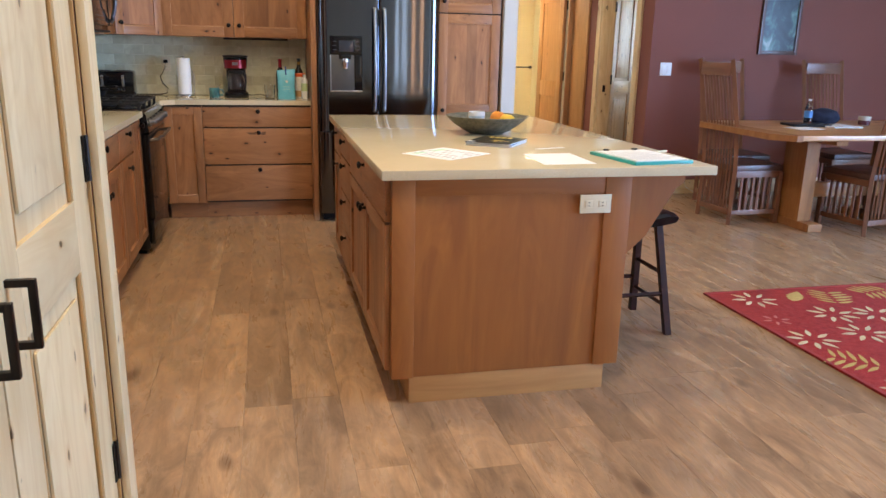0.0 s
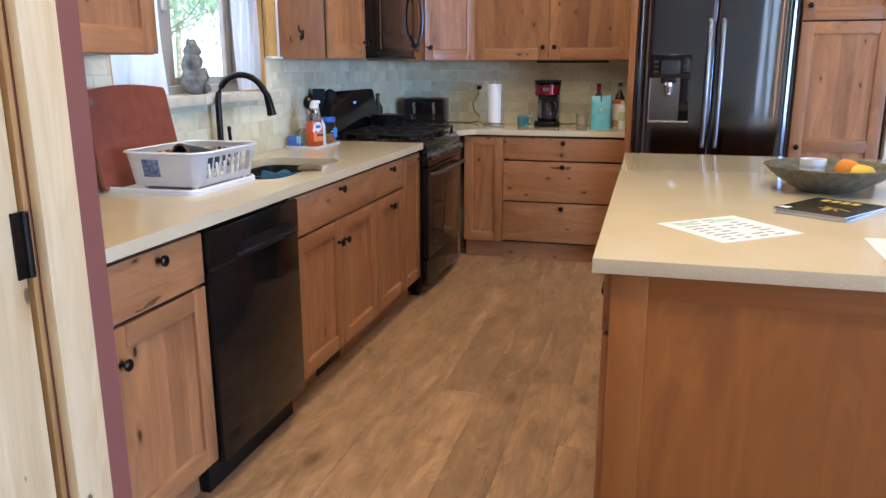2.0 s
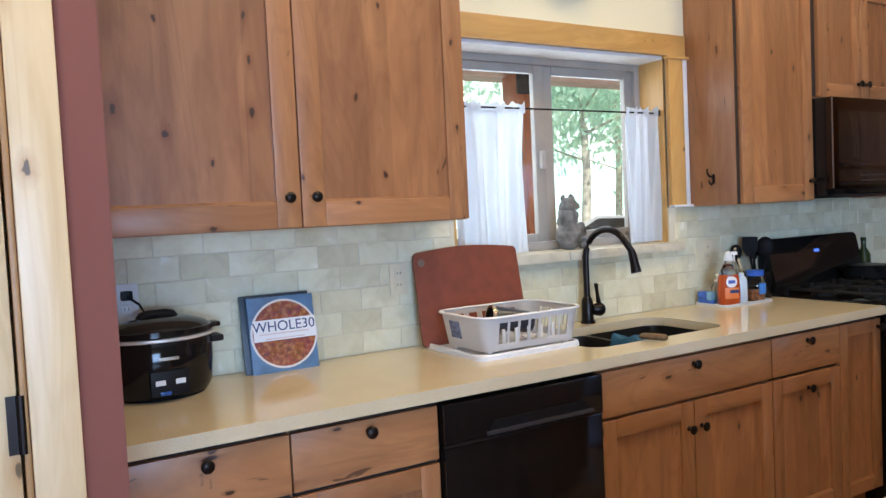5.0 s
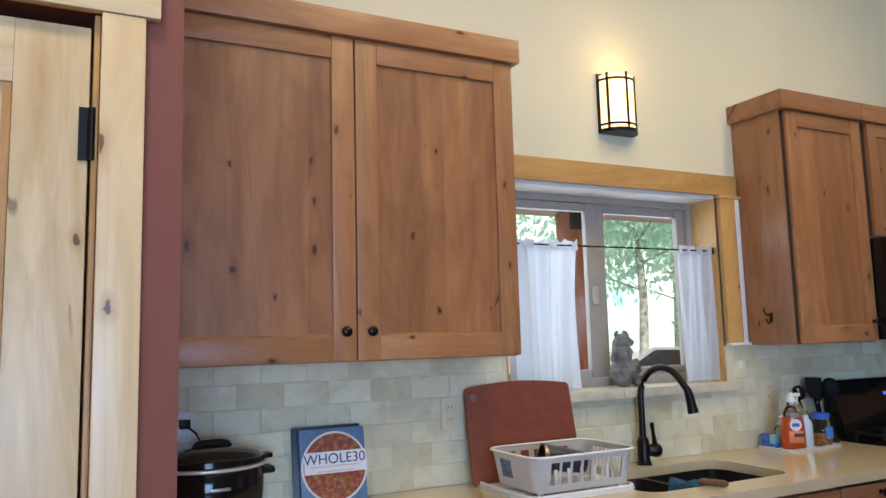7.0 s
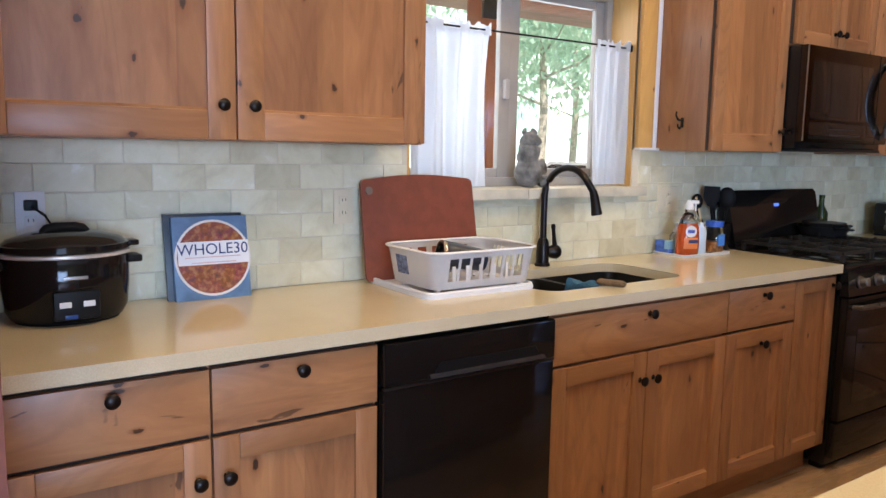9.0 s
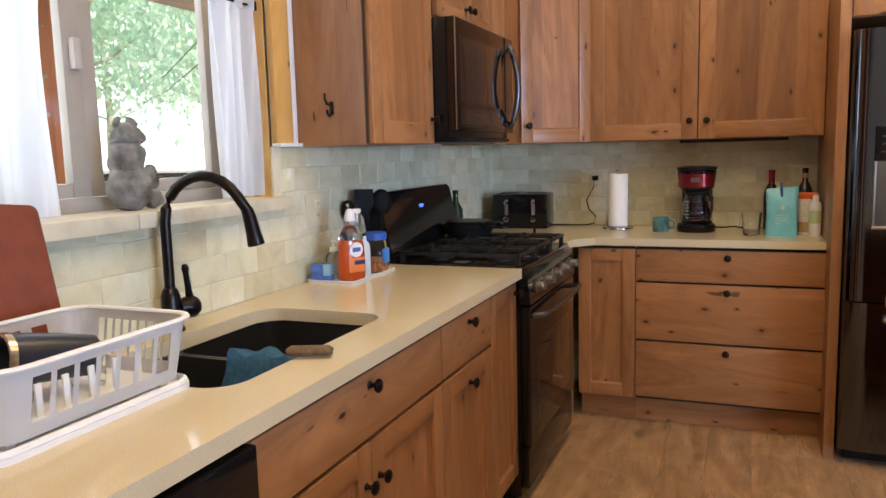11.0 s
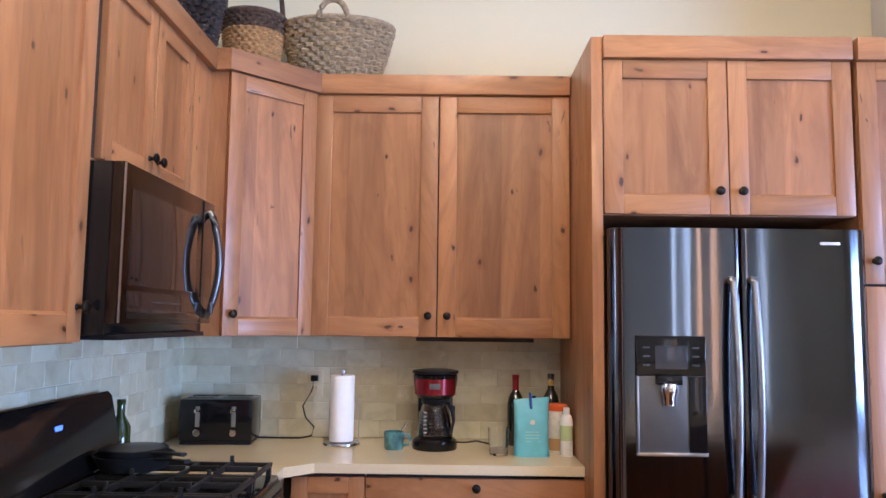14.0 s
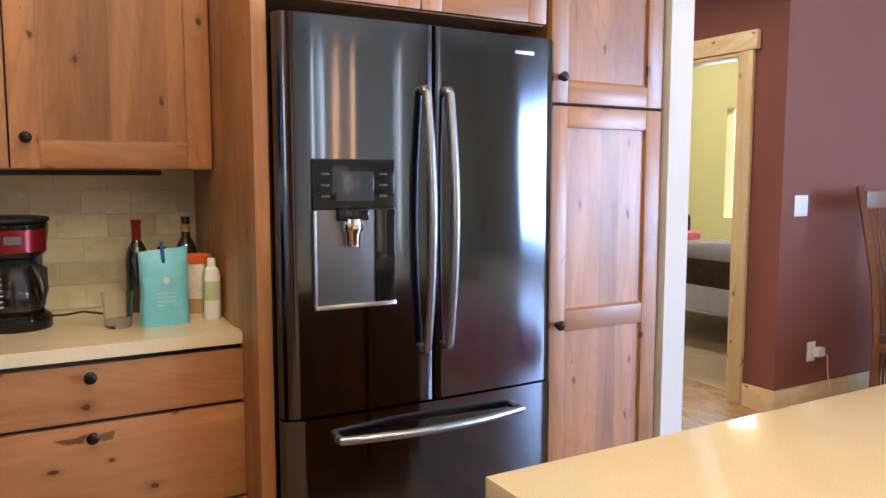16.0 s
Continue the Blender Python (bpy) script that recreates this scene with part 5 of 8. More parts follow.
def dish_rack():
    t = thing("dish_rack", pose(-1.145, 3.815, CT, 0, 0, 0), "white plastic dish rack with slotted sides", "dish rack")
    # local: x across (towards the room +), y along
    X0, X1, Y0, Y1, Z0, Z1 = -0.125, 0.135, -0.172, 0.205, 0.026, 0.142
    LOW, HIGH, RAD = 0.050, 0.121, 0.034
    boxpart("floor", white_plastic, t, X0 + 0.02, X1 - 0.02, Y0 + 0.02, Y1 - 0.02, Z0, Z0 + 0.005, 0.001)
    slots = {0: (0, 0.0), 1: (7, 0.032), 2: (9, 0.014), 3: (5, 0.034)}

    def outline():
        """Points round the rack with their outward direction; the flag opens a slot up to the next point."""
        corners = ((X0, Y0), (X1, Y0), (X1, Y1), (X0, Y1))
        out = []
        for k in range(4):
            (ax, ay), (bx, by) = corners[k], corners[(k + 1) % 4]
            L = math.hypot(bx - ax, by - ay)
            dx, dy = (bx - ax) / L, (by - ay) / L
            nx, ny = dy, -dx
            n, wide = slots[k]
            marks = [(RAD, False)]
            if n:
                gap = (L - 2 * RAD - n * wide) / (n + 1)
                for i in range(n):
                    s0 = RAD + gap + i * (gap + wide)
                    marks += [(s0, True), (s0 + wide, False)]
            marks.append((L - RAD, False))
            out += [(ax + dx * q, ay + dy * q, nx, ny, f) for q, f in marks]
            cx, cy = bx - dx * RAD - nx * RAD, by - dy * RAD - ny * RAD
            for i in range(1, 5):
                a = radians(18 * i)
                ux, uy = nx * math.cos(a) + dx * math.sin(a), ny * math.cos(a) + dy * math.sin(a)
                out.append((cx + ux * RAD, cy + uy * RAD, ux, uy, False))
        return out

    pts = outline()

    def at(p, z, off=0.0):
        k = 0.022 * (z - Z0) / (Z1 - Z0) + off
        return (p[0] + p[2] * k, p[1] + p[3] * k, z)

    bm = bmesh.new()
    levels = (Z0, LOW, LOW + 0.012, HIGH - 0.012, HIGH, Z1)
    rows = [[bm.verts.new(at(p, z)) for p in pts] for z in levels]
    m = len(pts)
    for li in range(5):
        for i in range(m):
            if pts[i][4] and 1 <= li <= 3:
                continue
            j = (i + 1) % m
            bm.faces.new((rows[li][i], rows[li][j], rows[li + 1][j], rows[li + 1][i]))
    bmesh.ops.solidify(bm, geom=bm.faces[:], thickness=0.0035)
    part("basket_wall", bm, white_plastic, t)
    bm = bmesh.new()
    ring = [at(p, Z1 - 0.001, 0.003) for p in pts if not p[4]]
    tube(bm, ring + ring[:1], 0.0075, 8, 0.6)
    part("rim", bm, white_plastic, t)
    for i in range(6):
        boxpart("prong", white_plastic, t, 0.075, 0.08, -0.12 + i * 0.053, -0.108 + i * 0.053, 0.03, 0.085, 0.001)
        boxpart("prong", white_plastic, t, -0.075, -0.07, -0.12 + i * 0.053, -0.108 + i * 0.053, 0.03, 0.085, 0.001)
    sticker = plain("blue_yellow_sticker", (0.13, 0.17, 0.30), 0.4, vary=0.9, scale=60)
    bm = bmesh.new()
    vs = [bm.verts.new((x, Y0 - 0.022 * (z - Z0) / (Z1 - Z0) - o, z)) for o in (0.0008, 0.0018) for x, z in ((-0.065, 0.058), (0.0, 0.058), (0.0, 0.118), (-0.065, 0.118))]
    for q in ((0, 1, 2, 3), (7, 6, 5, 4), (0, 4, 5, 1), (1, 5, 6, 2), (2, 6, 7, 3), (3, 7, 4, 0)):
        bm.faces.new([vs[i] for i in q])
    part("label", bm, sticker, t, "small printed sticker", smooth=False)
    for x in (X0 + 0.03, X1 - 0.03):
        for y in (Y0 + 0.03, Y1 - 0.03):
            boxpart("foot", white_plastic, t, x - 0.008, x + 0.008, y - 0.008, y + 0.008, 0.010, Z0 + 0.001, 0.001)
    return t


dish_rack()
t = thing("drip_tray", pose(-1.19, 3.83, CT), "white plastic drip tray under the dish rack", "tray")
def rounded(x0, x1, y0, y1, r, k=6):
    """The outline of a rectangle with round corners."""
    out = []
    for cx, cy, a0 in ((x1 - r, y1 - r, 0), (x0 + r, y1 - r, 90), (x0 + r, y0 + r, 180), (x1 - r, y0 + r, 270)):
        out += [(cx + r * math.cos(radians(a0 + 90 * i / k)), cy + r * math.sin(radians(a0 + 90 * i / k))) for i in range(k + 1)]
    return out


bm = bmesh.new()
prism(bm, rounded(-0.20, 0.185, -0.215, 0.225, 0.045), 0.0, 0.009)
part("plate", bm, white_plastic, t)
bm = bmesh.new()
ring = [(x, y, 0.0125) for x, y in rounded(-0.192, 0.177, -0.207, 0.217, 0.04)]
tube(bm, ring + ring[:1], 0.0075, 8)
part("lip", bm, white_plastic, t)
# tumbler lying in the rack
t = thing("tumbler", pose(-1.105, 3.915, CT + 0.088, 0, 0, 0) @ pose(0, 0, 0, 80, 0, -14), "dark blue steel tumbler lying in the dish rack", "tumbler")
bm = bmesh.new()
lathe(bm, [(0.036, 0.015), (0.042, 0.10), (0.044, 0.165), (0.039, 0.165), (0.036, 0.10), (0.03, 0.02)], 24, cap=False)
part("wall", bm, plain("dark_navy_coating", (0.018, 0.022, 0.035), 0.3), t)
bm = bmesh.new()
lathe(bm, [(0.0445, 0.0), (0.0445, 0.012), (0.0385, 0.012), (0.038, 0.0)], 24, pose(0, 0, 0.0), cap=False)
bmesh.ops.translate(bm, verts=bm.verts[:], vec=(0, 0, 0.160))
part("rim", bm, plain("bare_bronze_rim", (0.50, 0.40, 0.28), 0.25, 1.0), t, "bare metal rim")
# steel lid and a pale bowl behind it
bm = bmesh.new()
lathe(bm, [(0.02, 0.0), (0.05, 0.012), (0.062, 0.035), (0.060, 0.035), (0.048, 0.014), (0.018, 0.003)], 28, cap=False)
single("steel_bowl", bm, steel, pose(-1.135, 3.735, CT + 0.033), "small steel bowl standing in the dish rack", "bowl")
bm = bmesh.new()
lathe(bm, [(0.028, 0.0), (0.034, 0.06), (0.035, 0.062), (0.033, 0.062), (0.027, 0.003)], 24, cap=False)
single("clear_cup", bm, clear_glass, pose(-1.12, 3.90, CT + 0.033), "clear plastic cup in the dish rack", "cup")

# blue cloth over the sink divider
bm = bmesh.new()
nx, ny = 26, 30
grid = []
for i in range(nx + 1):
    row = []
    for j in range(ny + 1):
        u, v = i / nx, j / ny
        s = (v - 0.45) * 0.26
        x = -1.035 + (u - 0.5) * 0.19 + 0.05 * (v - 0.3)
        drop = max(0.0, abs(s) - 0.022)
        y = 4.330 + math.copysign(min(abs(s), 0.026 + drop * 0.25), s) + 0.003 * math.sin(u * 17)
        z = 0.908 - drop * 0.95 + 0.006 * math.sin(u * 14 + v * 5) + 0.004 * math.sin(v * 21 + u * 9)
        row.append(bm.verts.new((x + 0.004 * math.sin(v * 13), y, z)))
    grid.append(row)
for a, b in zip(grid, grid[1:]):
    for j in range(ny):
        bm.faces.new((a[j], a[j + 1], b[j + 1], b[j]))
bmesh.ops.solidify(bm, geom=bm.faces[:], thickness=0.004)
single("dishcloth", bm, plain("blue_terry_cloth", (0.07, 0.24, 0.42), 0.9, vary=0.25, scale=60, bump=0.6), Matrix(), "damp blue dishcloth draped over the sink divider", "cloth")

bm = bmesh.new()
tube(bm, [(-0.055, 0, 0), (-0.045, 0, 0.002), (0.035, 0, 0.002), (0.045, 0, 0)], [0.010, 0.017, 0.017, 0.010], 12, 0.7)
single("scrub_pad", bm, plain("tan_scrub_pad", (0.17, 0.105, 0.055), 0.9, vary=0.3, scale=70, bump=0.7), pose(-0.893, 4.285, CT + 0.0122, 0, 0, 22), "tan scrubbing pad by the dishcloth at the sink rim", "scrubber")


def bottle(name, prof, mat, m, label, category, n=24, flat=1.0, parts=()):
    bm = bmesh.new()
    lathe(bm, prof, n)
    if flat != 1.0:
        for v in bm.verts:
            v.co.y *= flat
    t = thing(name, m, label, category)
    part("body", bm, mat, t)
    for nm, pr, mt, lab in parts:
        bm = bmesh.new()
        lathe(bm, pr, n)
        if flat != 1.0 and nm in ("label", "liquid"):
            for v in bm.verts:
                v.co.y *= flat
        part(nm, bm, mt, t, lab)
    return t


# washing-up tray
t = thing("soap_tray", pose(-1.335, 5.275, CT), "shallow white tray holding dish soap bottles", "tray")
tray_grey = plain("pale_grey_enamel", (0.62, 0.62, 0.62), 0.3)
bm = bmesh.new()
prism(bm, rounded(-0.09, 0.10, -0.175, 0.155, 0.02), 0.0, 0.005)
part("plate", bm, tray_grey, t)
bm = bmesh.new()
ring = [(x, y, 0.0085) for x, y in rounded(-0.088, 0.098, -0.173, 0.153, 0.02)]
tube(bm, ring + ring[:1], 0.0038, 8)
part("lip", bm, tray_grey, t)
TZ = CT + 0.006
orange_soap = plain("orange_soap_liquid", (0.50, 0.065, 0.010), 0.12, coat=0.5)
print_orange = plain("orange_label_print", (0.75, 0.20, 0.05), 0.4)
soap = bottle("dish_soap_spray", [(0.036, 0.0), (0.042, 0.006), (0.043, 0.05), (0.040, 0.095), (0.036, 0.115)], orange_soap, pose(-1.277, 5.165, TZ, 0, 0, 62) @ Matrix.Scale(1.22, 4), "orange dish soap bottle with a white sprayer", "soap bottle", flat=0.62,
              parts=[("shoulder", [(0.036, 0.1155), (0.030, 0.130), (0.020, 0.148), (0.014, 0.155)], glassy("clear_blue_plastic", (0.72, 0.80, 0.95), 0.05), "greyish clear shoulder"), ("neck", [(0.015, 0.154), (0.015, 0.175)], clear_glass, "")])
for v in soap.children[1].data.vertices:
    v.co.y *= 0.62
bm = bmesh.new()
lathe(bm, [(0.016, 0.166), (0.017, 0.172), (0.015, 0.182), (0.010, 0.196), (0.006, 0.200)], 18)
box(bm, -0.006, 0.034, -0.007, 0.007, 0.186, 0.199, 0.004)
part("sprayer", bm, white_plastic, soap, "white spray head")
boxpart("trigger", white_plastic, soap, 0.020, 0.025, -0.005, 0.005, 0.160, 0.188, 0.002)
bm = bmesh.new()
lathe(bm, [(0.021, 0.0), (0.021, 0.0008)], 24, pose(0, 0, 0, 90, 0, 0))
part("label", bm, white_plastic, soap, "round white and blue label", pose(0.0, -0.0268, 0.088))
boxpart("label", print_orange, soap, -0.026, 0.026, -0.0278, -0.0262, 0.025, 0.066, 0.001)
boxpart("label_bar", plain("navy_print", (0.02, 0.03, 0.12), 0.4), soap, -0.008, 0.026, -0.0286, -0.0276, 0.046, 0.058, 0.0)
boxpart("label_bar", plain("blue_print", (0.05, 0.10, 0.45), 0.4), soap, -0.013, 0.013, -0.0285, -0.0274, 0.082, 0.094, 0.0)
pump = bottle("soap_pump", [(0.026, 0.0), (0.028, 0.01), (0.028, 0.075), (0.02, 0.088), (0.012, 0.094)], clear_glass, pose(-1.36, 5.19, TZ), "small clear soap pump bottle with white top", "soap bottle",
              parts=[("collar", [(0.013, 0.094), (0.013, 0.108)], white_plastic, ""), ("stem", [(0.004, 0.108), (0.004, 0.128)], white_plastic, "")])
boxpart("spout", white_plastic, pump, -0.008, 0.030, -0.006, 0.006, 0.126, 0.135, 0.003, "white pump spout")
t = thing("sponge_box", pose(-1.372, 5.130, TZ, 0, 0, 8), "small blue and green sponge pack", "box")
boxpart("carton", plain("blue_carton", (0.06, 0.16, 0.55), 0.4, vary=0.4, scale=40), t, -0.035, 0.035, -0.022, 0.022, 0.0, 0.058, 0.003)
boxpart("carton_panel", plain("pale_blue_print", (0.25, 0.5, 0.65), 0.4), t, 0.012, 0.0358, -0.0228, 0.0228, 0.02, 0.0585, 0.001)
bottle("scrub_bottle", [(0.024, 0.0), (0.026, 0.008), (0.026, 0.10), (0.02, 0.118), (0.012, 0.125), (0.012, 0.14)], plain("pale_blue_white_plastic", (0.55, 0.66, 0.76), 0.3), pose(-1.277, 5.255, TZ, 0, 0, 60), "pale blue plastic cleanser bottle", "bottle", flat=0.6)
jar = bottle("glass_jar", [(0.034, 0.0), (0.037, 0.008), (0.037, 0.085), (0.031, 0.10), (0.031, 0.105)], glassy("jar_glass", (0.92, 0.95, 0.93)), pose(-1.278, 5.352, TZ) @ Matrix.Scale(1.14, 4), "glass jar with a blue lid and orange beads", "jar",
             parts=[("lid", [(0.034, 0.104), (0.035, 0.108), (0.035, 0.124), (0.032, 0.127)], plain("blue_lid", (0.03, 0.12, 0.55), 0.3), "blue lid"), ("contents", [(0.033, 0.004), (0.034, 0.045)], plain("orange_beads", (0.5, 0.18, 0.06), 0.5, vary=0.6, scale=90), "orange contents")])
boxpart("label", plain("blue_label", (0.06, 0.25, 0.7), 0.4), jar, 0.030, 0.0385, -0.018, 0.018, 0.03, 0.075, 0.002)

# utensil crock beside the range
t = thing("utensil_crock", pose(-1.345, 5.475, CT), "black crock full of black kitchen utensils", "utensil holder")
bm = bmesh.new()
lathe(bm, [(0.05, 0.0), (0.054, 0.01), (0.054, 0.13), (0.05, 0.13), (0.049, 0.012)], 28, cap=False)
part("crock", bm, black_gloss, t)


nylon = plain("black_nylon", (0.006, 0.006, 0.007), 0.55, spec=0.12)


def utensil(label, dx, dy, top, head):
    u = thing("utensil", pose(-1.345 + dx * 0.35, 5.475 + dy * 0.35, CT + 0.012), label, "utensil", "utensils in the crock")
    bm = bmesh.new()
    tube(bm, [(0, 0, 0), (dx * 0.55, dy * 0.55, top * 0.6), (dx, dy, top)], 0.006, 8)
    part("handle", bm, nylon, u)
    bm = bmesh.new()
    head(bm)
    part("head", bm, nylon, u, m=pose(dx, dy, top - 0.01, 0, -90 * dx, 40))


def flat_head(w0, w1, h):
    def f(bm):
        prism(bm, [(-w0, 0), (w0, 0), (w1, h * 0.4), (w1 * 0.95, h), (-w1 * 0.95, h), (-w1, h * 0.4)], -0.003, 0.003, pose(0, 0, 0, 90, 0, 0))
    return f


def spoon_head(rx, rz):
    def f(bm):
        o = bmesh.ops.create_uvsphere(bm, u_segments=18, v_segments=10, radius=1.0)
        for v in o["verts"]:
            v.co = Vector((v.co.x * rx, v.co.y * 0.016, rz + v.co.z * rz))
    return f


utensil("black nylon slotted spoon in the crock", -0.045, -0.070, 0.188, spoon_head(0.027, 0.038))
utensil("black nylon turner in the crock", -0.015, -0.030, 0.205, flat_head(0.014, 0.037, 0.095))
utensil("black nylon ladle in the crock", 0.020, 0.012, 0.198, spoon_head(0.041, 0.050))
utensil("black nylon spatula in the crock", -0.03, 0.01, 0.185, flat_head(0.01, 0.026, 0.08))
u = thing("utensil", pose(-1.38, 5.44, CT + 0.012), "pale wooden spoon handle leaning in the crock", "utensil", "utensils in the crock")
bm = bmesh.new()
tube(bm, [(0, 0, 0), (-0.02, -0.07, 0.24)], 0.006, 8)
part("handle", bm, pine_v, u)

# skillet on the back burner and bottle beside the backguard
t = thing("skillet", pose(-1.21, 6.15, 0.978, 0, 0, -35), "stacked black cast-iron skillets on the range", "skillet")
for z, r in ((0.0, 0.125), (0.018, 0.105)):
    bm = bmesh.new()
    lathe(bm, [(r * 0.8, z), (r, z + 0.045), (r - 0.006, z + 0.045), (r * 0.78, z + 0.005)], 32, cap=False)
    bmesh.ops.contextual_create(bm, geom=[e for e in bm.edges if e.is_boundary and all(abs(v.co.z - z) < 1e-5 for v in e.verts)])
    part("pan", bm, cast_iron, t)
    bm = bmesh.new()
    tube(bm, [(r * 0.97, 0.0, z + 0.038), (r + 0.06, 0.0, z + 0.045), (r + 0.15, 0, z + 0.05)], [0.011, 0.009, 0.013], 8, 0.5)
    part("handle", bm, cast_iron, t)
bm = bmesh.new()
lathe(bm, [(0.090, 0.020), (0.098, 0.060), (0.094, 0.064), (0.03, 0.069), (0.012, 0.071)], 32)
part("lid", bm, plain("dull_pan_lid", (0.014, 0.014, 0.015), 0.35, 0.0), t, "dark metal pan lid")
bottle("oil_bottle", [(0.032, 0.0), (0.035, 0.01), (0.035, 0.15), (0.014, 0.19), (0.013, 0.225), (0.015, 0.228), (0.015, 0.245)], plain("olive_green_glass", (0.025, 0.045, 0.012), 0.08, coat=0.5), pose(-1.36, 6.385, CT), "dark green oil bottle behind the range", "bottle")


def toaster():
    t = thing("toaster", pose(-1.20, 7.03, CT, 0, 0, 4), "black four-slot toaster with two levers", "toaster")
    boxpart("body", black_gloss, t, -0.155, 0.155, -0.095, 0.12, 0.012, 0.192, 0.018)
    boxpart("base", black_matt, t, -0.148, 0.148, -0.088, 0.113, 0.0, 0.014, 0.003)
    for x in (-0.075, 0.075):
        boxpart("slot", shadow_gap, t, x - 0.055, x + 0.055, -0.055, -0.035, 0.190, 0.1935, 0.0)
        boxpart("slot", shadow_gap, t, x - 0.055, x + 0.055, 0.035, 0.055, 0.190, 0.1935, 0.0)
        boxpart("lever_track", satin_steel, t, x - 0.009, x + 0.009, -0.098, -0.093, 0.075, 0.16, 0.002, "steel lever slot")
        boxpart("lever", chrome, t, x - 0.010, x + 0.010, -0.118, -0.095, 0.135, 0.15, 0.003, "chrome lever")
        bm = bmesh.new()
        lathe(bm, [(0.016, 0.0), (0.015, 0.012), (0.011, 0.016)], 18, pose(0, 0, 0, 90, 0, 0))
        part("dial", bm, chrome, t, "chrome dial", pose(x, -0.095, 0.052))


toaster()
t = thing("paper_towel", pose(-0.665, 6.985, CT), "white paper towel roll on a steel stand", "paper towel")
bm = bmesh.new()
lathe(bm, [(0.078, 0.0), (0.08, 0.004), (0.078, 0.012), (0.02, 0.016)], 32)
part("stand", bm, steel, t, "round steel base")
bm = bmesh.new()
lathe(bm, [(0.050, 0.018), (0.0515, 0.02), (0.0515, 0.292), (0.050, 0.295), (0.02, 0.295), (0.02, 0.285)], 36)
part("roll", bm, plain("paper_towel_sheet", (0.84, 0.84, 0.85), 0.9, vary=0.02, bump=0.3, scale=12), t)
bm = bmesh.new()
tube(bm, [(0, 0, 0.28), (0, 0, 0.315)], [0.008, 0.010], 12)
tube(bm, [(0.072, 0.0, 0.01), (0.072, 0, 0.16), (0.060, 0, 0.20)], 0.0025, 8)
part("rod", bm, steel, t)

teal = plain("teal_glaze", (0.06, 0.20, 0.21), 0.2, vary=0.5, scale=25, coat=0.4)
t = thing("mug", pose(-0.435, 6.90, CT), "teal glazed mug with a spoon in it", "mug")
bm = bmesh.new()
lathe(bm, [(0.036, 0.0), (0.040, 0.006), (0.042, 0.072), (0.038, 0.072), (0.036, 0.008)], 28, cap=False)
part("cup", bm, teal, t)
bm = bmesh.new()
tube(bm, [(0.040, 0, 0.06), (0.062, 0, 0.058), (0.068, 0, 0.038), (0.06, 0, 0.018), (0.040, 0, 0.016)], 0.006, 8)
part("handle", bm, teal, t)
bm = bmesh.new()
tube(bm, [(0.0, 0.0, 0.01), (0.03, 0, 0.075), (0.052, 0, 0.105)], [0.003, 0.003, 0.006], 8)
part("spoon", bm, steel, t, "steel spoon")


def coffee_maker():
    t = thing("coffee_maker", pose(-0.265, 6.93, CT), "black and red drip coffee maker with glass carafe", "coffee maker")
    red = plain("metallic_red_front", (0.22, 0.012, 0.016), 0.22, 0.5)
    bm = bmesh.new()
    lathe(bm, [(0.092, 0.0), (0.095, 0.006), (0.093, 0.035), (0.082, 0.045)], 36)
    part("base", bm, black_gloss, t)
    boxpart("column", black_gloss, t, -0.075, 0.075, 0.035, 0.11, 0.03, 0.24, 0.012)
    bm = bmesh.new()
    lathe(bm, [(0.074, 0.212), (0.085, 0.225), (0.093, 0.285), (0.094, 0.305), (0.090, 0.310)], 36)
    part("brew_head", bm, black_gloss, t)
    bm = bmesh.new()
    arc2 = [(0.0905 * math.cos(radians(a)), 0.0905 * math.sin(radians(a))) for a in range(205, 336, 8)]
    arc3 = [(x * 1.035, y * 1.035) for x, y in reversed(arc2)]
    prism(bm, arc2 + arc3, 0.228, 0.292)
    fr = part("front_panel", bm, red, t, "metallic red front panel")
    boxpart("clock", plain("grey_display", (0.10, 0.11, 0.12), 0.2), fr, -0.022, 0.022, -0.0975, -0.092, 0.252, 0.275, 0.001)
    bm = bmesh.new()
    lathe(bm, [(0.09, 0.310), (0.098, 0.315), (0.096, 0.324), (0.06, 0.330)], 36)
    part("lid", bm, black_matt, t)
    car = bmesh.new()
    lathe(car, [(0.06, 0.046), (0.074, 0.058), (0.078, 0.09), (0.066, 0.15), (0.052, 0.178), (0.054, 0.19), (0.052, 0.19), (0.050, 0.178), (0.064, 0.15), (0.076, 0.09), (0.072, 0.060)], 32, cap=False)
    c = part("carafe", car, glassy("carafe_glass", (0.9, 0.9, 0.9)), t, "glass carafe", pose(0, -0.01, 0))
    bm = bmesh.new()
    lathe(bm, [(0.056, 0.188), (0.057, 0.205), (0.03, 0.212)], 28)
    part("carafe_lid", bm, black_matt, c)
    bm = bmesh.new()
    tube(bm, [(0.05, -0.03, 0.19), (0.075, -0.062, 0.18), (0.078, -0.070, 0.12), (0.066, -0.055, 0.075)], 0.010, 10, 0.7)
    part("carafe_handle", bm, plain("blue_black_handle", (0.02, 0.024, 0.035), 0.2), c)
    bm = bmesh.new()
    for i in range(6):
        box(bm, -0.045, -0.032, -0.0785 + abs(i - 1) * 0.002, -0.077 + abs(i - 1) * 0.002, 0.075 + i * 0.016, 0.077 + i * 0.016)
    part("scale_marks", bm, white_plastic, c)
    bm = bmesh.new()
    tube(bm, [(0.08, 0.08, 0.015), (0.13, 0.09, 0.012), (0.18, 0.08, 0.02), (0.24, 0.09, 0.006), (0.27, 0.13, 0.006)], 0.0035, 8)
    part("cord", bm, black_matt, t)


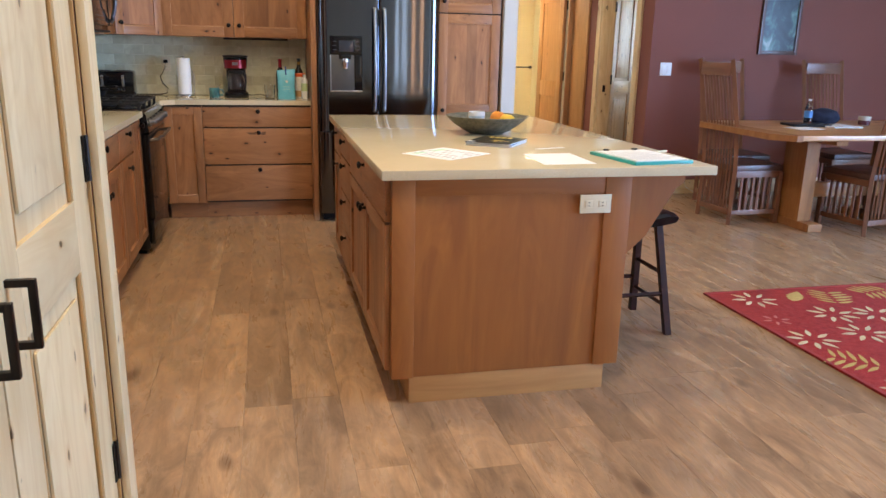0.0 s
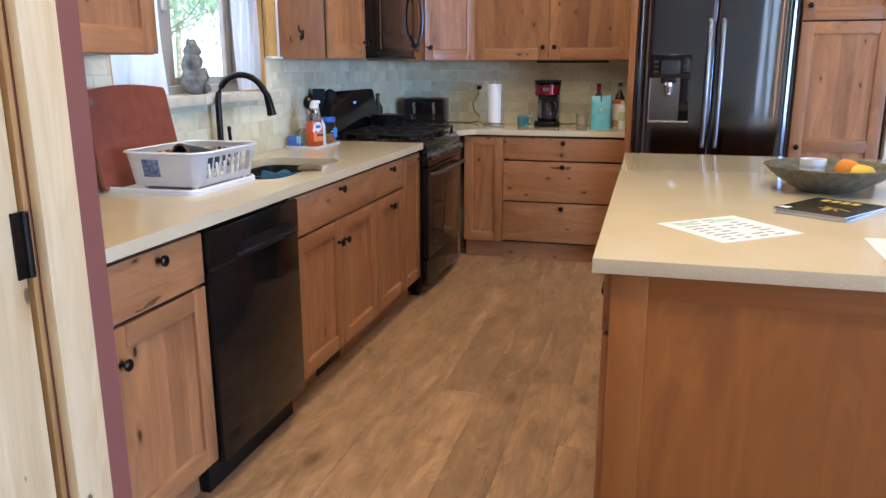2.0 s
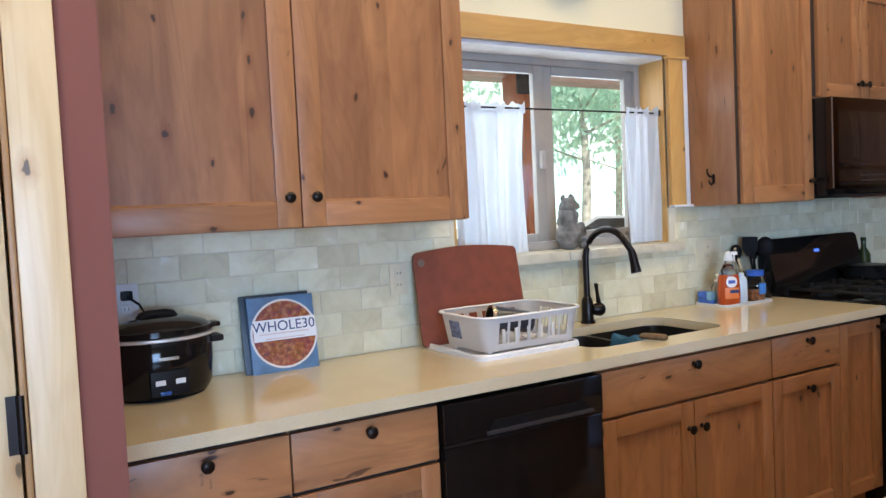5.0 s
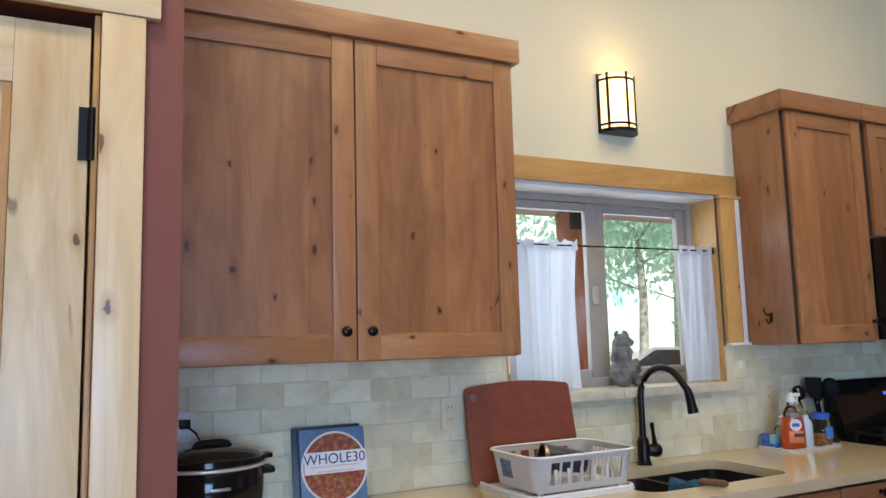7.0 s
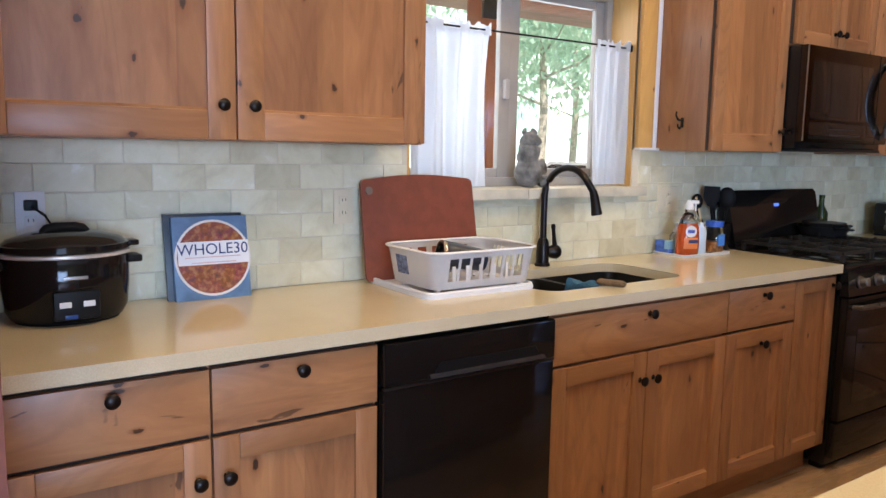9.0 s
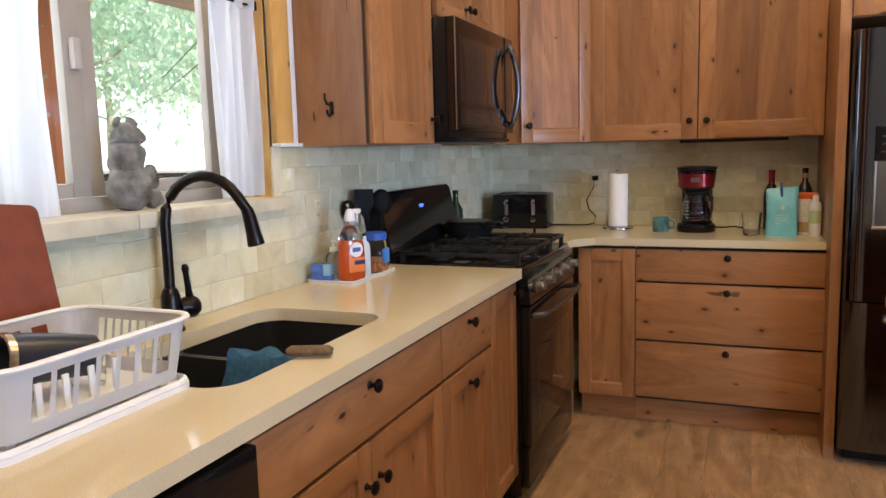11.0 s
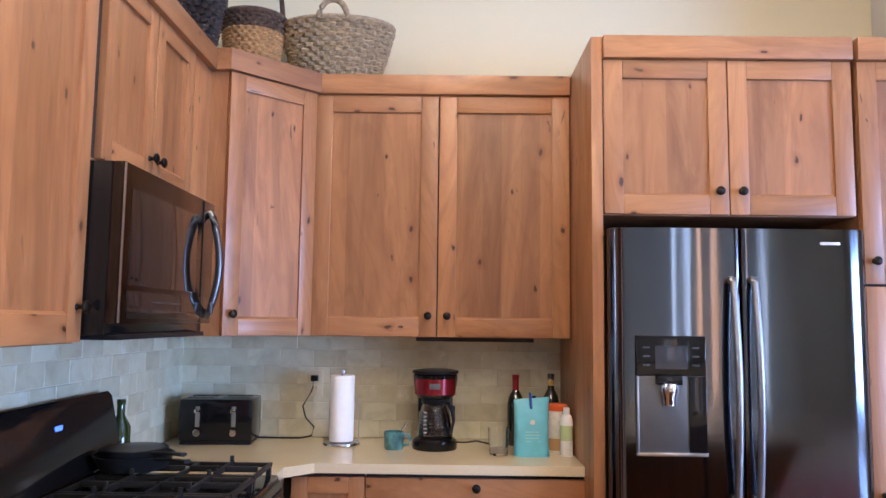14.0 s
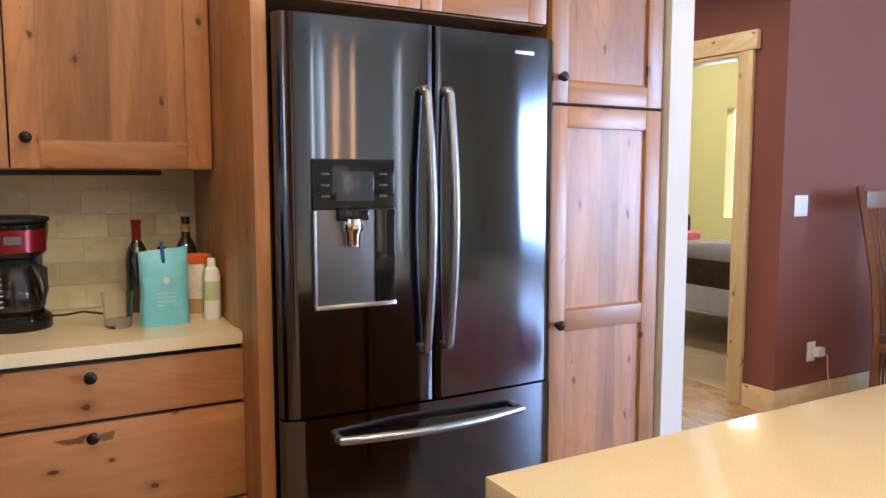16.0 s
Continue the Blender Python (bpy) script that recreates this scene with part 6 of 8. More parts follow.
coffee_maker()
t = thing("drinking_glass", pose(-0.005, 6.80, CT) @ Matrix.Scale(1.12, 4), "clear drinking glass with a little milky liquid", "glass")
bm = bmesh.new()
lathe(bm, [(0.030, 0.0), (0.033, 0.004), (0.040, 0.095), (0.0385, 0.095), (0.0315, 0.008), (0.0, 0.008)], 28, cap=False)
part("tumbler", bm, clear_glass, t)
bm = bmesh.new()
lathe(bm, [(0.0310, 0.0085), (0.0325, 0.028)], 24)
part("drink", bm, plain("milky_liquid", (0.6, 0.53, 0.42), 0.2), t, "milky drink")
# turquoise coffee bag
t = thing("coffee_bag", pose(0.125, 6.79, CT, 0, 0, 3), "turquoise coffee bag closed with a blue clip", "bag")
turq = plain("turquoise_foil_bag", (0.15, 0.55, 0.70), 0.32, vary=0.08, scale=20, bump=0.12)
bm = bmesh.new()
rows = []
for k in range(11):
    z = 0.226 * k / 10
    d = 0.036 * (1 - (k / 10) ** 2.2) + 0.004
    w = 0.070 - 0.004 * math.sin(k / 10 * 3.14) + 0.002 * (k / 10)
    row = []
    for i in range(24):
        a = 2 * math.pi * i / 24
        cx, sy = math.cos(a), math.sin(a)
        row.append(bm.verts.new((w * math.copysign(abs(cx) ** 0.35, cx), d * math.copysign(abs(sy) ** 0.5, sy) + 0.002 * math.sin(k * 1.7 + i), z + (0.006 * math.sin(cx * 2) if k == 10 else 0))))
    rows.append(row)
for a, b in zip(rows, rows[1:]):
    for i in range(24):
        bm.faces.new((a[i], a[(i + 1) % 24], b[(i + 1) % 24], b[i]))
bm.faces.new(rows[0])
bm.faces.new(rows[-1])
part("bag", bm, turq, t)
bm = bmesh.new()
tube(bm, [(-0.002, -0.012, 0.185), (-0.006, -0.012, 0.25)], [0.006, 0.005], 8)
part("clip", bm, plain("blue_clip", (0.03, 0.10, 0.42), 0.3), t, "blue bag clip")
bm = bmesh.new()
lathe(bm, [(0.010, 0.0), (0.010, 0.001)], 20, pose(0, 0, 0, 90, 0, 0))
part("sticker", bm, white_plastic, t, "round white mark", pose(0.0, -0.0345, 0.135))
bm = bmesh.new()
for i in range(4):
    box(bm, -0.03, 0.03 - 0.006 * (i % 2), -0.0385, -0.0375, 0.06 + i * 0.012, 0.063 + i * 0.012)
part("print_lines", bm, plain("pale_teal_print", (0.4, 0.66, 0.66), 0.5), t)
wine_glass = plain("dark_wine_bottle_glass", (0.010, 0.012, 0.008), 0.06, coat=0.6)
WINE = [(0.034, 0.0), (0.0365, 0.008), (0.0365, 0.18), (0.030, 0.205), (0.0145, 0.235), (0.0135, 0.285), (0.015, 0.287), (0.015, 0.297), (0.0135, 0.30)]
bottle("wine_bottle", WINE, wine_glass, pose(0.085, 7.05, CT), "dark wine bottle with a red foil top", "bottle",
       parts=[("foil", [(0.0148, 0.235), (0.0142, 0.285), (0.0156, 0.287), (0.0156, 0.302)], plain("red_foil", (0.30, 0.012, 0.02), 0.3, 0.4), "red foil top")])
bottle("wine_bottle", WINE, wine_glass, pose(0.235, 7.02, CT + 0.01), "dark wine bottle with a gold neck band", "bottle",
       parts=[("band", [(0.0150, 0.25), (0.0146, 0.275)], plain("gold_band", (0.5, 0.32, 0.1), 0.3, 0.6), "gold neck band")])
bottle("vinegar_bottle", [(0.028, 0.0), (0.03, 0.008), (0.03, 0.12), (0.012, 0.165), (0.012, 0.19)], glassy("pale_bottle_glass", (0.85, 0.82, 0.72)), pose(0.155, 7.00, CT), "clear bottle with a dark cap", "bottle",
       parts=[("cap", [(0.014, 0.19), (0.014, 0.215)], black_matt, "dark cap")])
bottle("wipes_tub", [(0.042, 0.0), (0.044, 0.006), (0.044, 0.165), (0.042, 0.17)], plain("white_printed_tub", (0.72, 0.68, 0.62), 0.4, vary=0.12, scale=60), pose(0.238, 6.88, CT), "white plastic tub with an orange lid", "tub",
       parts=[("lid", [(0.045, 0.17), (0.046, 0.173), (0.046, 0.192), (0.043, 0.196)], plain("orange_lid", (0.75, 0.13, 0.03), 0.35), "orange lid"), ("label", [(0.0444, 0.012), (0.0444, 0.06)], plain("tan_label", (0.5, 0.30, 0.14), 0.5), "tan label")])
bottle("lotion_bottle", [(0.024, 0.0), (0.026, 0.006), (0.026, 0.14), (0.02, 0.158), (0.013, 0.163)], white_plastic, pose(0.268, 6.80, CT), "slim white lotion bottle with green print", "bottle",
       parts=[("cap", [(0.013, 0.163), (0.013, 0.188), (0.011, 0.19)], white_plastic, ""), ("label", [(0.0263, 0.06), (0.0263, 0.12)], plain("pale_green_print", (0.5, 0.62, 0.34), 0.5), "pale green print")])

# ---- baskets on the cabinets ----


def basket(m, r0, r1, h, mat, label, rows, weave, handle=None, flat=1.0, band=None, front=0.0):
    t = thing("basket", m, label, "basket", "woven baskets on the cabinets")
    bm = bmesh.new()
    lathe(bm, [(r0 * 0.96, 0.0), (r1 * 0.93, h), (r1 * 0.90, h), (r0 * 0.9, 0.01)], 40, cap=False)
    for v in bm.verts:
        v.co.y *= flat
    part("lining", bm, mat, t)
    stakes = 26
    for k in range(rows):
        z = h * (k + 0.5) / rows
        r = r0 + (r1 - r0) * (z / h) ** 0.8
        bm = bmesh.new()
        pts = []
        for i in range(stakes * 4 + 1):
            a = 2 * math.pi * i / (stakes * 4)
            rr = r + weave * math.sin(a * stakes + (k % 2) * math.pi)
            pts.append((rr * math.cos(a), rr * math.sin(a) * flat, z + 0.002 * math.sin(a * 3 + k)))
        tube(bm, pts, h / rows * 0.55, 5)
        part("strand", bm, band if band and z > h * 0.72 else mat, t)
    bm = bmesh.new()
    tube(bm, [((r1 + 0.004) * math.cos(2 * math.pi * i / 40), (r1 + 0.004) * math.sin(2 * math.pi * i / 40) * flat, h) for i in range(41)], 0.012, 8)
    part("rim", bm, band or mat, t)
    if handle:
        hw, hh, hr = handle
        bm = bmesh.new()
        tube(bm, [(hw * math.cos(math.pi * i / 16), -front, h - 0.01 + hh * math.sin(math.pi * i / 16)) for i in range(17)], hr, 8)
        part("handle", bm, band or mat, t)
    return t


seagrass = plain("pale_seagrass_weave", (0.36, 0.28, 0.18), 0.85, vary=0.35, scale=60, bump=0.6)
willow_dark = plain("dark_willow", (0.035, 0.03, 0.03), 0.32, vary=0.5, scale=50)
bark = plain("brown_bark_vine", (0.10, 0.06, 0.04), 0.8, vary=0.5, scale=60, bump=0.5)
honey_reed = plain("honey_reed", (0.46, 0.26, 0.11), 0.6, vary=0.35, scale=70)
basket(pose(-0.725, 6.985, 2.51), 0.17, 0.245, 0.245, seagrass, "pale seagrass basket with a small loop handle", 12, 0.009, (0.062, 0.085, 0.013), 0.62, None, 0.152)
basket(pose(-1.09, 6.93, 2.511, 0, 0, 35), 0.10, 0.135, 0.26, honey_reed, "honey reed basket with a dark braided band", 15, 0.004, (0.135, 0.34, 0.012), 1.0, bark)
basket(pose(-1.262, 6.50, 2.511, 0, 0, 20), 0.125, 0.172, 0.36, willow_dark, "tall dark willow basket", 15, 0.008)

# ---- on the island ----
bowl_mat = plain("mossy_stoneware", (0.12, 0.115, 0.085), 0.6, vary=0.45, scale=40, bump=0.4)
bm = bmesh.new()
lathe(bm, [(0.085, 0.0), (0.092, 0.004), (0.11, 0.012), (0.165, 0.045), (0.212, 0.088), (0.205, 0.090), (0.158, 0.050), (0.10, 0.018), (0.0, 0.014)], 48, cap=False)
single("fruit_bowl", bm, bowl_mat, pose(1.06, 4.29, CT), "wide mottled grey-green stoneware fruit bowl", "bowl")


def fruit(x, y, z, r, mat, label, kind, sx=1.0):
    bm = bmesh.new()
    bmesh.ops.create_uvsphere(bm, u_segments=24, v_segments=16, radius=r)
    for v in bm.verts:
        v.co.x *= sx
        k = max(0.0, abs(v.co.z) / r - 0.86)
        v.co.z *= 1 - 0.7 * k
    single(kind, bm, mat, pose(x, y, z, 0, 12, 20), label, kind, "fruit in the bowl")


orange_peel = plain("orange_peel", (0.78, 0.27, 0.02), 0.45, vary=0.1, scale=30, bump=0.5)
fruit(1.115, 4.275, CT + 0.075, 0.04, orange_peel, "ripe orange in the stoneware bowl", "orange")
fruit(1.155, 4.235, CT + 0.068, 0.034, plain("lemon_peel", (0.80, 0.50, 0.05), 0.45, bump=0.4), "yellow lemon in the stoneware bowl", "lemon", 1.25)
t = thing("cup", pose(1.01, 4.30, CT + 0.020), "white striped cup standing in the bowl", "cup")
bm = bmesh.new()
lathe(bm, [(0.034, 0.0), (0.038, 0.005), (0.043, 0.088), (0.040, 0.088), (0.034, 0.008), (0.0, 0.008)], 28, cap=False)
part("wall", bm, white_plastic, t)
bm = bmesh.new()
lathe(bm, [(0.0405, 0.04), (0.0415, 0.05)], 28, cap=False)
lathe(bm, [(0.042, 0.058), (0.0427, 0.068)], 28, cap=False)
part("stripe", bm, plain("pale_blue_stripe", (0.45, 0.58, 0.68), 0.4), t)


def sheet(name, corners, z, th, mat, label, category, group=""):
    cx = sum(c[0] for c in corners) / len(corners)
    cy = sum(c[1] for c in corners) / len(corners)
    bm = bmesh.new()
    prism(bm, [(x - cx, y - cy) for x, y in corners], 0, th)
    return single(name, bm, mat, pose(cx, cy, z), label, category, group, smooth=False)


ink_grey = plain("grey_ink", (0.30, 0.30, 0.33), 0.6)
sh = sheet("paper_sheet", [(0.487, 3.546), (0.70, 3.72), (0.855, 3.515), (0.64, 3.345)], CT, 0.0015, paper_white, "printed sheet lying on the island top", "paper", "papers on the island")
bm = bmesh.new()
rr = random.Random(7)
for r in range(9):
    for k in range(4):
        if rr.random() < 0.8:
            box(bm, -0.10 + k * 0.052, -0.10 + k * 0.052 + rr.uniform(0.02, 0.045), -0.11 + r * 0.026, -0.11 + r * 0.026 + 0.009, 0.0015, 0.0019)
part("print_lines", bm, ink_grey, sh, "lines of small print", pose(0, 0, 0, 0, 0, 39), smooth=False)
bm = bmesh.new()
box(bm, 0.02, 0.10, 0.07, 0.10, 0.0018, 0.0022)
box(bm, -0.1, -0.04, 0.07, 0.10, 0.0018, 0.0022)
part("print_block", bm, plain("pale_green_ink", (0.45, 0.66, 0.5), 0.6), sh, m=pose(0, 0, 0, 0, 0, 39), smooth=False)
sheet("paper_sheet", [(0.99, 3.494), (1.20, 3.51), (1.19, 3.215), (0.975, 3.205)], CT, 0.0012, paper_white, "blank white sheet lying on the island top", "paper", "papers on the island")
sheet("paper_slip", [(1.10, 3.66), (1.24, 3.70), (1.25, 3.685), (1.115, 3.645)], CT, 0.001, paper_white, "small paper slip on the island top", "paper", "papers on the island")
# magazines
MG = pose(0.985, 3.855, CT, 0, 0, -35)
for k, (dz, rot, mat) in enumerate(((0.0, 0, paper_white), (0.006, 3, plain("blue_magazine_cover", (0.10, 0.22, 0.45), 0.25)), (0.011, -2, plain("black_magazine_cover", (0.015, 0.014, 0.014), 0.22, coat=0.4)))):
    t = thing("magazine", MG @ pose(0, 0, dz, 0, 0, rot), "magazine in a small stack on the island", "magazine", "magazines on the island")
    boxpart("page_block", paper_white, t, -0.103, 0.103, -0.135, 0.135, 0.0003, 0.0048, 0.0)
    cov = boxpart("cover", mat, t, -0.105, 0.105, -0.138, 0.138, 0.0048, 0.0054, 0.0)
    if k == 2:
        yel = plain("yellow_cover_print", (0.75, 0.5, 0.08), 0.4)
        bm = bmesh.new()
        rr = random.Random(2)
        for i in range(12):
            a = rr.uniform(0, 6.28)
            box(bm, 0, rr.uniform(0.02, 0.055), -0.004, 0.004, 0.0003, 0.0006, m=pose(0.02, -0.02, 0, 0, 0, math.degrees(a)))
        part("cover_print", bm, yel, cov, "yellow starburst print")
        bm = bmesh.new()
        for i in range(4):
            box(bm, -0.07 + i * 0.03, -0.05 + i * 0.03, 0.075, 0.115, 0.0003, 0.0006)
        part("masthead", bm, yel, cov, "yellow masthead shapes")
        boxpart("print_block", paper_white, cov, -0.1, -0.07, -0.12, -0.09, 0.0003, 0.0006, 0.0)
# clipboard
t = thing("clipboard", pose(1.435, 3.335, CT, 0, 0, 8), "teal folder and clipboard with white papers", "clipboard")
tealp = plain("teal_plastic_folder", (0.02, 0.34, 0.32), 0.35)
boxpart("board", tealp, t, -0.135, 0.135, -0.165, 0.165, 0.0, 0.012, 0.002)
boxpart("paper_stack", paper_white, t, -0.122, 0.122, -0.152, 0.145, 0.0121, 0.016, 0.0)
for x in (-0.07, 0.07):
    boxpart("clip", black_matt, t, x - 0.011, x + 0.011, 0.134, 0.150, 0.0161, 0.023, 0.002, "black binder clip")
bm = bmesh.new()
for r in range(10):
    box(bm, -0.10, 0.06 + 0.03 * ((r * 7) % 3), -0.12 + r * 0.022, -0.113 + r * 0.022, 0.0161, 0.0164)
part("print_lines", bm, plain("faint_grey_ink", (0.55, 0.55, 0.58), 0.6), t, smooth=False)
t = thing("pen", pose(1.60, 3.49, CT + 0.005, 0, 0, 25), "slim ivory pen with a red tip", "pen")
bm = bmesh.new()
tube(bm, [(-0.07, 0, 0), (0.06, 0, 0)], 0.0048, 10)
part("barrel", bm, ivory_plastic, t)
bm = bmesh.new()
tube(bm, [(0.06, 0, 0), (0.072, 0, 0)], [0.0048, 0.002], 10)
part("tip", bm, plain("red_tip", (0.55, 0.05, 0.06), 0.4), t)


def stool(m):
    t = thing("bar_stool", m, "dark wooden saddle stool tucked under the island", "stool")
    dark = plain("espresso_stained_wood", (0.042, 0.013, 0.010), 0.4, vary=0.4, scale=20, spec=0.25)
    bm = bmesh.new()
    nx, ny = 18, 10
    L, W = 0.225, 0.13
    top, bot = [], []
    for i in range(nx + 1):
        u = -1 + 2 * i / nx
        ra, rb = [], []
        for j in range(ny + 1):
            v = -1 + 2 * j / ny
            z = 0.575 + 0.03 * u * u - 0.012 * max(0, abs(v) - 0.6) / 0.4 - 0.018 * max(0, abs(u) - 0.85) / 0.15
            ra.append(bm.verts.new((u * L, v * W, z)))
            rb.append(bm.verts.new((u * L * 0.97, v * W * 0.95, 0.525 + 0.025 * u * u)))
        top.append(ra)
        bot.append(rb)
    for i in range(nx):
        for j in range(ny):
            bm.faces.new((top[i][j], top[i + 1][j], top[i + 1][j + 1], top[i][j + 1]))
            bm.faces.new((bot[i][j + 1], bot[i + 1][j + 1], bot[i + 1][j], bot[i][j]))
    for i in range(nx):
        for j in (0, ny):
            bm.faces.new((top[i][j], bot[i][j], bot[i + 1][j], top[i + 1][j]))
    for j in range(ny):
        for i in (0, nx):
            bm.faces.new((top[i][j], top[i][j + 1], bot[i][j + 1], bot[i][j]))
    part("seat", bm, black_gloss, t, "black saddle seat")
    feet = {}
    for sx in (-1, 1):
        for sy in (-1, 1):
            bm = bmesh.new()
            a, b = Vector((sx * 0.135, sy * 0.09, 0.56)), Vector((sx * 0.19, sy * 0.185, 0.0))
            q = 0.016
            vs = [bm.verts.new((c.x + dx * q, c.y + dy * q, c.z)) for c in (b, a) for dx, dy in ((-1, -1), (1, -1), (1, 1), (-1, 1))]
            for f in ((3, 2, 1, 0), (4, 5, 6, 7), (0, 1, 5, 4), (1, 2, 6, 5), (2, 3, 7, 6), (3, 0, 4, 7)):
                bm.faces.new([vs[i] for i in f])
            part("leg", bm, dark, t)
            feet[sx, sy] = (a, b)

    def at(k, z):
        a, b = feet[k]
        return b + (a - b) * (z / 0.56)

    for k1, k2, z in (((-1, -1), (1, -1), 0.2), ((-1, 1), (1, 1), 0.2), ((1, -1), (1, 1), 0.3), ((-1, -1), (-1, 1), 0.3), ((1, -1), (1, 1), 0.14)):
        bm = bmesh.new()
        tube(bm, [at(k1, z), at(k2, z)], 0.011, 4)
        part("stretcher", bm, dark, t, smooth=False)


stool(pose(1.655, 3.86, 0))

# ---- dining end ----


def dining_chair(m, label):
    t = thing("dining_chair", m, label, "chair", "chairs round the dining table")
    # faces +x; back at x = 0
    for y in (-0.21, 0.21):
        bm = bmesh.new()
        pts = [(0.0, y, 0.0), (0.01, y, 0.44), (-0.02, y, 0.78), (-0.075, y, 1.05), (-0.13, y, 1.305)]
        tube(bm, pts, 0.022, 4)
        part("back_post", bm, oak_v, t, smooth=False)
        boxpart("leg", oak_v, t, 0.42, 0.46, y - 0.02, y + 0.02, 0.0, 0.43, 0.003)
        boxpart("side_rail", oak_x, t, 0.01, 0.42, y - 0.012, y + 0.012, 0.08, 0.12, 0.002)
        boxpart("apron", oak_x, t, 0.01, 0.42, y - 0.012, y + 0.012, 0.385, 0.435, 0.002)
        for k in range(6):
            boxpart("slat", oak_v, t, 0.075 + k * 0.055, 0.095 + k * 0.055, y - 0.006, y + 0.006, 0.12, 0.385, 0.0)
    boxpart("apron", oak_y, t, 0.43, 0.452, -0.19, 0.19, 0.385, 0.435, 0.002)
    boxpart("back_rail", oak_y, t, -0.008, 0.014, -0.19, 0.19, 0.08, 0.125, 0.002)
    bm = bmesh.new()
    box(bm, -0.128, -0.100, -0.19, 0.19, 1.18, 1.28, 0.004)
    part("crest_rail", bm, oak_y, t)
    for k in range(9):
        y = -0.152 + k * 0.038
        bm = bmesh.new()
        tube(bm, [(0.003, y, 0.11), (0.006, y, 0.44), (-0.015, y, 0.75), (-0.064, y, 1.0), (-0.108, y, 1.19)], 0.0085, 4)
        part("slat", bm, oak_v, t, smooth=False)
    boxpart("seat", plain("brown_leather_seat", (0.10, 0.045, 0.03), 0.38, vary=0.25, bump=0.2), t, 0.005, 0.465, -0.215, 0.215, 0.43, 0.485, 0.018, "brown leather cushion")
    return t


dining_chair(pose(3.58, 6.04, 0, 0, 0, 3), "slatted oak dining chair at the table end")
dining_chair(pose(4.11, 6.85, 0, 0, 0, -90), "slatted oak dining chair against the maroon wall")
dining_chair(pose(5.20, 6.85, 0, 0, 0, -90), "slatted oak dining chair by the wall, pulled out")
dining_chair(pose(4.64, 5.34, 0, 0, 0, 98), "slatted oak dining chair turned from the table")


def dining_table():
    t = thing("dining_table", pose(4.55, 5.78, 0), "honey oak trestle dining table with clipped corners", "table")
    boxpart("tabletop", table_x, t, -0.87, 0.87, -0.58, 0.62, 0.752, 0.79, 0.006)
    for s in (-1, 1):
        bm = bmesh.new()
        prism(bm, [(0.0, -0.59), (s * 0.05, -0.59), (s * 0.175, -0.44), (s * 0.175, 0.48), (s * 0.05, 0.63), (0.0, 0.63)][::s], 0.749, 0.793)
        part("breadboard_end", bm, table_z, t, m=pose(s * 0.873, 0, 0), smooth=False)
        boxpart("leg", table_z, t, s * 0.42 - 0.06, s * 0.42 + 0.06, -0.16, 0.10, 0.06, 0.71, 0.006)
        boxpart("foot", table_z, t, s * 0.42 - 0.065, s * 0.42 + 0.065, -0.30, 0.34, 0.0, 0.065, 0.008)
        boxpart("bearer", table_z, t, s * 0.42 - 0.05, s * 0.42 + 0.05, -0.45, 0.45, 0.70, 0.751, 0.006)
    boxpart("stretcher", table_x, t, -0.36, 0.36, -0.08, 0.0, 0.24, 0.36, 0.004)


dining_table()
TT = 0.791
bottle("water_bottle", [(0.030, 0.0), (0.033, 0.006), (0.033, 0.12), (0.028, 0.15), (0.013, 0.185), (0.013, 0.195)], glassy("clear_pet_plastic", (0.9, 0.95, 1.0)), pose(4.32, 5.98, TT), "clear water bottle with a blue label", "bottle",
       parts=[("label", [(0.0335, 0.06), (0.0335, 0.115)], plain("blue_bottle_label", (0.08, 0.25, 0.6), 0.4), "blue label"), ("cap", [(0.014, 0.195), (0.014, 0.212)], white_plastic, "")])
bm = bmesh.new()
bmesh.ops.create_icosphere(bm, subdivisions=4, radius=1.0)
for v in bm.verts:
    k = 1 + 0.12 * noise.noise(v.co * 2.3)
    v.co = Vector((v.co.x * 0.14 * k, v.co.y * 0.10 * k, max(0.0, 0.06 + v.co.z * 0.075 * k)))
single("navy_bag", bm, plain("navy_fabric", (0.012, 0.018, 0.045), 0.8, vary=0.3, bump=0.4), pose(4.50, 6.02, TT), "soft navy fabric bag on the dining table", "bag")
bottle("tea_cup", [(0.035, 0.0), (0.045, 0.01), (0.05, 0.075), (0.046, 0.075), (0.04, 0.012)], plain("cream_and_plum_glaze", (0.5, 0.42, 0.33), 0.3), pose(4.82, 5.92, TT), "cream and plum stoneware cup", "cup",
       parts=[("glaze_band", [(0.0452, 0.008), (0.0485, 0.045)], plain("plum_glaze", (0.10, 0.03, 0.04), 0.25), "plum band")])
sheet("paper_sheet", [(3.95, 5.80), (4.2, 5.83), (4.22, 5.63), (3.97, 5.60)], TT, 0.002, paper_white, "white sheet on the dining table", "paper", "papers on the table")
sheet("paper_sheet", [(4.33, 5.95), (4.62, 5.99), (4.64, 5.72), (4.36, 5.70)], TT, 0.012, paper_white, "pile of white papers on the dining table", "paper", "papers on the table")
t = thing("laptop", pose(4.26, 5.92, TT, 0, 0, -6), "closed black laptop on the dining table", "laptop")
boxpart("base", black_matt, t, -0.16, 0.16, -0.11, 0.11, 0.0, 0.011, 0.003)
boxpart("lid", plain("dark_laptop_lid", (0.03, 0.03, 0.033), 0.35, 0.3), t, -0.16, 0.16, -0.11, 0.11, 0.0112, 0.018, 0.003)

